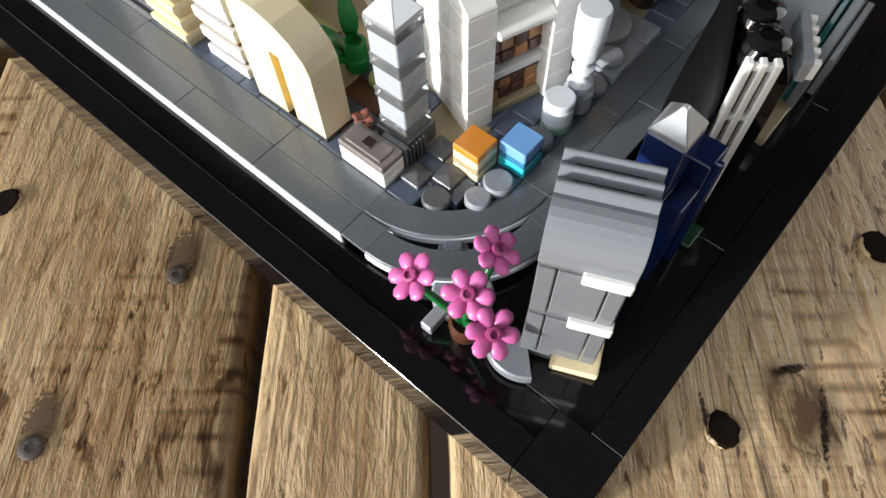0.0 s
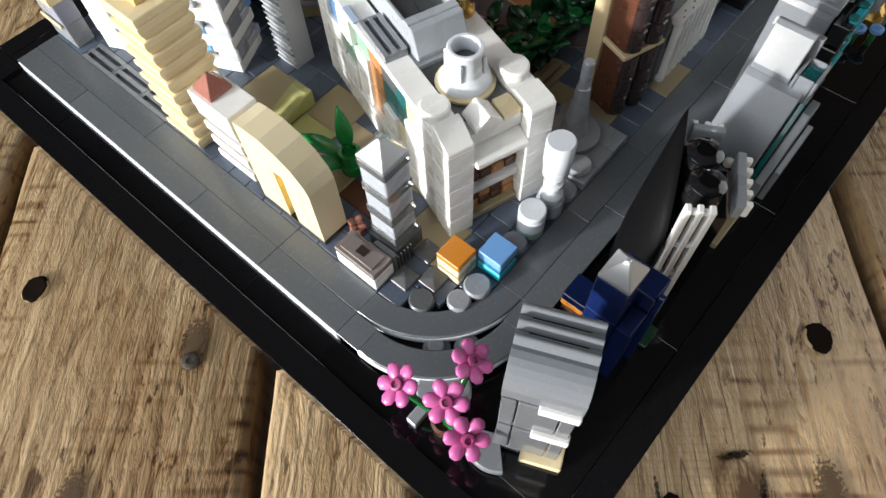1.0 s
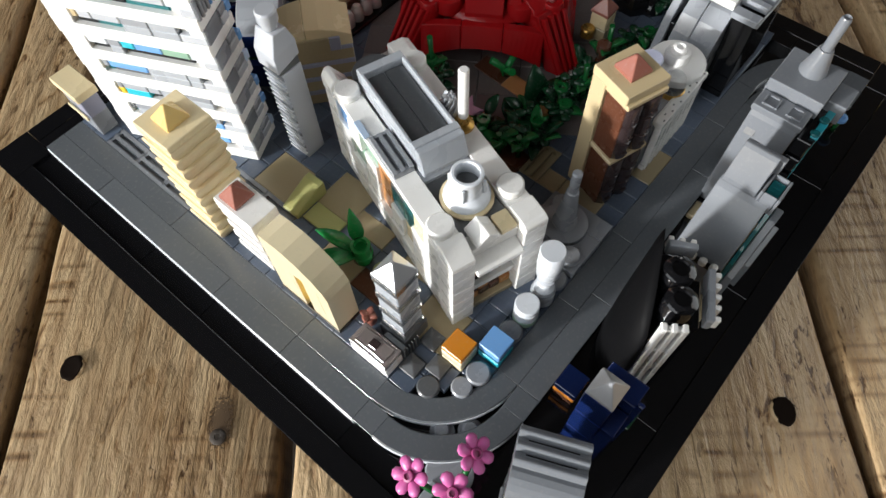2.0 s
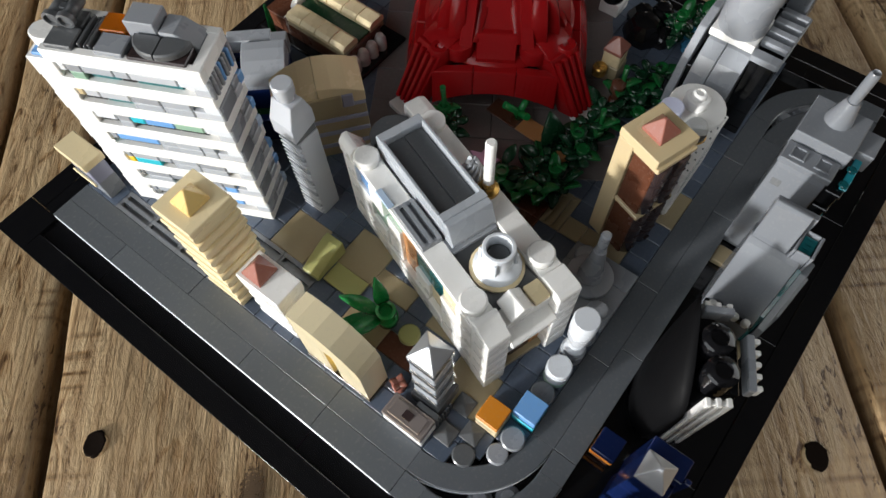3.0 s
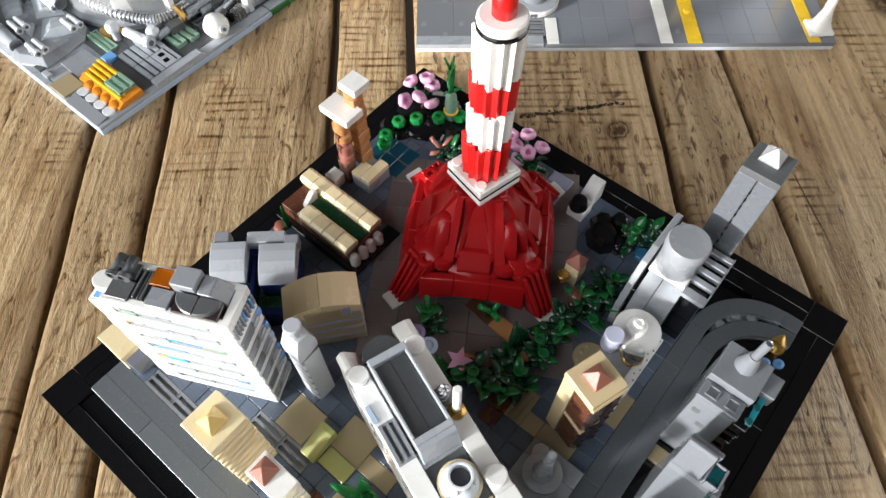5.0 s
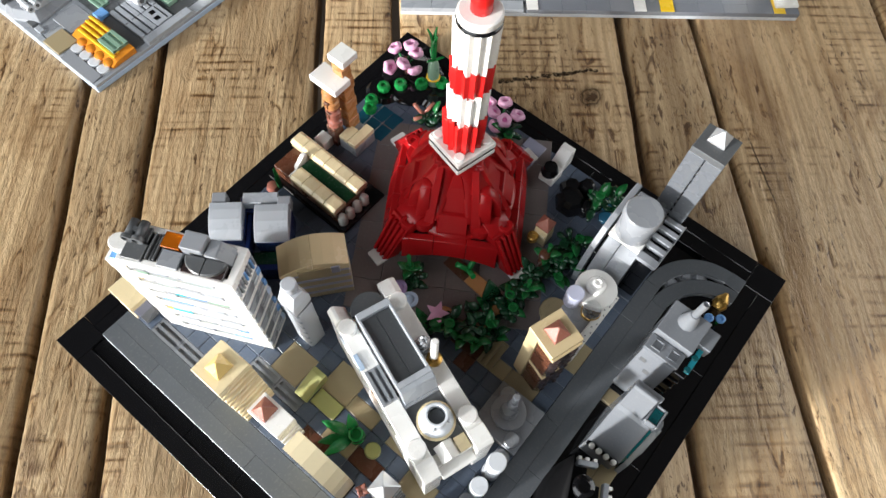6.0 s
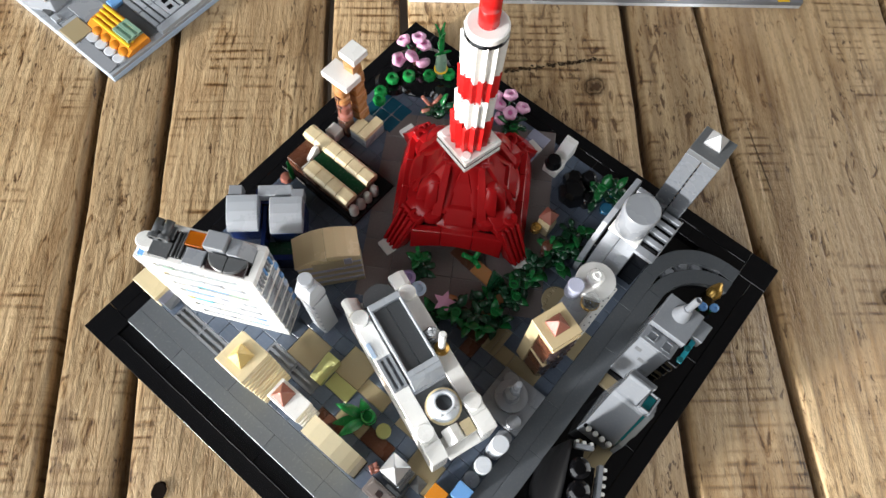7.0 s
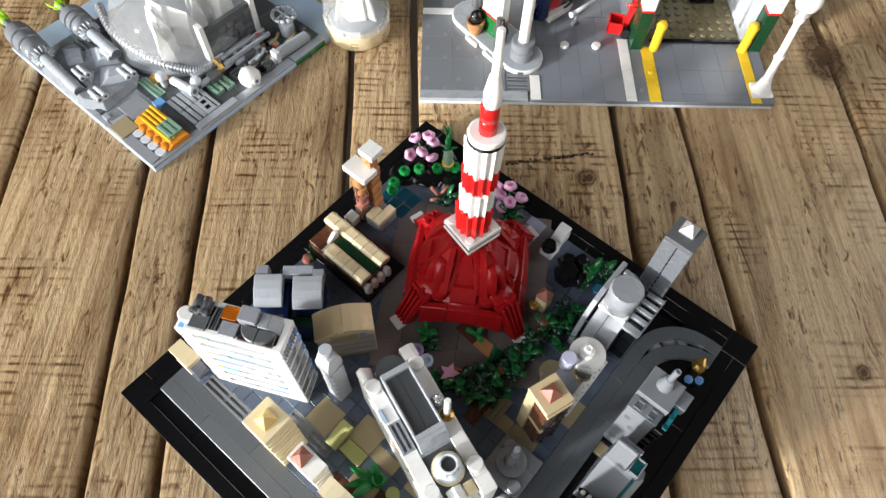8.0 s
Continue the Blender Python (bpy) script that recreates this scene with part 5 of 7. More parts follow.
block(fp, "edge_tile", -1.5, -0.1, 0, 0.9, 0.4, 0.4, LGREY)

# ---- red and white lattice tower ----
tower = thing("lattice_tower", "tall red and white tower on four dark red legs", "model tower", 22.4, 19.5, 0.4, rot=-58)


def turn_z(p, a):
    c, s = math.cos(radians(a)), math.sin(radians(a))
    return (p[0] * c - p[1] * s, p[0] * s + p[1] * c, p[2])


def along(p, q, half, up, down):
    """Two four-cornered sections of a straight sloped piece between (radius, height) points."""
    return [[(r - 0.0, -w, z + up), (r, w, z + up), (r - 0.55, w, z - down), (r - 0.55, -w, z - down)] for (r, z), w in ((p, half[0]), (q, half[1]))]


def turned_secs(secs, ang):
    return [[turn_z(p, ang) for p in q] for q in secs]


def sloped(points, half0, half1, depth):
    """Sections of a sloped bar through (radius, height) points, its half width running from one value to another."""
    n = len(points) - 1
    return [[(r - depth, -w, z - 0.1), (r, -w, z), (r, w, z), (r - depth, w, z - 0.1)] for (r, z), w in ((p, half0 + (half1 - half0) * k / n) for k, p in enumerate(points))]


turned(tower, "dish", 0, 0, 1.7, [(3.2, 0), (3.62, 0.3), (3.7, 0.5), (3.6, 0.68), (2.9, 0.95), (2.2, 1.05), (2.0, 1.4)], DRED, seg=40)
turned(tower, "inner_cone", 0, 0, 2.7, [(2.2, 0), (1.7, 1.4), (1.15, 2.8), (0.9, 3.9)], DRED, seg=12)
for side in range(4):
    a = 45 + 90 * side
    # leg: knuckle, ribbed fingers, white foot
    loft(tower, "leg_slope", turned_secs(sloped([(1.75, 6.2), (2.35, 5.1), (2.95, 3.9), (3.3, 2.9)], 0.42, 0.6, 0.6), a), DRED)
    loft(tower, "leg_shoulder", turned_secs([[(3.0, -0.8, z), (r, -0.8, z), (r, 0.8, z), (3.0, 0.8, z)] for r, z in ((4.5, 1.8), (4.4, 2.6), (4.0, 3.0), (3.4, 3.25))], a), DRED, smooth=True)
    kx, ky, _ = turn_z((4.1, 0.4, 0), a)
    turned(tower, "leg_knuckle", kx, ky, 2.5, [(0.5, 0), (0.5, 0.42), (0.42, 0.52), (0.2, 0.52), (0.18, 0.4), (0, 0.4)], DRED, seg=18)
    loft(tower, "leg_column", turned_secs([[(r - 0.9, -w, z - 0.35), (r, -w, z), (r, w, z), (r - 0.9, w, z - 0.35)] for r, w, z in ((4.35, 0.82, 2.9), (5.1, 0.72, 1.75), (6.05, 0.62, 0.3))], a), DRED)
    for dw in (-0.52, -0.17, 0.17, 0.52):
        loft(tower, "leg_rib", turned_secs([[(r - 0.1, dw * f - 0.11, z - 0.05), (r + 0.2, dw * f - 0.11, z + 0.1), (r + 0.2, dw * f + 0.11, z + 0.1), (r - 0.1, dw * f + 0.11, z - 0.05)] for r, z, f in ((4.5, 2.75, 1.1), (5.1, 1.8, 1.0), (6.05, 0.34, 0.88))], a), DRED)
    fx, fy, _ = turn_z((6.15, 0, 0), a)
    o = block(tower, "foot", fx, fy, -0.02, 0.9, 0.5, 0.32, WHITE, "white foot plate")
    o.matrix_local = pose(fx * U, fy * U, -0.02 * U, 0, 0, a) @ pose(-0.35 * U, -0.55 * U, 0) @ Matrix.Diagonal((1.0, 2.2, 1.0, 1.0))
    b = 90 * side
    for sgn in (-1, 1):
        # hollow slide curving outwards from the groove, a flat strip outside it, a rounded cheek beyond
        secs = []
        for q in range(9):
            t = q / 8
            r = 1.32 + 1.75 * t - 0.42 * math.sin(math.pi * t)
            z = 6.55 - 3.35 * t
            w0, w1 = (0.02 + 0.8 * t ** 1.4) * sgn, (1.02 + 0.1 * t) * sgn
            secs.append([turn_z(p, b) for p in ((r, w0, z), (r, w1, z), (r - 0.7, w1, z - 0.2), (r - 0.7, w0, z - 0.2))])
        loft(tower, "slide", secs, DRED, smooth=True)
        loft(tower, "strip", turned_secs([[(r - 0.7, w * sgn, z - 0.2), (r, w * sgn, z), (r, (w + h) * sgn, z), (r - 0.7, (w + h) * sgn, z - 0.2)] for r, w, h, z in ((1.4, 0.8, 0.4, 6.5), (3.2, 1.12, 0.62, 3.0))], b), DRED)
        secs = []
        for q in range(7):
            t = q / 6
            r, z = 1.5 + 1.35 * math.sin(0.5 * math.pi * t), 5.35 - 2.5 * t * t
            secs.append([turn_z(p, b) for p in ((r, 1.45 * sgn, z), (r, (2.0 + 0.3 * t) * sgn, z - 0.1), (r - 0.7, (2.0 + 0.3 * t) * sgn, z - 0.4), (r - 0.7, 1.45 * sgn, z - 0.3))])
        loft(tower, "cheek", secs, DRED, smooth=True)
        cx, cy, _ = turn_z((2.75, 1.75 * sgn, 0), b)
        turned(tower, "round_joint", cx, cy, 2.3, [(0.72, 0), (0.75, 0.55), (0.68, 0.72), (0.4, 0.8), (0, 0.82)], DRED, seg=18)
    loft(tower, "centre_panel", turned_secs([[(r - 0.5, -w, z - 0.1), (r, -w, z), (r, w, z), (r - 0.5, w, z - 0.1)] for r, w, z in ((1.22, 0.1, 6.5), (1.75, 0.45, 5.0), (2.75, 1.05, 3.1))], b), DRED)
    loft(tower, "arch_block", turned_secs([[(2.2, -0.92, z), (r, -0.92, z), (r, 0.92, z), (2.2, 0.92, z)] for r, z in ((3.5, 2.2), (3.42, 2.6), (2.8, 3.55))], b), DRED)
    # bowed arch band between the legs
    for u0, u1 in ((-2.95, -1.0), (-1.0, 1.0), (1.0, 2.95)):
        secs = []
        for q in range(9):
            u = u0 + 0.01 + (u1 - u0 - 0.02) * q / 8
            d, e = 0.02 * u * u, 0.1 * u * u
            secs.append([turn_z(p, b) for p in ((4.42, u, 1.3 - e), (3.95, u, 2.3 - d), (3.5, u, 2.3 - d), (3.55, u, 1.2 - e))])
        loft(tower, "arch", secs, DRED)
shaft_lean = put("deck_plate", link_mesh("deck_plate", block_bm(2.7, 2.7, 0.3), WHITE), tower)
shaft_lean.matrix_local = pose(0, 0, 6.63 * U, 0, 1.5, 0) @ pose(0, -1.91 * U, 0, 0, 0, 45)


def on_shaft(z):
    """A place on the shaft's axis, which leans a little."""
    return 0.028 * (z - 6.7), 0.0, z


for z, h, w, m, nm in ((6.95, 0.26, 2.62, BLACK, "deck_gap"), (7.2, 0.4, 2.7, WHITE, "deck_plate")):
    o = put(nm, link_mesh(nm, block_bm(w, w, h), m), tower)
    o.matrix_local = pose(on_shaft(z)[0] * U, -w * 0.7071 * U, z * U, 0, 1.5, 45)
for x, y in ((-1.35, 0), (1.35, 0), (0, -1.35), (0, 1.35)):
    disc(tower, "deck_stud", x, y, 7.6, 0.3, 0.16, WHITE, seg=12)
for n, (z0, z1, m) in enumerate(((7.6, 9.95, RED), (9.95, 12.1, WHITE), (12.1, 13.9, RED), (13.9, 16.5, WHITE))):
    x0, y0, _ = on_shaft(z0)
    disc(tower, "shaft_core", x0, y0, z0, 0.86, z1 - z0, m, seg=20)
    for k in range(14):
        a = 2 * math.pi * k / 14
        up = 0.16 if (k + n) % 2 else -0.1
        low = 0.16 if k % 2 else -0.1
        if z1 > 16:
            up = 0
        if n == 0:
            low = 0.0
        r = 0.86 if n else 0.95
        h = (z1 + up) - (z0 + low)
        key = ("bar", m.name, round(h, 2))
        if key not in MESHES:
            MESHES[key] = link_mesh("shaft_bar", lathe_bm([(0.21, 0), (0.21, h - 0.04), (0.17, h)], 4), m)
        put("shaft_bar", MESHES[key], tower, x0 + r * math.cos(a), y0 + r * math.sin(a), z0 + low, math.degrees(a), ry=1.5)
x0 = on_shaft(16.5)[0]
disc(tower, "black_ring", x0, 0, 16.44, 1.07, 0.2, BLACK)
turned(tower, "gallery", x0, 0, 16.64, [(1.0, 0), (1.04, 0.06), (1.04, 0.36), (0.95, 0.42)], WHITE)
turned(tower, "upper_drum", x0 + 0.03, 0, 17.06, [(0.46, 0), (0.5, 0.05), (0.5, 0.95), (0.46, 1.0), (0.5, 1.05), (0.5, 2.0), (0.44, 2.1)], RED)
turned(tower, "upper_cone", x0 + 0.09, 0, 19.16, [(0.44, 0), (0.48, 0.1), (0.48, 0.9), (0.28, 2.0), (0.22, 2.1)], WHITE)
turned(tower, "mast", x0 + 0.13, 0, 21.2, [(0.24, 0), (0.24, 1.4), (0.2, 1.5), (0.2, 2.75), (0.14, 2.8)], WHITE)

# ---- long temple hall ----
hall = building("temple_hall", "dark temple hall with two tan roof ridges", 16.3, 24.3, rot=-1)
block(hall, "base_plate", -0.4, -0.7, 0, 4.0, 6.8, 0.2, BLACK)
block(hall, "body", 0.05, 0.1, 0.2, 2.55, 5.7, 1.0, RBROWN)
block(hall, "roof_bed", -0.02, 0.02, 1.2, 2.7, 4.3, 0.2, RBROWN)
block(hall, "roof_valley", 0.9, 0.1, 1.4, 1.0, 4.1, 0.12, DGREEN, "dark green roof strip")
for x, n in ((-0.1, 4), (1.85, 6)):
    block(hall, "ridge_bed", x + 0.03, 0.05, 1.2, 1.0, 0.99 * n, 0.35, DTAN)
    for k in range(n):
        prism(hall, "ridge_slope", x, 0.03 + 0.99 * k, 1.55, [(0, 0), (1.05, 0), (1.05, 0.24), (0.86, 0.38), (0.19, 0.38), (0, 0.24)], 0.98, TAN, bev=0.02)
for k in range(4):
    turned(hall, "white_arch", 0.35 + 0.65 * k, -0.1, 0.2, [(0.32, 0), (0.32, 0.6), (0.2, 0.85), (0, 0.9)], WHITE, seg=12)
prism(hall, "white_gable", 0.75, 4.25, 0.2, [(0, 0), (1.0, 0), (1.0, 1.9), (0.7, 1.9), (0.0, 1.3)], 0.35, WHITE)
block(hall, "white_post", 0.05, 4.1, 0.2, 0.8, 0.3, 1.2, WHITE)
bam = thing("grass_tuft", "single upright bright green grass blade", "model plant", 15.9, 29.2, 0.3)
loft(bam, "blade", [[(-0.15, -0.05, 0), (0.15, -0.05, 0), (0.15, 0.05, 0), (-0.15, 0.05, 0)], [(-0.2, -0.04, 1.2), (0.2, -0.04, 1.2), (0.2, 0.04, 1.2), (-0.2, 0.04, 1.2)], [(-0.05, 0.0, 2.4), (0.08, 0.0, 2.4), (0.08, 0.05, 2.4), (-0.05, 0.05, 2.4)]], GREEN)
orp = thing("brown_shrub", "small reddish brown shrub piece on the deck", "model plant", 15.6, 29.6, 0.0)
turned(orp, "shrub", 0, 0, 0, [(0.4, 0), (0.5, 0.3), (0.35, 0.7), (0, 0.85)], CORAL, seg=10)

# ---- domed tan hall ----
dm = building("vaulted_hall", "dark tan hall with a vaulted roof and striped front", 13.65, 20.45, rot=141)
for k in range(4):
    block(dm, "front_band", 0.0, -1.95, 0.87 * k, 3.85, 1.9, 0.62, DTAN)
    block(dm, "front_stripe", 0.0, -1.95, 0.87 * k + 0.62, 3.85, 1.94, 0.25, LAV)
prism(dm, "vault", -0.03, -2.0, 3.48, [(0, 0), (1.97, 0), (1.97, 1.12), (1.35, 1.06), (0.7, 0.88), (0, 0.58)], 2.0, SANDY, bev=0.03)
prism(dm, "vault", 1.96, -2.0, 3.48, [(0, 0), (1.97, 0), (1.97, 0.25), (1.3, 0.7), (0.65, 0.98), (0, 1.12)], 2.0, SANDY, bev=0.03)
block(dm, "vault_lip", 0.5, -0.06, 3.3, 0.5, 0.14, 0.75, LAV)
block(dm, "door_head", 1.0, -0.08, 3.2, 1.9, 0.16, 0.85, DTAN)

# ---- dark blue house with grey roofs ----
dbl = building("blue_court_house", "dark blue house with light grey sloped roofs", 10.0, 28.85, rot=-48)
block(dbl, "body", 0.05, 0.1, 0, 2.0, 2.1, 1.6, DBLUE)
block(dbl, "body", 2.75, -0.2, 0, 2.1, 2.2, 1.6, DBLUE)
block(dbl, "body", 1.6, 1.9, 0, 2.9, 1.1, 1.7, DBLUE)
block(dbl, "court_wall", 2.05, -1.9, 0, 0.3, 4.0, 1.3, DBLUE)
block(dbl, "court_wall", 2.75, -2.0, 0, 2.2, 0.4, 1.5, DBLUE)
block(dbl, "court_wall", 4.7, -1.6, 0, 0.3, 1.4, 1.3, DBLUE)
block(dbl, "green_court", 2.35, -1.6, 0, 2.35, 1.4, 0.3, DGREEN)
prism(dbl, "roof_slope", 0.0, -0.05, 1.6, [(0, 0), (2.2, 0), (2.2, 0.95), (1.7, 0.93), (1.1, 0.8), (0.5, 0.55), (0, 0.2)], 2.0, CGREY, axis="x")
prism(dbl, "roof_slope", 2.73, -0.25, 1.6, [(0, 0), (2.2, 0), (2.2, 0.95), (1.7, 0.93), (1.1, 0.8), (0.5, 0.55), (0, 0.2)], 2.1, CGREY, axis="x")
block(dbl, "roof_bar", 1.95, 2.1, 1.7, 2.15, 0.75, 0.75, CGREY)
block(dbl, "roof_box", 0.1, 2.2, 1.6, 0.85, 0.7, 0.9, LGREY)
block(dbl, "roof_box", 4.1, 1.9, 1.6, 0.8, 0.6, 0.95, LGREY)
block(dbl, "grey_brick", 2.4, -2.7, 0, 0.8, 0.7, 1.5, LGREY)
# ---- torch tower ----
tor = building("torch_tower", "twin orange-brown stacks with white slab tops", 20.6, 26.9)
block(tor, "pedestal", 0.3, 0.1, 0, 1.9, 1.5, 0.9, LGREY)
block(tor, "pedestal_top", 0.3, 0.1, 0.9, 1.9, 0.7, 0.4, TAN)
block(tor, "pedestal_top", 0.3, 0.85, 0.9, 1.2, 0.75, 0.3, TAN)
block(tor, "post", 0.1, 1.65, 0, 0.8, 0.8, 1.9, RBROWN)
block(tor, "white_brick", -0.8, 2.0, 0, 0.9, 0.9, 0.9, WHITE)
for k in range(6):
    w = 0.06 * (k % 2)
    block(tor, "stack_brick", 1.25 + w, 1.4 + w, 0.9 + 0.95 * k, 0.95 - 2 * w, 0.95 - 2 * w, 0.95, COPPER)
    if k < 4:
        turned(tor, "stack_cup", 0.55, 2.0, 1.9 + 0.93 * k, [(0.4, 0), (0.5, 0.1), (0.5, 0.5), (0.36, 0.6), (0.36, 0.95)], COPPER if k > 1 else CORAL, seg=14)
for z in (2.9, 3.9):
    block(tor, "cup_window", 0.05, 1.82, z, 0.2, 0.36, 0.6, RBROWN)
block(tor, "top_slab", 0.2, 1.05, 5.6, 1.4, 2.2, 0.5, WHITE)
block(tor, "top_slab", 1.3, 1.25, 7.0, 1.3, 1.3, 0.5, WHITE)
turned(tor, "top_neck", 1.75, 1.9, 6.55, [(0.5, 0), (0.56, 0.1), (0.56, 0.3), (0.5, 0.45)], COPPER, seg=16)

# ---- plants ----
def leaf_mesh(name, mat, length=1.0, width=0.5, fold=0.15):
    """A pointed leaf with thickness and a fold along its middle."""
    bm = bmesh.new()
    n = 5
    ups, dns = [], []
    for k in range(n + 1):
        t = k / n
        w = width * 0.5 * math.sin(math.pi * (0.12 + 0.86 * t)) + 0.02
        arch = 0.35 * length * t * (1 - t)
        row = [(length * t, -w, arch + fold * w), (length * t, 0, arch - 0.02), (length * t, w, arch + fold * w)]
        ups.append([bm.verts.new((x, y, z + 0.05)) for x, y, z in row])
        dns.append([bm.verts.new((x, y, z - 0.05)) for x, y, z in row])
    for k in range(n):
        for j in range(2):
            bm.faces.new((ups[k][j], ups[k + 1][j], ups[k + 1][j + 1], ups[k][j + 1])).smooth = True
            bm.faces.new((dns[k][j], dns[k][j + 1], dns[k + 1][j + 1], dns[k + 1][j])).smooth = True
        for j in (0, 2):
            bm.faces.new((ups[k][j], dns[k][j], dns[k + 1][j], ups[k + 1][j]))
    for k in (0, n):
        for j in range(2):
            bm.faces.new((ups[k][j], ups[k][j + 1], dns[k][j + 1], dns[k][j]))
    bmesh.ops.recalc_face_normals(bm, faces=bm.faces)
    return link_mesh(name, scaled(bm), mat)


LEAF = {m.name: leaf_mesh("leaf", m) for m in (GREEN, BGREEN, DGREEN)}
CLOVER = flower_mesh("clover_leaf", DGREEN, 3, 0.7, -0.05)
RING = [(0.2, 0), (0.3, 0.03), (0.32, 0.25), (0.28, 0.3), (0.18, 0.3), (0.16, 0.2), (0, 0.2)]


def bush(x, y, z, n, spread, seed, mats=(GREEN, GREEN, DGREEN), label="low bush of moulded green plastic leaves"):
    b = thing("leafy_bush", label, "model plant", x, y, z, group="plants of the model city")
    r = random.Random(seed)
    disc(b, "root_plate", 0, 0, -0.05, 0.45, 0.3, DGREEN, seg=14)
    for k in range(n):
        a, d = r.uniform(0, 360), r.uniform(0.0, spread)
        px, py = d * math.cos(radians(a)), d * math.sin(radians(a))
        h = r.uniform(0.2, 1.3) * (1.1 - 0.5 * d / max(spread, 0.1))
        m = r.choice(mats)
        if k % 3 == 0:
            put("clover_leaf", CLOVER, b, px, py, h, a, rx=r.uniform(-25, 25), ry=r.uniform(-25, 25))
        else:
            put("leaf", LEAF[m.name], b, px, py, h, a, rx=r.uniform(-20, 20), ry=r.uniform(-50, 5))
        if k % 4 == 1:
            tube(b, "stem", [(0, 0, 0.1), (px * 0.6, py * 0.6, h * 0.7), (px, py, h + 0.25)], 0.13, m)
            turned(b, "stem_ring", px, py, h + 0.2, RING, m, seg=12)
    return b


GARDEN = ((14.6, 15.4, 5, 0.7), (15.7, 14.5, 7, 0.9), (16.3, 13.2, 7, 0.9), (16.6, 12.3, 5, 0.8), (17.7, 13.0, 6, 0.8), (18.7, 12.4, 6, 0.7), (16.3, 18.1, 6, 0.7), (20.0, 12.7, 5, 0.7), (21.2, 12.6, 5, 0.8), (22.6, 11.9, 7, 0.9), (23.6, 11.5, 6, 0.8), (24.8, 12.0, 6, 0.8))
for k, (x, y, n, s) in enumerate(GARDEN):
    bush(x, y, 0.43, n + 1, s, 40 + k, (DGREEN, DGREEN, GREEN))
bush(28.3, 12.4, 0.43, 12, 0.9, 77, (GREEN, DGREEN, GREEN), "dense green bush of moulded plastic leaves")
glint = thing("blue_water_plates", "small clear blue plates among the bushes", "model water", 27.9, 11.4, 0.43)
for dx, dy in ((0, 0), (0.9, 0.5), (1.4, -0.4), (0.3, 1.2)):
    disc(glint, "clear_plate", dx, dy, 0, 0.45, 0.3, TBLUE, seg=14)
bush(29.0, 11.6, 0.43, 8, 0.7, 78, (GREEN, DGREEN), "dense green bush of moulded plastic leaves")
for x, y, h in ((16.6, 18.5, 2.8), (20.2, 12.2, 2.2), (22.8, 12.6, 2.4), (15.2, 13.3, 1.3), (15.6, 12.5, 1.3)):
    st = thing("stem_plant", "upright moulded green plastic plant stem", "model plant", x, y, 0.43, group="plants of the model city")
    tube(st, "stem", [(0, 0, 0), (0.05, 0.02, h * 0.5), (0.0, 0.05, h)], 0.14, GREEN)
    turned(st, "stem_ring", 0, 0.02, h * 0.45, RING, GREEN, seg=14)
    for k in range(4):
        put("leaf", LEAF[GREEN.name], st, 0, 0, 0.35 + 0.25 * k, 97 * k, ry=-12 - 9 * k)
upl = thing("upright_leaf", "large upright dark green plastic leaf", "model plant", 18.4, 13.6, 0.43)
put("leaf", leaf_mesh("leaf", DGREEN, 2.3, 1.2, 0.1), upl, 0, 0, 0, 60, ry=-75)
spr = thing("green_sprout", "bright green three-way plastic sprout", "model plant", 19.1, 15.9, 0.43)
for k in range(3):
    tube(spr, "shoot", [(0, 0, 0), (0.2 * math.cos(2.1 * k), 0.2 * math.sin(2.1 * k), 0.6), (0.75 * math.cos(2.1 * k), 0.75 * math.sin(2.1 * k), 0.95)], 0.18, LEAFG)
star = thing("pink_star_flower", "light pink star-shaped flower", "model flower", 15.45, 15.4, 1.55)
bm = bmesh.new()
pts = []
for k in range(10):
    r = 0.75 if k % 2 == 0 else 0.36
    a = 2 * math.pi * k / 10
    pts.append((r * math.cos(a), r * math.sin(a)))
top = [bm.verts.new((x, y, 0.05 + 0.12 * math.hypot(x, y))) for x, y in pts]
low = [bm.verts.new((x, y, -0.15 + 0.12 * math.hypot(x, y))) for x, y in pts]
ct, cb = bm.verts.new((0, 0, 0.08)), bm.verts.new((0, 0, -0.2))
for k in range(10):
    n = (k + 1) % 10
    bm.faces.new((top[k], top[n], ct))
    bm.faces.new((low[n], low[k], cb))
    bm.faces.new((top[k], low[k], low[n], top[n]))
put("petals", link_mesh("petals", scaled(bm), LPINK), star, 0, 0, 0, 20, rx=10, ry=-12)
tube(star, "stem", [(0, 0, -1.2), (0.05, 0, -0.5), (0, 0, 0)], 0.12, GREEN)
for x, y, m in ((15.25, 18.2, VIOLET), (15.1, 17.2, PALEBLUE)):
    lv = thing("lavender_bloom", "small lavender round flower with open ring", "model flower", x, y, 0.43, group="small round flowers")
    tube(lv, "stem", [(0, 0, 0), (0, 0, 0.5), (0, 0, 0.9)], 0.12, GREEN)
    turned(lv, "bloom", 0, 0, 0.85, [(0.2, 0), (0.5, 0.1), (0.5, 0.25), (0.3, 0.3), (0.22, 0.2), (0, 0.18)], m, seg=14)
for x, y in ((15.9, 15.2), (16.8, 13.2), (18.3, 13.0)):
    rs = thing("brown_rock", "small reddish brown rock among the bushes", "model rock", x, y, 0.43, group="rocks of the garden")
    turned(rs, "rock", 0, 0, 0, [(0.55, 0), (0.6, 0.2), (0.4, 0.5), (0, 0.6)], COPPER, seg=9)
obr = thing("orange_path", "orange-brown garden path plate", "model paving", 18.3, 13.9, 0.44, rot=-4)
block(obr, "plate", 0, 0, 0, 1.0, 1.8, 0.1, COPPER)
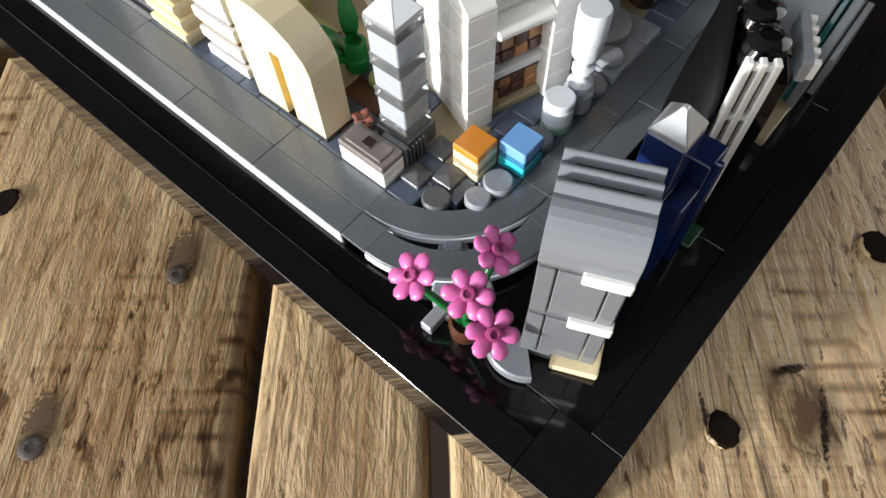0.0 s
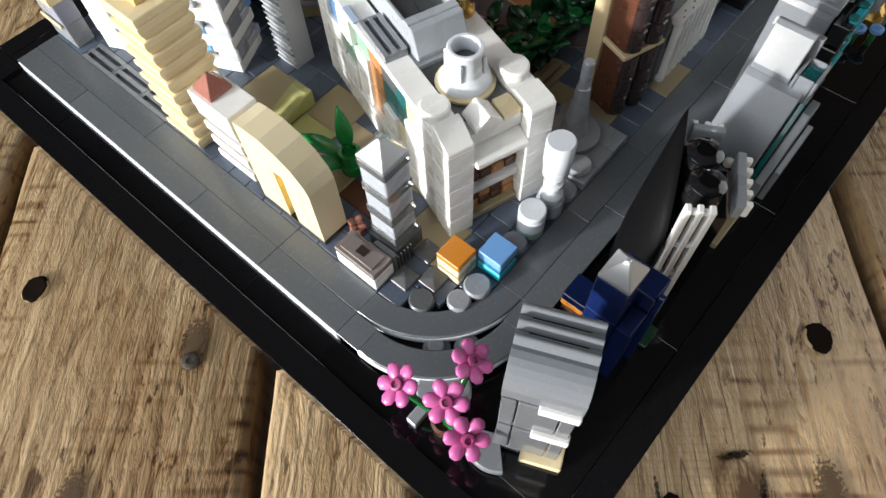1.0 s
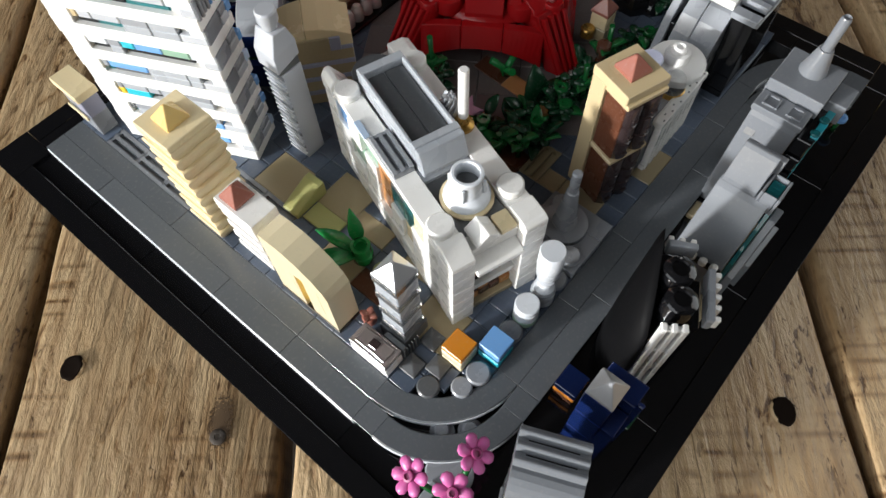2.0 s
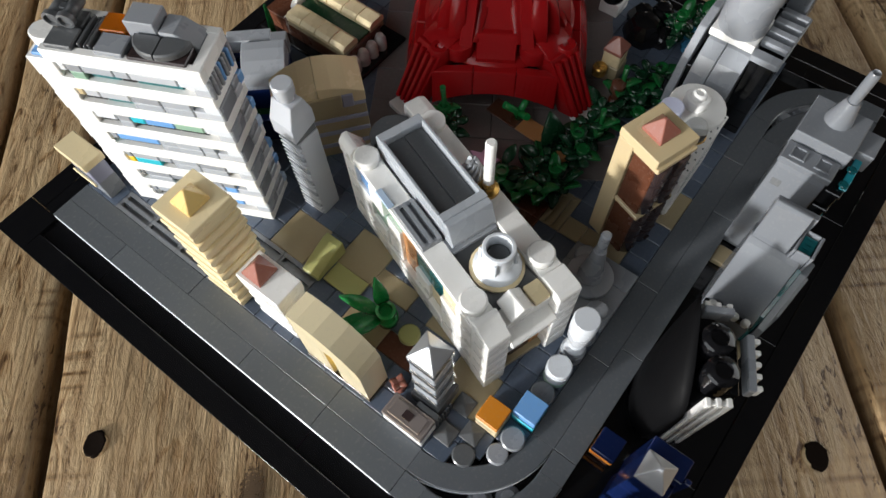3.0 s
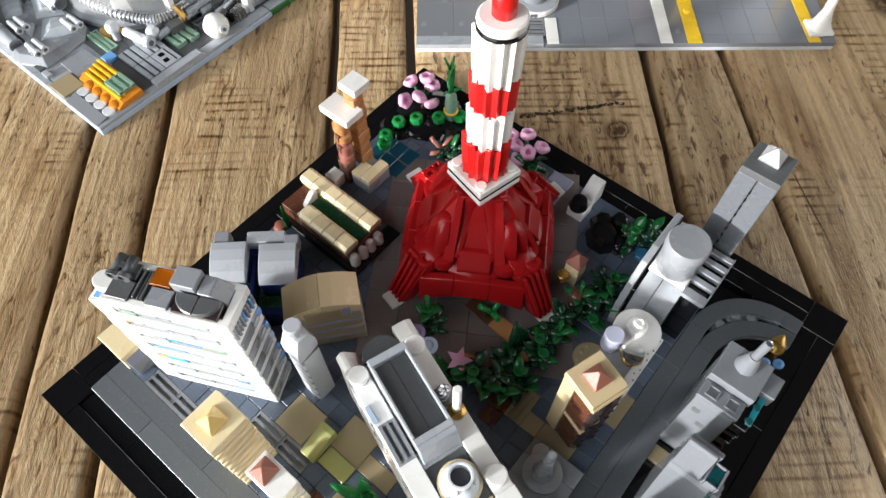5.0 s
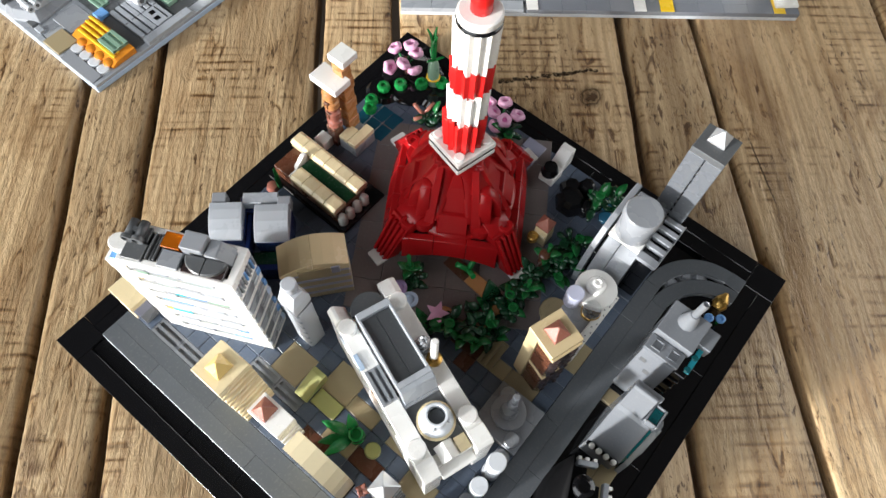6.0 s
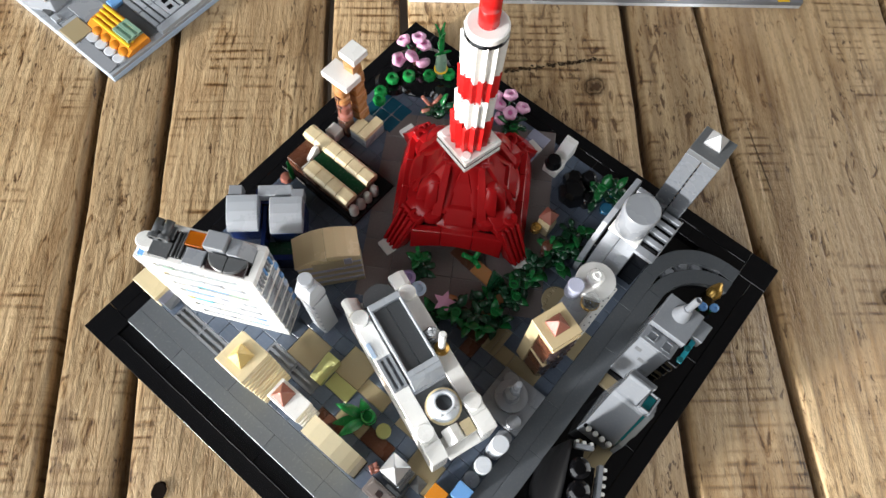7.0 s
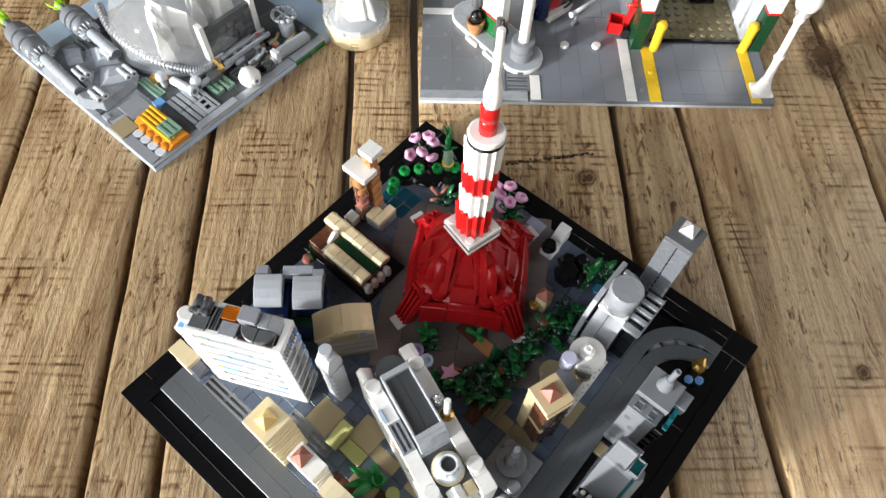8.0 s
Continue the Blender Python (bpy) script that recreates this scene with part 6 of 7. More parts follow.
block(obr, "plate", 0, 1.8, 0, 1.0, 1.8, 0.08, RBROWN)

# three-leaved plant beside the store
pl = thing("leafy_pot", "green round pot with long green leaves", "model plant", 7.25, 14.35, 0.4)
turned(pl, "pot", 0, 0, 0, [(0.42, 0), (0.46, 0.1), (0.46, 0.5), (0.42, 0.54), (0.42, 1.1), (0.36, 1.15), (0.28, 1.15), (0.25, 0.95), (0, 0.9)], LEAFG)
POT_LEAF = leaf_mesh("leaf", LEAFG, 1.8, 0.6, 0.2)
for a, e, h in ((60, -78, 1.0), (110, -25, 0.5), (165, -20, 0.6), (140, -12, 0.3)):
    put("leaf", POT_LEAF, pl, 0.35 * math.cos(radians(a)), 0.35 * math.sin(radians(a)), h, a, ry=e)
ol = thing("olive_tiles", "olive green slope and tiles on the paving", "model lawn", 0, 0, 0.4)
prism(ol, "slope", 6.8, 17.85, 0, [(0, 0), (1.8, 0), (1.8, 0.85), (1.5, 0.85), (0, 0.25)], 0.95, OLIVE)
block(ol, "tile", 7.0, 16.0, 0, 1.0, 1.8, 0.12, OLIVE)
disc(ol, "round_tile", 7.25, 13.2, 0, 0.46, 0.25, OLIVE)
rdp = thing("red_brown_shrub", "small reddish brown leaf piece beside low block", "model plant", 5.35, 12.2, 0.4)
for k in range(4):
    put("leaf", leaf_mesh("leaf", CORAL, 0.4, 0.25) if k == 0 else rdp.children[0].data, rdp, 0, 0, 0.45, 90 * k + 20, ry=-20)
disc(rdp, "root_plate", 0, 0, 0, 0.3, 0.45, CORAL, seg=12)

# ---- back garden: pond, blossoms, bamboo ----
pond = thing("pond", "transparent blue tiles of a small pond", "model pond", 0, 0, 0.0)
for i in range(2):
    for j in range(3):
        block(pond, "tile", 22.9 + 1.25 * i, 26.6 + 0.95 * j, 0.12, 1.24, 0.94, 0.32, TPOND)
hill = thing("black_hill", "low black rounded planting bed", "model terrain", 0, 0, 0)
for x, y, r, h in ((28.4, 28.4, 2.3, 0.9), (28.8, 26.2, 1.7, 0.8), (26.4, 29.4, 1.3, 0.7)):
    turned(hill, "mound", x, y, 0.0, [(r, 0), (r, h * 0.6), (r * 0.8, h), (0, h)], BLACK, seg=20)
for k, (x, y, z) in enumerate(((24.3, 28.8, 0.6), (24.9, 29.2, 0.6), (26.2, 29.2, 0.8), (27.1, 28.4, 0.9), (28.1, 27.3, 0.9), (29.1, 26.3, 0.9), (29.6, 25.2, 0.8))):
    g = thing("round_bush", "small round green bush with open ring top", "model plant", x, y, z, group="round bushes along the bed")
    turned(g, "crown", 0, 0, 0, [(0.3, 0), (0.46, 0.12), (0.5, 0.36), (0.42, 0.55), (0.3, 0.6), (0.2, 0.58), (0.15, 0.4), (0, 0.38)], LEAFG, seg=8, rot=20 * k)


def bloom_mesh(mat):
    """A small moulded bloom: five bulging lobes round an open ring."""
    bm = bmesh.new()
    seg, rings = 20, []
    for r, z in ((0.18, 0), (0.4, 0.1), (0.52, 0.3), (0.49, 0.46), (0.36, 0.56), (0.25, 0.57), (0.19, 0.42), (0.1, 0.4)):
        k0 = 0.08 if r > 0.3 else 0.0
        rings.append([bm.verts.new((r * (1 + k0 * math.cos(5 * a)) * math.cos(a), r * (1 + k0 * math.cos(5 * a)) * math.sin(a), z)) for a in (2 * math.pi * k / seg for k in range(seg))])
    for p, q in zip(rings, rings[1:]):
        for k in range(seg):
            n = (k + 1) % seg
            bm.faces.new((p[k], p[n], q[n], q[k])).smooth = True
    bm.faces.new(rings[0][::-1])
    bm.faces.new(rings[-1])
    return link_mesh("blossom", scaled(bm), mat)


BLOOM = bloom_mesh(LPINK)


def blossom_tree(x, y, z, offsets, label):
    b = thing("blossom_tree", label, "model tree", x, y, z, group="blossom trees")
    tube(b, "trunk", [(0, 0, -0.6), (0.1, 0.0, 0.4), (0, 0.1, 1.2)], 0.16, RBROWN)
    for k, (dx, dy, dz) in enumerate(offsets):
        tube(b, "twig", [(0, 0.05, 0.6), (dx * 0.6, dy * 0.6, dz * 0.7), (dx, dy, dz)], 0.08, GREEN)
        bl = put("blossom", BLOOM, b, dx, dy, dz - 0.2, 37 * k, rx=-28 * dy, ry=28 * dx - 14)
        disc(bl, "centre", 0, 0, 0.38, 0.17, 0.06, PINK, seg=10)


blossom_tree(28.3, 28.9, 1.2, [(0.2, 0.97, 1.3), (0.8, 0.2, 1.6), (0.7, -0.3, 1.3), (-1.2, 0.7, 1.1), (-0.7, -0.15, 1.3), (-0.4, -1.3, 1.1)], "blossom tree of light pink round flowers")
blossom_tree(29.2, 21.0, 0.5, [(0.8, 0.4, 1.5), (-0.2, -0.25, 1.3), (0.55, -0.75, 1.3), (0.4, 1.4, 1.3), (-1.1, 0.1, 1.1), (-0.2, 0.8, 1.2)], "blossom tree of light pink round flowers beside green leaves")
bush(28.7, 20.3, 0.35, 7, 0.6, 91, (GREEN, DGREEN), "low bush of green leaves under the blossoms")
bmb = thing("bamboo", "pale green bamboo stalk with upright green leaves", "model plant", 28.9, 26.9, 0.7)
turned(bmb, "stalk", 0, 0, 0, [(0.4, 0), (0.4, 0.8), (0.46, 0.86), (0.4, 0.92), (0.42, 1.4), (0.36, 2.2), (0.26, 2.5), (0.2, 2.6)], SAND, seg=16)
disc(bmb, "yellow_ring", 0, 0, 0.8, 0.5, 0.12, YELLOW)
BLADE = leaf_mesh("leaf", LEAFG, 3.0, 0.34, 0.1)
SPUR = leaf_mesh("leaf", LEAFG, 0.9, 0.2, 0.1)
for k in range(3):
    put("leaf", BLADE, bmb, 0.12 * math.cos(2.1 * k), 0.12 * math.sin(2.1 * k), 2.4, 120 * k, ry=-87 + 3 * k)
for k in range(3):
    put("leaf", SPUR, bmb, 0, 0, 2.4, 60 + 120 * k, ry=-40)
brn = thing("brown_branch", "bare reddish brown branch on a green tuft", "model plant", 26.2, 25.6, 0.45)
for pts in ([(0, 0, 0), (0, 0, 0.7), (-0.3, 0.5, 1.6)], [(0, 0, 0.6), (0.4, -0.2, 1.0), (0.9, -0.3, 1.3)], [(0, 0, 0.6), (-0.5, -0.2, 0.9), (-0.9, 0.0, 1.0)]):
    tube(brn, "branch", pts, 0.14, CORAL)
bush(26.4, 25.0, 0.45, 5, 0.5, 92)

# rocks and small shrine
slide = thing("white_slope_rock", "white sloped block against a black round piece", "model rock", 28.2, 15.6, 0.4)
prism(slide, "white_slope", 0.6, 0, 0, [(0, 0), (1.4, 0), (1.4, 1.5), (1.0, 1.5), (0, 0.6)], 0.95, WHITE)
block(slide, "white_brick", -0.6, -0.1, 0, 1.2, 1.1, 0.8, WHITE)
turned(slide, "black_cap", -0.2, 0.5, 0.8, [(0.55, 0), (0.6, 0.2), (0.45, 0.7), (0, 0.85)], BLACK, seg=16)
rock = thing("black_rock", "black faceted rock pieces in the garden", "model rock", 27.4, 13.8, 0.3)
for dx, dy, r, h in ((0, 0, 1.1, 1.3), (0.9, 0.6, 0.8, 1.0), (1.5, -0.2, 0.7, 1.2), (0.3, -0.9, 0.8, 0.8)):
    turned(rock, "boulder", dx, dy, 0, [(r, 0), (r * 0.95, h * 0.4), (r * 0.6, h * 0.85), (0, h)], BLACK, seg=7)
shr = building("small_shrine", "small tan shrine with a brick-red pyramid roof", 23.6, 13.3)
block(shr, "wall", 0, 0, 0, 1, 1, 1.0, DTAN)
block(shr, "upper_wall", 0.05, 0.05, 1.0, 0.9, 0.9, 0.8, TAN)
disc(shr, "gold_knob", -0.25, 0.8, 0.6, 0.35, 0.5, TGOLD)
pyramid(shr, "roof", 0, 0, 1.8, 1, 1, 0.75, CORAL, "brick-red pyramid roof")
dk = thing("brown_lantern", "dark reddish brown lantern post", "model lantern", 22.6, 12.7, 0.43)
turned(dk, "post", 0, 0, 0, [(0.3, 0), (0.3, 0.3), (0.18, 0.4), (0.18, 0.9), (0.36, 1.0), (0.36, 1.4), (0, 1.7)], RBROWN, seg=12)
wst = thing("brick_edge", "bluish tiles at the garden's edge", "model paving", 27.4, 17.5, 0.42)
for k in range(3):
    block(wst, "tile", 0.98 * k - 0.4, 0, 0, 0.95, 1.5, 0.12, LAV)
sg = thing("gold_ornament", "small gold ornament with blue flowers by the road", "model ornament", 26.4, 2.4, 0.0)
turned(sg, "gold_shell", 0.8, 0.2, 0.3, [(0.35, 0), (0.5, 0.3), (0.4, 0.7), (0.15, 1.1), (0, 1.2)], TGOLD, seg=12, ry=60)
for dx, dy in ((-0.3, 0.3), (0.1, -0.3)):
    turned(sg, "blue_flower", dx, dy, 0.6, [(0.12, 0), (0.3, 0.1), (0.29, 0.25), (0.15, 0.28), (0.12, 0.2), (0, 0.2)], MBLUE, seg=10)
    tube(sg, "stem", [(dx, dy, -0.06), (dx, dy, 0.3), (dx, dy, 0.65)], 0.12, GREEN)

# ---- neighbouring models on the table ----
spb = thing("space_station_base", "light grey space base plate crowded with machinery", "toy model", 13.9, 47.1, TABLE - 0.4)
# The sky's tint on the sides is put into this plate's pale blue.
block(spb, "base_plate", -0.25, -0.2, 0.4, 24, 22, 0.42, PALEBLUE)
block(spb, "edge_strip", -0.2, -0.15, 0.82, 16.4, 0.9, 0.28, CGREY)
block(spb, "edge_strip", 16.3, -0.22, 0.42, 3.9, 0.9, 0.5, GREEN)
block(spb, "edge_strip", 16.3, -0.15, 0.93, 4.2, 0.9, 0.2, CGREY)
block(spb, "edge_strip", -0.2, 0.8, 0.82, 0.5, 19, 0.28, CGREY)
# floor: grey tiles by the slab, dark ones below the machinery
for i in range(10):
    for j in range(9):
        x, y = 0.35 + 2 * i, 0.8 + 2 * j
        if not (i < 3 and 4 <= j < 8):
            block(spb, "tile", x, y, 0.7, 2, 2, 0.38, CGREY if x < 4.2 or (y > 9 and x < 6) else DGREY)
# orange ridged slope with a sand green grille, clear discs along its foot
prism(spb, "orange_slope", 1.75, 0.1, 1.08, [(0, 0), (2.2, 0), (2.2, 0.55), (0.5, 0.45), (0, 0.2)], 5.0, ORANGE)
for k in range(4):
    block(spb, "orange_ridge", 2.25 + 0.44 * k, 0.5 + 0.12 * k, 1.52 + 0.03 * k, 0.24, 4.3, 0.16, YELLOW)
    turned(spb, "orange_knuckle", 1.86, 0.75 + 1.03 * k, 1.1, [(0.42, 0), (0.42, 0.3), (0.3, 0.4), (0, 0.44)], ORANGE, seg=14)
    turned(spb, "clear_disc", 1.2, 0.64 + 1.03 * k, 1.1, [(0.48, 0), (0.48, 0.16), (0.4, 0.2)], PGREY, seg=20)
grille(spb, "green_grille", 2.5, 0.7, 1.66, 1.4, 1.9, 0.24, SAND, slots=2, along="y")
prism(spb, "corner_slope", -0.2, 0.15, 1.08, [(0, 0), (0.95, 0), (0.95, 0.22), (0, 0.06)], 3.9, SGREY)
block(spb, "tan_tile", -0.1, 4.3, 1.08, 1.8, 2.0, 0.16, DTAN)
block(spb, "blue_tile", 4.1, 4.7, 1.08, 0.95, 0.95, 0.3, MBLUE)
block(spb, "dark_tile", 4.0, 0.4, 1.08, 0.95, 4.1, 0.1, DGREY)
block(spb, "grey_tile", 1.8, 5.3, 1.08, 2.2, 2.4, 0.12, LGREY)
# sloped grey panel with slots and two square holes
prism(spb, "panel_slope", 4.95, -0.1, 1.08, [(0, 0), (4.7, 0), (4.4, 0.34), (0.1, 0.34)], 0.75, CGREY)
for x, y in ((4.98, 0.68), (4.98, 2.68), (6.56, 2.68)):
    bed = block(spb, "slotted_panel", x, y, 1.08, 1.52, 1.94, 0.24, DGREY, bev=0.01)
    for k in range(3):
        block(bed, "panel_bar", 0.02 + 0.56 * k, 0.0, 0.2, 0.38, 1.94, 0.2, CGREY, bev=0.02)
block(spb, "holed_panel", 6.56, 0.68, 1.08, 1.5, 1.95, 0.4, CGREY)
for k in range(2):
    block(spb, "square_hole", 6.85 + 0.1 * k, 1.1 + 0.75 * k, 1.46, 0.46, 0.46, 0.03, BLACK, bev=0.005)
block(spb, "panel_slot", 7.62, 0.8, 1.46, 0.12, 1.7, 0.03, BLACK, bev=0.005)
grille(spb, "green_plate", 4.85, 5.75, 1.08, 0.95, 2.9, 0.2, SAND, slots=2, along="y")
for x, y, w, d in ((8.6, 1.9, 0.9, 2.0), (9.7, 1.7, 0.9, 2.0)):
    grille(spb, "green_plate", x, y, 1.08, w, d, 0.34, SAND, slots=1, along="y")
turned(spb, "gold_disc", 6.6, 7.6, 1.08, [(0.95, 0), (0.95, 0.3), (0.7, 0.36), (0.3, 0.2), (0, 0.2)], TGOLD)
grille(spb, "dark_grille", 11.0, 1.9, 1.08, 1.9, 1.2, 0.4, DGREY, slots=2)
# broad cylinder and ball joint in front of the dome
tube(spb, "white_cylinder", [(6.9, 5.9, 1.8), (7.1, 4.7, 1.8), (7.3, 3.6, 1.8)], 0.4, PGREY, sides=16)
tube(spb, "cylinder_collar", [(7.26, 3.8, 1.8), (7.34, 3.3, 1.8)], 0.47, PGREY, sides=16)
tube(spb, "cylinder_bore", [(7.33, 3.36, 1.8), (7.35, 3.27, 1.8)], 0.24, DGREY, sides=12)
block(spb, "cylinder_foot", 6.8, 4.0, 1.08, 0.8, 1.4, 0.45, LGREY)
turned(spb, "ball_joint", 8.1, 4.0, 1.08, [(0.3, 0), (0.3, 0.5), (0.5, 0.75), (0.52, 1.05), (0.3, 1.4), (0, 1.45)], PGREY, seg=16)
turned(spb, "ball_joint", 6.3, 6.6, 1.08, [(0.3, 0), (0.3, 0.7), (0.5, 0.95), (0.52, 1.25), (0.3, 1.6), (0, 1.65)], PGREY, seg=16)
block(spb, "cylinder_block", 8.3, 4.3, 1.08, 1.6, 1.1, 1.0, LGREY)

# eight-sided landing slab with raised facets and twin clips
SLAB = [(-0.15, 9.8), (0.9, 7.9), (4.5, 8.3), (5.5, 9.3), (5.9, 13.5), (4.7, 17.0), (2.6, 17.9), (-0.1, 16.6)]
SMID = (2.9, 12.9)


def slab_ring(f, z):
    return [(SMID[0] + f * (x - SMID[0]), SMID[1] + f * (y - SMID[1]), z) for x, y in SLAB]


loft(spb, "octagon_slab", [slab_ring(0.97, 0.72), slab_ring(1.0, 0.9), slab_ring(1.0, 1.3), slab_ring(0.86, 1.75)], LGREY)
for pts, top in ((((2.1, 10.2), (4.6, 8.8), (5.4, 10.4), (3.5, 12.2)), 0.5), (((3.3, 12.6), (5.1, 11.3), (5.5, 13.6), (4.3, 15.0)), 0.55),
                 (((1.6, 10.7), (2.9, 12.2), (2.2, 14.2), (1.2, 13.0)), 0.28), (((0.7, 9.9), (1.5, 8.6), (3.6, 8.7), (2.0, 9.9)), 0.3),
                 (((1.7, 14.6), (2.9, 13.9), (3.9, 15.6), (2.6, 16.9)), 0.36)):
    mx, my = sum(p[0] for p in pts) / 4, sum(p[1] for p in pts) / 4
    loft(spb, "slab_facet", [[(x, y, 1.5) for x, y in pts], [(x, y, 1.78) for x, y in pts],
                             [(x + 0.45 * (mx - x) + 0.25, y + 0.45 * (my - y) - 0.2, 1.78 + top) for x, y in pts]], CGREY)
for k in range(3):
    block(spb, "slab_rib", 3.7 + 0.45 * k, 15.1 - 0.1 * k, 1.7, 0.22, 1.7, 0.2, DGREY)
block(spb, "clip_bar", 1.25, 10.2, 1.7, 0.5, 2.0, 0.35, SGREY)
for x, y in ((4.4, 9.3), (1.1, 9.0), (1.6, 12.3), (4.8, 12.5)):
    block(spb, "clip_foot", x - 0.3, y + 0.1, 1.7, 1.0, 0.6, 0.5, LGREY)
    for dx in (-0.08, 0.5):
        tube(spb, "pipe_end", [(x + dx, y - 0.55, 2.3), (x + dx, y + 0.3, 2.32), (x + dx, y + 0.85, 2.34)], 0.22, PGREY)
        tube(spb, "pipe_flange", [(x + dx, y - 0.7, 2.3), (x + dx, y - 0.5, 2.3)], 0.29, PGREY, sides=12)
        tube(spb, "pipe_bore", [(x + dx, y - 0.72, 2.3), (x + dx, y - 0.6, 2.3)], 0.15, DGREY)
for k in range(4):
    block(spb, "edge_clip", 0.25, 7.0 + 1.0 * k, 1.08, 0.5, 0.8, 0.25, DGREY if k % 2 else CGREY)

# machinery between the dome and the front edge
for k in range(5):
    turned(spb, "black_nozzle", 12.6 + 0.42 * k, 1.25 + 0.12 * (k % 2), 1.08, [(0.2, 0), (0.2, 0.7), (0.12, 0.72), (0, 0.5)], BLACK, seg=10)
block(spb, "clear_brick", 13.6, 0.5, 1.08, 0.9, 0.9, 0.9, TCLEAR)
block(spb, "clear_brick", 14.6, 0.9, 1.08, 0.7, 0.7, 0.5, PGREY)
detail = random.Random(31)
for k in range(40):
    x, y = detail.uniform(11.4, 19.5), detail.uniform(1.5, 4.6)
    if abs(x - 18.5) > 0.9 or y < 2.0:
        m = detail.choice((DGREY, LGREY, CGREY, MGREY, BLACK, DTAN, PGREY))
        if k % 4 == 0:
            turned(spb, "round_fitting", x, y, 1.08, [(0.4, 0), (0.4, 0.3), (0.26, 0.34), (0.26, 0.55), (0.15, 0.55), (0.15, 0.4), (0, 0.4)], m, seg=14)
        elif k % 4 == 1:
            grille(spb, "grille_fitting", x, y, 1.08, 1.4, 0.7, 0.36, m, slots=1, rot=detail.choice((0, 90)))
        elif k % 4 == 2:
            tube(spb, "bar_fitting", [(x, y, 1.5), (x + 0.9, y + 0.05, 1.55), (x + 1.5, y + 0.4, 1.6)], 0.16, m)
        else:
            block(spb, "box_fitting", x, y, 1.08, detail.uniform(0.4, 1.0), 0.6, detail.uniform(0.2, 0.6), m)
block(spb, "red_light", 15.8, 1.95, 1.45, 0.35, 0.35, 0.3, RED)


def engine(x0, y0, z0, x1, y1, z1):
    """A grey thruster along a line, with a neon tip."""
    a, b = Vector((x0, y0, z0)), Vector((x1, y1, z1))
    d = b - a
    q = d.to_track_quat("Z", "Y").to_euler()
    ln = d.length
    prof = [(0.45, 0), (0.45, ln * 0.47), (0.5, ln * 0.5), (1.0, ln * 0.53), (1.12, ln * 0.56), (1.16, ln * 0.58), (1.16, ln * 0.62), (1.04, ln * 0.63), (1.04, ln * 0.645), (1.18, ln * 0.655),
            (1.2, ln * 0.72), (1.06, ln * 0.73), (1.06, ln * 0.745), (1.2, ln * 0.755), (1.18, ln * 0.83), (1.1, ln * 0.86), (0.8, ln * 0.9), (0.4, ln * 0.91), (0.36, ln)]
    o = put("thruster", link_mesh("thruster", lathe_bm([(round(r, 3), round(z, 3)) for r, z in prof], 24), SGREY), spb)
    way = Matrix.Translation(a * U) @ q.to_matrix().to_4x4()
    o.matrix_local = way
    pipe = put("thruster_pipe", link_mesh("thruster_pipe", lathe_bm([(0.52, 0), (0.52, round(ln * 0.46, 3)), (0.46, round(ln * 0.47, 3))], 20), CGREY), spb)
    pipe.matrix_local = way
    for k in range(14):
        g = put("thruster_fin", MESHES.setdefault("thruster_fin", link_mesh("thruster_fin", block_bm(0.5, 0.13, 0.55), PGREY)), spb)
        g.matrix_local = way @ pose(0, 0, 0, 0, 0, 360 / 14 * k) @ pose(0.5 * U, -0.06 * U, ln * 0.47 * U)
    for k in range(4):
        g = put("thruster_prong", MESHES.setdefault("thruster_prong", link_mesh("thruster_prong", block_bm(0.2, 0.3, 1.0), DGREY)), spb)
        g.matrix_local = way @ pose(0, 0, 0, 0, 0, 90 * k) @ pose(0.4 * U, -0.15 * U, ln * 0.88 * U)
    t = put("thruster_tip", link_mesh("thruster_tip", lathe_bm([(0.3, 0), (0.5, 0.3), (0.55, 0.6), (0.2, 0.7), (0.16, 1.2), (0, 1.3)], 12), NEON), spb, label="neon green thruster tip")
    t.matrix_local = Matrix.Translation(b * U) @ q.to_matrix().to_4x4()
    for k in range(3):
        g = put("tip_claw", MESHES.setdefault("tip_claw", link_mesh("tip_claw", block_bm(0.16, 0.24, 1.3), NEON)), spb)
        g.matrix_local = Matrix.Translation(b * U) @ q.to_matrix().to_4x4() @ pose(0, 0, 0, 0, 0, 120 * k) @ pose(0.42 * U, -0.12 * U, 0.3 * U, 0, 12, 0)


engine(0.55, 11.0, 1.9, 0.85, 22.3, 2.9)
engine(5.25, 11.6, 2.5, 5.3, 19.4, 3.3)
dome = turned(spb, "clear_dome", 12.5, 11.5, 1.1, [(6.6, 0), (6.6, 0.6), (6.4, 2.4), (5.4, 4.6), (3.6, 6.2), (1.6, 7.0), (0, 7.2)], TDOME, seg=36)
for dy in (0, 0.75):
    block(spb, "control_bar", 11.0, 3.3 + dy, 2.0, 5.6, 0.3, 0.4, CGREY)
for k in range(5):
    block(spb, "control_rung", 11.4 + 1.15 * k, 3.3, 1.9, 0.4, 1.05, 0.3, LGREY)
turned(spb, "gold_ring", 10.7, 3.9, 2.1, [(0.5, -0.15), (0.75, -0.1), (0.75, 0.1), (0.5, 0.15)], TGOLD, seg=18, ry=90)
block(spb, "control_light", 15.2, 3.55, 2.62, 0.4, 0.3, 0.12, RED)
block(spb, "dark_window", 10.9, 5.2, 1.4, 5.6, 0.4, 3.6, DGREY)
for i in range(4):
    for j in range(5):
        block(spb, "window_brick", 11.15 + 1.03 * j + 0.25 * (i % 2), 5.12, 1.6 + 0.75 * i, 0.85, 0.1, 0.55, MGREY if (i + j) % 3 else DGREY)
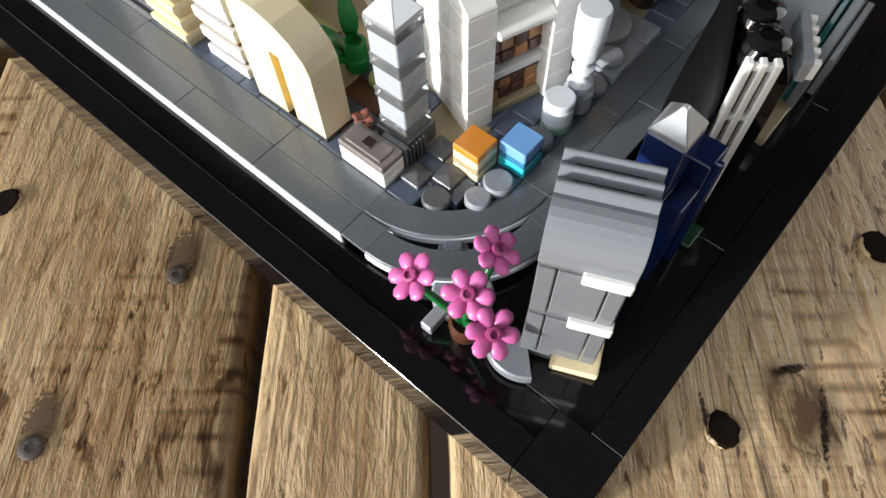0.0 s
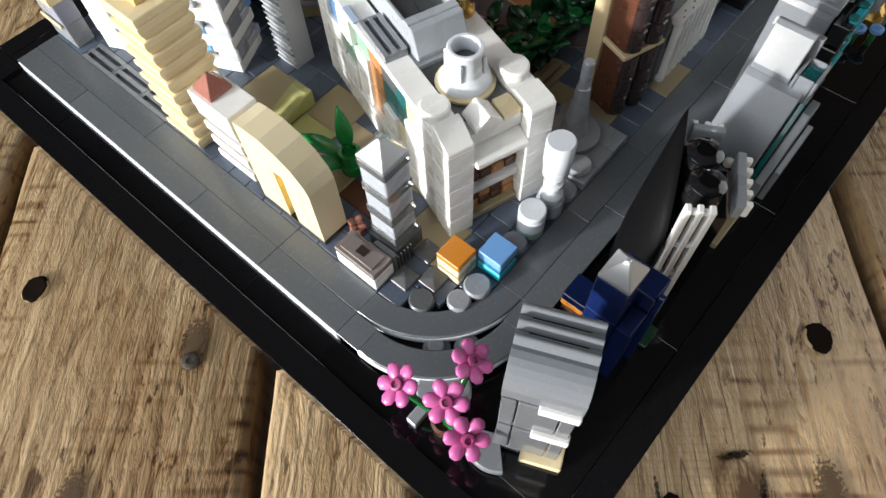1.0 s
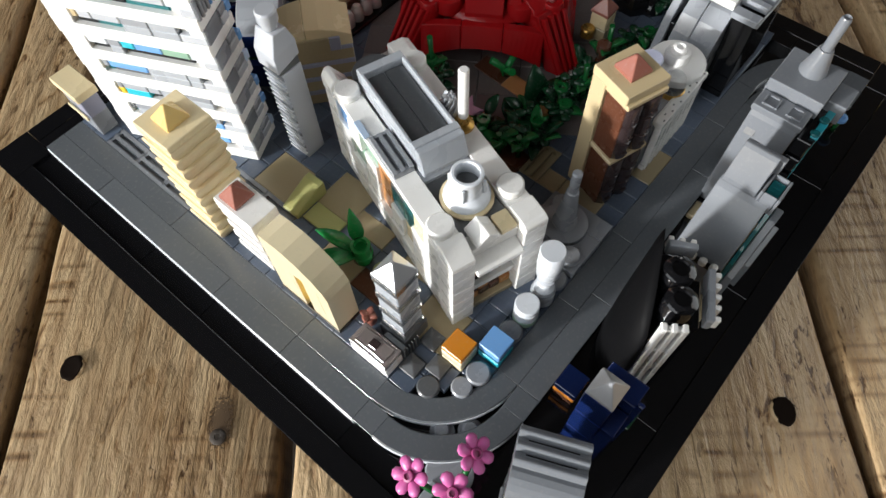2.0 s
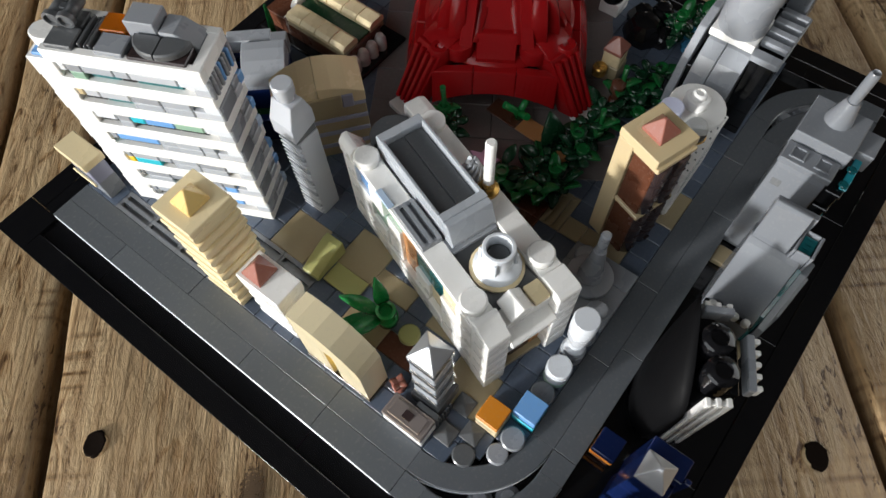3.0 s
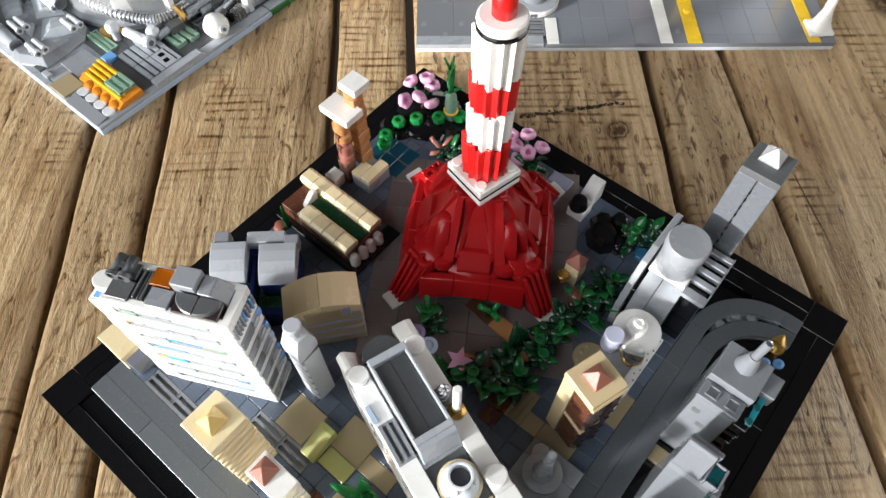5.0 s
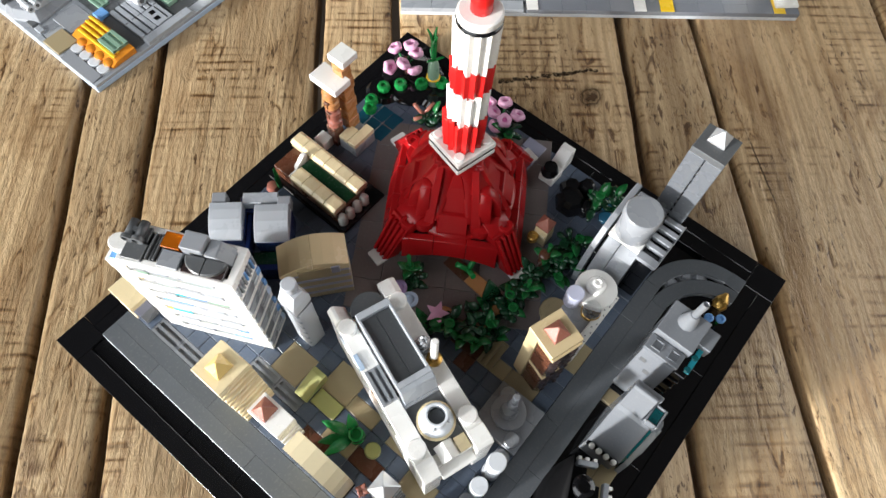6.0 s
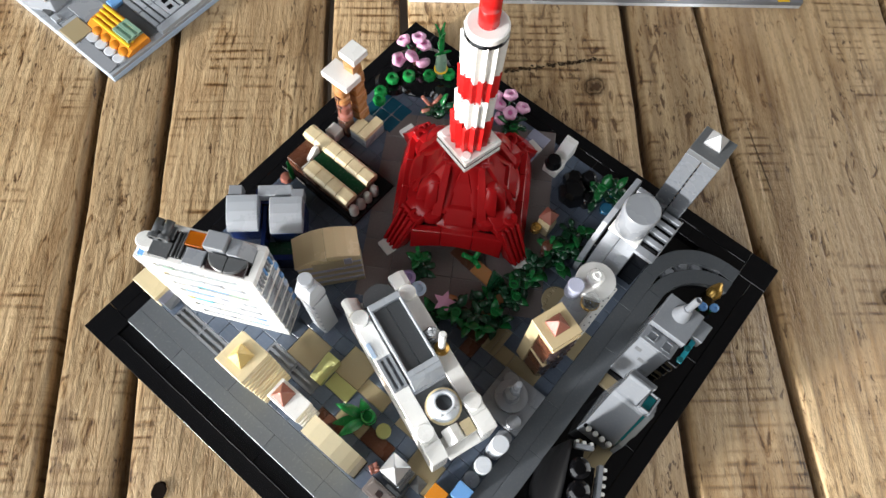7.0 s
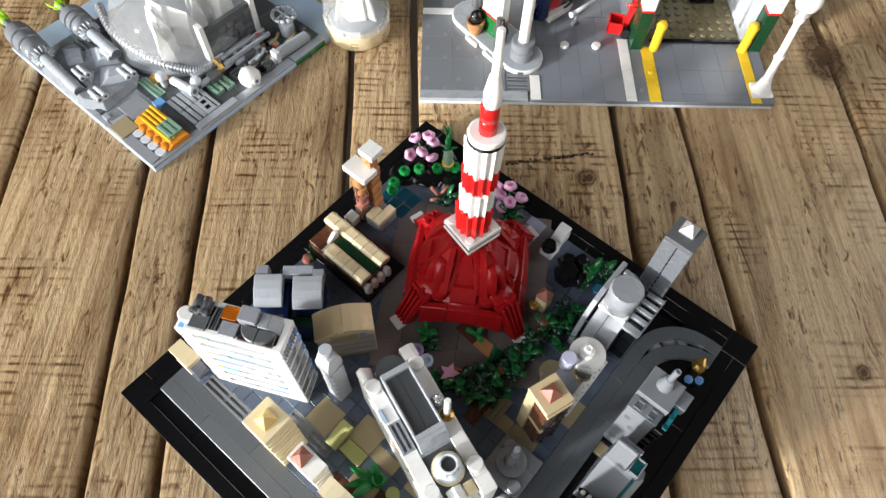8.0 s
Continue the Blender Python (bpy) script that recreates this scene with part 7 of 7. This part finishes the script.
for k in range(2):
    block(spb, "window_post", 10.6 + 5.7 * k, 4.9, 1.4, 0.5, 0.8, 4.4, WHITE)
turned(spb, "dome_ring", 12.5, 11.5, 1.1, [(6.9, 0), (6.9, 0.4), (6.4, 0.6)], CGREY, seg=36)
for k in range(8):
    prism(spb, "inner_wall", 7.4 + 1.2 * k, 7.6 + 1.1 * (k % 3), 1.4, [(0, 0), (1.3, 0), (1.15, 3.0 - 0.2 * k), (0.5, 4.4 - 0.3 * (k % 2)), (0.1, 2.4)], 2.2 + 0.7 * (k % 2), WHITE, rot=-24 + 14 * (k % 4))
hose = []
bends = [Vector(p) for p in ((7.4, 16.2, 4.2), (6.5, 13.4, 3.2), (6.8, 9.7, 2.6), (8.0, 6.3, 2.2), (9.6, 4.5, 2.1), (11.8, 4.3, 2.2))]
for k in range(25):
    q = k / 24 * 5
    i = min(int(q), 4)
    f = q - i
    p0, p1, p2, p3 = bends[max(i - 1, 0)], bends[i], bends[i + 1], bends[min(i + 2, 5)]
    hose.append(tuple(0.5 * (2 * p1 + (p2 - p0) * f + (2 * p0 - 5 * p1 + 4 * p2 - p3) * f * f + (3 * p1 - p0 - 3 * p2 + p3) * f ** 3)))
tube(spb, "ribbed_hose", hose, 0.3, SILVER, sides=10)
for k in range(24):
    p, q = Vector(hose[k]), Vector(hose[k + 1])
    for s in (0.2, 0.7):
        o = put("hose_ring", MESHES.setdefault("hose_ring", link_mesh("hose_ring", lathe_bm([(0.3, -0.09), (0.42, -0.06), (0.42, 0.06), (0.3, 0.09)], 10), SILVER)), spb)
        o.matrix_local = Matrix.Translation(p.lerp(q, s) * U) @ (q - p).to_track_quat("Z", "Y").to_matrix().to_4x4()
for k in range(17):
    o = put("spring_coil", MESHES.setdefault("spring_coil", link_mesh("spring_coil", lathe_bm([(0.4, -0.1), (0.55, -0.06), (0.55, 0.06), (0.4, 0.1)], 14), CGREY)), spb)
    o.matrix_local = Matrix.Translation(Vector((15.5 + 0.21 * k, 1.15 - 0.017 * k, 1.75)) * U) @ pose(0, 0, 0, 0, 90, 0)
block(spb, "spring_end", 15.0, 0.75, 1.08, 0.5, 0.9, 1.2, PGREY)
tube(spb, "spring_core", [(15.4, 1.15, 1.75), (17.2, 1.0, 1.75), (19.2, 0.85, 1.75)], 0.36, DGREY)
turned(spb, "white_ball", 11.7, 0.75, 1.08, [(0.35, 0), (0.75, 0.25), (1.0, 0.75), (1.0, 1.1), (0.75, 1.6), (0.4, 1.85), (0, 1.9)], WHITE, seg=24)
tube(spb, "ball_boss", [(11.7, -0.1, 2.1), (11.7, -0.32, 2.2)], 0.34, PGREY, sides=14)
tube(spb, "ball_bore", [(11.7, -0.3, 2.19), (11.7, -0.36, 2.22)], 0.15, DGREY, sides=10)
for x, y, z, ln in ((8.2, 3.6, 1.7, 4.5), (11.2, 4.6, 1.8, 4.2), (12.2, 3.4, 1.6, 3.0)):
    tube(spb, "grey_pipe", [(x, y, z), (x + ln / 2, y + 0.1, z), (x + ln, y + 0.2, z)], 0.3, CGREY)
    block(spb, "pipe_block", x + 1.0, y - 0.5, 1.1, 1.2, 1.0, 0.9, DGREY)
turned(spb, "wheel_stand", 18.48, 3.13, 1.1, [(0.7, 0), (0.7, 1.2), (0.4, 1.5), (0.4, 2.2)], CGREY)
for k in range(12):
    a0, a1 = radians(30 * k), radians(30 * (k + 1))
    tube(spb, "wheel_rim", [(18.48 + 1.1 * math.cos(a0), 3.13 + 1.1 * math.sin(a0), 3.4), (18.48 + 1.1 * math.cos(a1), 3.13 + 1.1 * math.sin(a1), 3.4)], 0.18, CGREY)
for k in range(2):
    block(spb, "wheel_spoke", 17.48 if k == 0 else 18.38, 3.03 if k == 0 else 2.13, 3.3, 2.0 if k == 0 else 0.2, 0.2 if k == 0 else 2.0, 0.2, CGREY)
tank = thing("clear_tank", "clear round tank on a cream ring beside the base", "toy model", 37.8, 46.0, TABLE)
turned(tank, "cream_ring", 0, 0, 0, [(3.05, 0), (3.15, 0.15), (3.15, 1.5), (3.0, 1.6)], TAN, seg=36)
turned(tank, "tank_floor", 0, 0, 1.6, [(2.8, 0), (2.8, 0.3), (2.2, 0.5), (0, 0.55)], CGREY, seg=8)
turned(tank, "clear_wall", 0, 0, 1.6, [(3.15, 0), (3.15, 5.5), (2.9, 5.6)], TDOME, seg=36)
for k in range(12):
    a = 30 * k + 8
    if k % 2:
        for z in (0.45, 0.85):
            o = block(tank, "ring_slot", 0, 0, 0, 0.06, 0.75, 0.14, DTAN, bev=0.01)
            o.matrix_local = pose(0, 0, 0, 0, 0, a) @ pose(3.12 * U, -0.37 * U, z * U)
    o = block(tank, "clear_brick", 0, 0, 0, 0.12, 1.5, 0.9, TDOME, bev=0.02)
    o.matrix_local = pose(0, 0, 0, 0, 0, a) @ pose(3.1 * U, -0.75 * U, 1.6 * U)
turned(tank, "inner_cone", 0, 0, 2.1, [(1.5, 0), (1.3, 2.0), (0.5, 4.2), (0.3, 4.4)], WHITE, seg=6, rot=20)
for k in range(3):
    o = prism(tank, "inner_fin", 0, 0, 0, [(0, 0), (1.2, 0), (0.5, 3.0), (0.1, 3.0)], 0.3, WHITE)
    o.matrix_local = pose(0, 0, 0, 0, 0, 120 * k + 40) @ pose(1.1 * U, -0.15 * U, 2.0 * U)

gar = thing("toy_garage", "toy filling station with grey forecourt and green posts", "toy model", 34.55, 35.0, TABLE, rot=-50.2)
block(gar, "base_plate", 0, 0, 0, 32.8, 26, 0.35, PGREY)
for x in (0, 2.5, 5, 7.5):
    block(gar, "edge_tile", x, 0, 0.35, 2.5, 1, 0.4, CGREY, bev=0.015)
for x, w in ((0, 3), (3, 3), (6, 2)):
    for y, d in ((1, 4), (5, 3), (8, 3)):
        block(gar, "forecourt_tile", x, y, 0.35, w, d, 0.4, SGREY, bev=0.015)
for k in range(4):
    grille(gar, "drain_tile", 8.05, 1 + 1.0 * k, 0.35, 2.15, 0.98, 0.4, SGREY, slots=2)
block(gar, "forecourt_tile", 8.05, 5, 0.35, 2.2, 6, 0.4, SGREY, bev=0.015)
for k in range(4):
    for y, d in ((0, 3), (3, 4), (7, 4)):
        block(gar, "forecourt_tile", 11.2 + 1.98 * k, y, 0.35, 1.98, d, 0.4, FGREY, bev=0.015)
for x, w, d in ((10.25, 0.95, 11), (19.1, 1.0, 11), (20.1, 1.15, 7), (21.25, 1.15, 7), (30.65, 1.0, 7)):
    block(gar, "forecourt_tile", x, 0, 0.35, w, d, 0.4, SGREY, bev=0.015)
for k in range(4):
    for y, d in ((0, 1), (1, 3), (4, 3.6)):
        block(gar, "forecourt_tile", 22.4 + 2.06 * k, y, 0.35, 2.06, d, 0.4, FGREY, bev=0.015)
block(gar, "edge_tile", 31.65, 0, 0.35, 1.15, 7, 0.4, FGREY, bev=0.015)
for i in range(10):
    for j in range(3):
        block(gar, "yard_tile", 2 * i, 11 + 3 * j, 0.35, 2, 3, 0.4, MGREY if i < 4 else FGREY, bev=0.015)
for x, w, m, y1 in ((10.25, 0.95, WHITE, 3), (19.1, 1.0, WHITE, 8), (21.25, 1.15, YELLOW, 7), (30.65, 1.0, YELLOW, 7)):
    for k in range(int(y1 // 2)):
        block(gar, "painted_line", x, y1 / (y1 // 2) * k, 0.755, w, y1 / (y1 // 2), 0.04, m, bev=0.01)
block(gar, "painted_line", 0, 11.0, 0.755, 3.2, 0.9, 0.04, WHITE, bev=0.01)
stud(gar, 21.82, 3.6, 0.79, YELLOW)
# pump island: a long plate with round ends, white side and grey top
ISLE = ((9.55, 5.05), (5.0, 10.65))


def isle_ring(r, z):
    ring = []
    for (cx, cy), a0 in ((ISLE[0], -140.9), (ISLE[1], 39.1)):
        for k in range(13):
            a = radians(a0 + 15 * k)
            ring.append((cx + r * math.cos(a), cy + r * math.sin(a), z))
    return ring


loft(gar, "island_side", [isle_ring(2.05, 0.75), isle_ring(2.05, 1.2)], WHITE)
loft(gar, "island_top", [isle_ring(1.96, 1.15), isle_ring(1.96, 1.26)], CGREY)
for f, w in ((0.18, 1.5), (0.52, 1.6)):
    o = block(gar, "island_kerb", 0, 0, 0, w, 0.3, 0.42, WHITE)
    o.matrix_local = pose((9.55 - 4.55 * f - 1.72) * U, (5.05 + 5.6 * f - 1.4) * U, 0.76 * U, 0, 0, 129.1)
for a in (-95, -150):
    o = block(gar, "island_notch", 0, 0, 0, 0.1, 0.55, 0.28, DGREY, bev=0.01)
    o.matrix_local = pose(9.55 * U, 5.05 * U, 0.84 * U, 0, 0, a) @ pose(2.0 * U, -0.27 * U, 0)
turned(gar, "island_drum", 9.55, 5.05, 1.26, [(1.1, 0), (1.1, 0.95), (1.02, 1.0), (1.02, 1.05), (1.1, 1.1), (1.1, 1.9), (1.0, 1.95)], SGREY, seg=32)
turned(gar, "white_pole", 9.55, 5.05, 3.2, [(0.5, 0), (0.5, 10), (0.4, 10.1)], WHITE)
turned(gar, "plant_pot", 5.2, 8.2, 1.26, [(0.62, 0), (0.9, 1.1), (0.9, 1.35), (0.72, 1.35), (0.65, 1.1), (0, 1.1)], COPPER, label="brown flower pot")
turned(gar, "pot_plant", 5.2, 8.2, 2.3, [(0.5, 0), (0.62, 0.5), (0.55, 1.0), (0.3, 1.3), (0, 1.35)], BLACK, seg=14)
wall = Matrix.Translation((5.4 * U, 9.2 * U, 1.26 * U)) @ pose(0, 0, 0, 0, 0, -50.9)
for nm, z, h, m, d in (("pump_wall", 0, 2.0, GREEN, 0.9), ("pump_stripe", 2.0, 0.25, RED, 0.94), ("pump_panel", 2.25, 3.2, WHITE, 0.9)):
    o = block(gar, nm, 0, 0, 0, 3.3, d, h, m)
    o.matrix_local = wall @ pose(0, 0, z * U)
for f, h in ((0.2, 5.0), (3.5, 3.4)):
    o = turned(gar, "pump_hose_post", 0, 0, 0, [(0.3, 0), (0.3, h * 0.5), (0.42, h * 0.52), (0.42, h * 0.7), (0.26, h * 0.74), (0.3, h), (0, h + 0.1)], DGREY, seg=14)
    o.matrix_local = wall @ pose(f * U, -0.5 * U, 0)
tube(gar, "pump_hose", [(7.6, 6.3, 4.4), (8.1, 6.2, 3.0), (8.0, 6.4, 1.8), (7.5, 7.0, 1.6)], 0.14, BLACK)
for x in (13.87, 16.95):
    disc(gar, "lamp_stud", x, 6.88, 0.755, 0.42, 0.35, WHITE)
# motorcycle on the forecourt
bike = thing("toy_motorcycle", "toy motorcycle in blue, black and white on a grey stand", "toy vehicle", 0, 0, 0)
bike.matrix_world = gar.matrix_world @ pose(11.6 * U, 9.6 * U, 0.76 * U, 0, 0, 36)
for dx in (0.6, 6.0):
    turned(bike, "wheel", dx, 1.0, 1.25, [(0.7, -0.4), (1.1, -0.4), (1.25, -0.2), (1.25, 0.2), (1.1, 0.4), (0.7, 0.4)], BLACK, seg=22, rx=90)
    turned(bike, "wheel_rim", dx, 1.0, 1.25, [(0.3, -0.42), (0.68, -0.42), (0.68, 0.42), (0.3, 0.42)], LGREY, seg=16, rx=90)
prism(bike, "rear_fairing", 0.0, -0.1, 0.5, [(0, 0), (0.9, 0.2), (1.0, 3.2), (0.4, 4.2), (-0.2, 3.8)], 0.9, DBLUE, "y", "dark blue fairing")
prism(bike, "belly", 0.9, -0.4, 0.15, [(0, 0), (2.6, 0.3), (3.0, 1.0), (0.2, 0.75)], 0.7, WHITE, "y", "white belly fairing")
prism(bike, "tank", 1.0, 0.1, 1.2, [(0, 0), (1.6, 0), (1.9, 0.9), (0.9, 1.5), (0.1, 1.1)], 1.0, RED, "y", "red tank")
block(bike, "engine", 2.2, 0.2, 0.9, 1.9, 1.4, 1.5, BLACK)
for k in range(4):
    block(bike, "cooling_fin", 2.15, 0.1, 1.05 + 0.34 * k, 2.0, 1.6, 0.14, DGREY)
block(bike, "seat", 0.6, 0.4, 3.6, 2.0, 1.0, 0.4, BLACK)
prism(bike, "front_fairing", 4.0, 0.2, 2.0, [(0, 0), (1.6, 0.2), (1.2, 1.6), (0.3, 2.0)], 1.4, DBLUE)
tube(bike, "handlebar", [(3.9, -0.6, 4.2), (3.7, 0.9, 3.9), (3.9, 2.3, 4.2)], 0.17, DGREY)
tube(bike, "fork", [(6.0, 0.45, 1.25), (5.2, 0.45, 2.6), (4.4, 0.5, 3.9)], 0.2, LGREY)
tube(bike, "exhaust", [(2.6, -1.6, 1.3), (4.2, -1.5, 1.35), (6.4, -1.4, 1.5)], 0.22, PGREY, "pale exhaust pipe", 12)
tube(bike, "exhaust_tip", [(2.45, -1.6, 1.29), (2.7, -1.6, 1.3)], 0.3, PGREY, sides=12)
tube(bike, "stand", [(3.0, -1.9, 0.15), (3.2, -1.75, 0.8), (3.3, -1.6, 1.2)], 0.2, LGREY)
turned(bike, "stand_foot", 3.0, -1.9, 0.2, [(0.15, -0.2), (0.4, -0.2), (0.4, 0.2), (0.15, 0.2)], LGREY, seg=16, rx=90)
for p in (((1.0, 0.1, 2.6), (2.4, -0.2, 2.9), (3.9, 0.1, 2.6)), ((1.6, 1.4, 1.0), (2.9, 1.7, 1.6), (4.3, 1.5, 2.3)), ((2.4, -0.1, 0.6), (3.4, -0.4, 1.5), (4.2, 0.0, 2.4))):
    tube(bike, "cable", list(p), 0.13, BLACK)
# tool trolley
trol = thing("red_trolley", "red toy hand trolley by the green post", "toy trolley", 0, 0, 0)
trol.matrix_world = gar.matrix_world @ pose(19.1 * U, 9.2 * U, 0.78 * U, 0, 0, -12)
block(trol, "tray_floor", -0.9, -0.9, 0.25, 1.5, 1.6, 0.2, RED)
for x, y, w, d in ((-0.9, -0.9, 1.5, 0.16), (-0.9, 0.54, 1.5, 0.16), (-0.9, -0.9, 0.16, 1.6), (0.44, -0.9, 0.16, 1.6)):
    block(trol, "tray_side", x, y, 0.4, w, d, 1.1, RED)
prism(trol, "back_plate", 0.4, -0.5, 0.3, [(0, 0), (0.5, 0), (0.9, 3.0), (0.5, 3.0)], 0.9, RED)
tube(trol, "handle", [(0.9, -0.1, 2.6), (1.1, 0.0, 3.8), (1.2, 0.2, 5.4)], 0.26, RED)
tube(trol, "cross_bar", [(0.3, -0.6, 3.6), (1.1, -0.4, 3.7), (2.0, -0.3, 3.7)], 0.2, RED)
for y in (-0.9, 0.7):
    turned(trol, "wheel", 1.0, y, 0.6, [(0.15, -0.22), (0.55, -0.22), (0.55, 0.22), (0.15, 0.22)], BLACK, seg=16, rx=90)
# door bay
for x in (20.2, 31.75):
    block(gar, "green_post", x, 6.6, 0.75, 1.15, 1.3, 4.4, DGREEN)
    block(gar, "red_band", x - 0.02, 6.58, 5.15, 1.19, 1.34, 0.22, RED)
    block(gar, "white_post", x, 6.6, 5.37, 1.15, 1.3, 6.0, WHITE)
    block(gar, "post_back", x, 7.9, 0.75, 1.15, 2.4, 4.4, DGREEN)
for x in (22.55, 31.15):
    turned(gar, "bollard", x, 6.75, 0.75, [(0.45, 0), (0.45, 2.7), (0.52, 2.75), (0.52, 2.95), (0.4, 3.0), (0.35, 3.3), (0, 3.4)], YELLOW, seg=18)
block(gar, "bay_floor", 22.2, 8.0, 0.6, 9.0, 10, 0.2, OLIVED)
for i in range(9):
    for j in range(9):
        disc(gar, "floor_stud", 22.7 + i, 8.6 + j, 0.8, 0.3, 0.2, OLIVED, seg=12)
block(gar, "door_rail", 22.3, 7.62, 0.75, 8.8, 0.38, 0.22, BLACK)
block(gar, "floor_box", 27.2, 13.2, 0.8, 2.4, 2.0, 0.7, BLACK)
for k in range(4):
    block(gar, "bay_wall_panel", 31.2, 8.1 + 2.4 * k, 0.7, 0.7, 2.3, 9, PGREY)
    block(gar, "bay_wall_groove", 31.16, 9.0 + 2.4 * k, 1.4, 0.06, 0.5, 7.0, CGREY)
block(gar, "bay_wall", 21.35, 8.0, 0.7, 0.75, 10, 9, LGREY)
block(gar, "back_wall", 2.0, 20.0, 0.7, 28.8, 0.8, 9, WHITE)
lampost = thing("toy_lamp_post", "white toy street lamp with a square foot", "toy lamp", 0, 0, 0)
lampost.matrix_world = gar.matrix_world @ pose(31.8 * U, 1.5 * U, 0.76 * U, 0, -3, 0)
block(lampost, "foot", -0.95, -0.95, 0, 1.9, 1.9, 0.32, WHITE, bev=0.12)
turned(lampost, "socket", 0, 0, 0.32, [(0.9, 0), (0.72, 0.35), (0.55, 0.9), (0.46, 1.3)], WHITE, seg=20)
turned(lampost, "pole", 0, 0, 1.6, [(0.4, 0), (0.34, 1.6), (0.34, 2.6), (0.44, 2.65), (0.44, 2.85), (0.32, 2.9), (0.3, 6.6), (0.42, 6.7), (0.42, 7.0), (0.3, 7.1), (0.3, 7.4)], WHITE)
turned(lampost, "lamp_collar", 0, 0, 8.95, [(0.35, 0), (0.62, 0.1), (0.62, 0.7), (0.4, 0.75)], TDOME)
turned(lampost, "globe", 0, 0, 9.65, [(0.45, 0), (0.9, 0.2), (1.05, 0.7), (0.9, 1.3), (0.5, 1.6), (0, 1.7)], WHITE, seg=28)

# ---- paving, pieces last ----
pav = thing("plaza_paving", "dark slate and tan square paving tiles of the plaza", "model paving", 0, 0, 0)
TAN_CELLS = [(7, 19, 2, 2), (8, 11, 2, 2), (6, 9, 2, 2), (8, 16, 2, 2), (8, 14, 1, 2), (6, 14, 1, 2), (15, 10, 1, 1), (15, 8, 1, 2), (18, 7, 2, 1)]
RB_CELLS = [(5, 15, 1, 2), (6, 12, 1, 2), (14, 12, 1, 1), (15, 12, 1, 2)]
used = set()
for cells, m in ((TAN_CELLS, DTAN), (RB_CELLS, RBROWN)):
    for x, y, w, d in cells:
        block(pav, "tile", x, y, 0, w, d, 0.4, m)
        used |= {(x + i, y + j) for i in range(w) for j in range(d)}
for x, y, w, d, al in ((4, 22, 1, 2, "y"), (4, 24, 1, 2, "y"), (4, 26, 1, 2, "y"), (6, 18, 1, 2, "y"), (6, 20, 1, 2, "y"), (15, 11, 2, 1, "x"), (18, 7, 0, 0, "x")):
    if w:
        grille(pav, "grille_tile", x, y, 0, w, d, 0.4, SGREY if x < 10 else DTAN, slots=2, along=al)
        used |= {(x + i, y + j) for i in range(w) for j in range(d)}


def paved(i, j):
    """Whether a slate tile lies here: clear of the curve and the rotated plaza."""
    if (i, j) in used or (i < 7 and j < 10 and math.hypot(i - 7 + 1, j - 10 + 1) > 2.2):
        return False
    dx, dy = i + 0.5 - 22.4, j + 0.5 - 19.5
    c, s = math.cos(radians(-58)), math.sin(radians(-58))
    lx, ly = dx * c + dy * s, -dx * s + dy * c
    return not (abs(lx) < 5.4 and -7.4 < ly < 5.4)


cells = sorted(((i, j) for i in range(4, 30) for j in range(7, 30) if paved(i, j)), key=lambda c: c[0] + c[1])
for i, j in cells[:240]:
    block(pav, "tile", i, j, 0, 1, 1, 0.4, SLATE)
rest = bmesh.new()
for i, j in cells[240:]:
    for v in bmesh.ops.create_cube(rest, size=1)["verts"]:
        v.co = Vector((i + 0.02 + (v.co.x + 0.5) * 0.96, j + 0.02 + (v.co.y + 0.5) * 0.96, (v.co.z + 0.5) * 0.4))
tagged(put("tile_field", link_mesh("tile_field", scaled(rest), SLATE), pav), "slate paving tiles", kind="stuff")
plaza = thing("tower_plaza", "brown-grey square tiles of the plaza below the tower", "model paving", 22.4, 19.5, 0.05, rot=-58)
for i in range(-3, 3):
    for j in range(-4, 3):
        block(plaza, "tile", 2 * i, 2 * j, 0, 2, 2, 0.38, TAUPE)
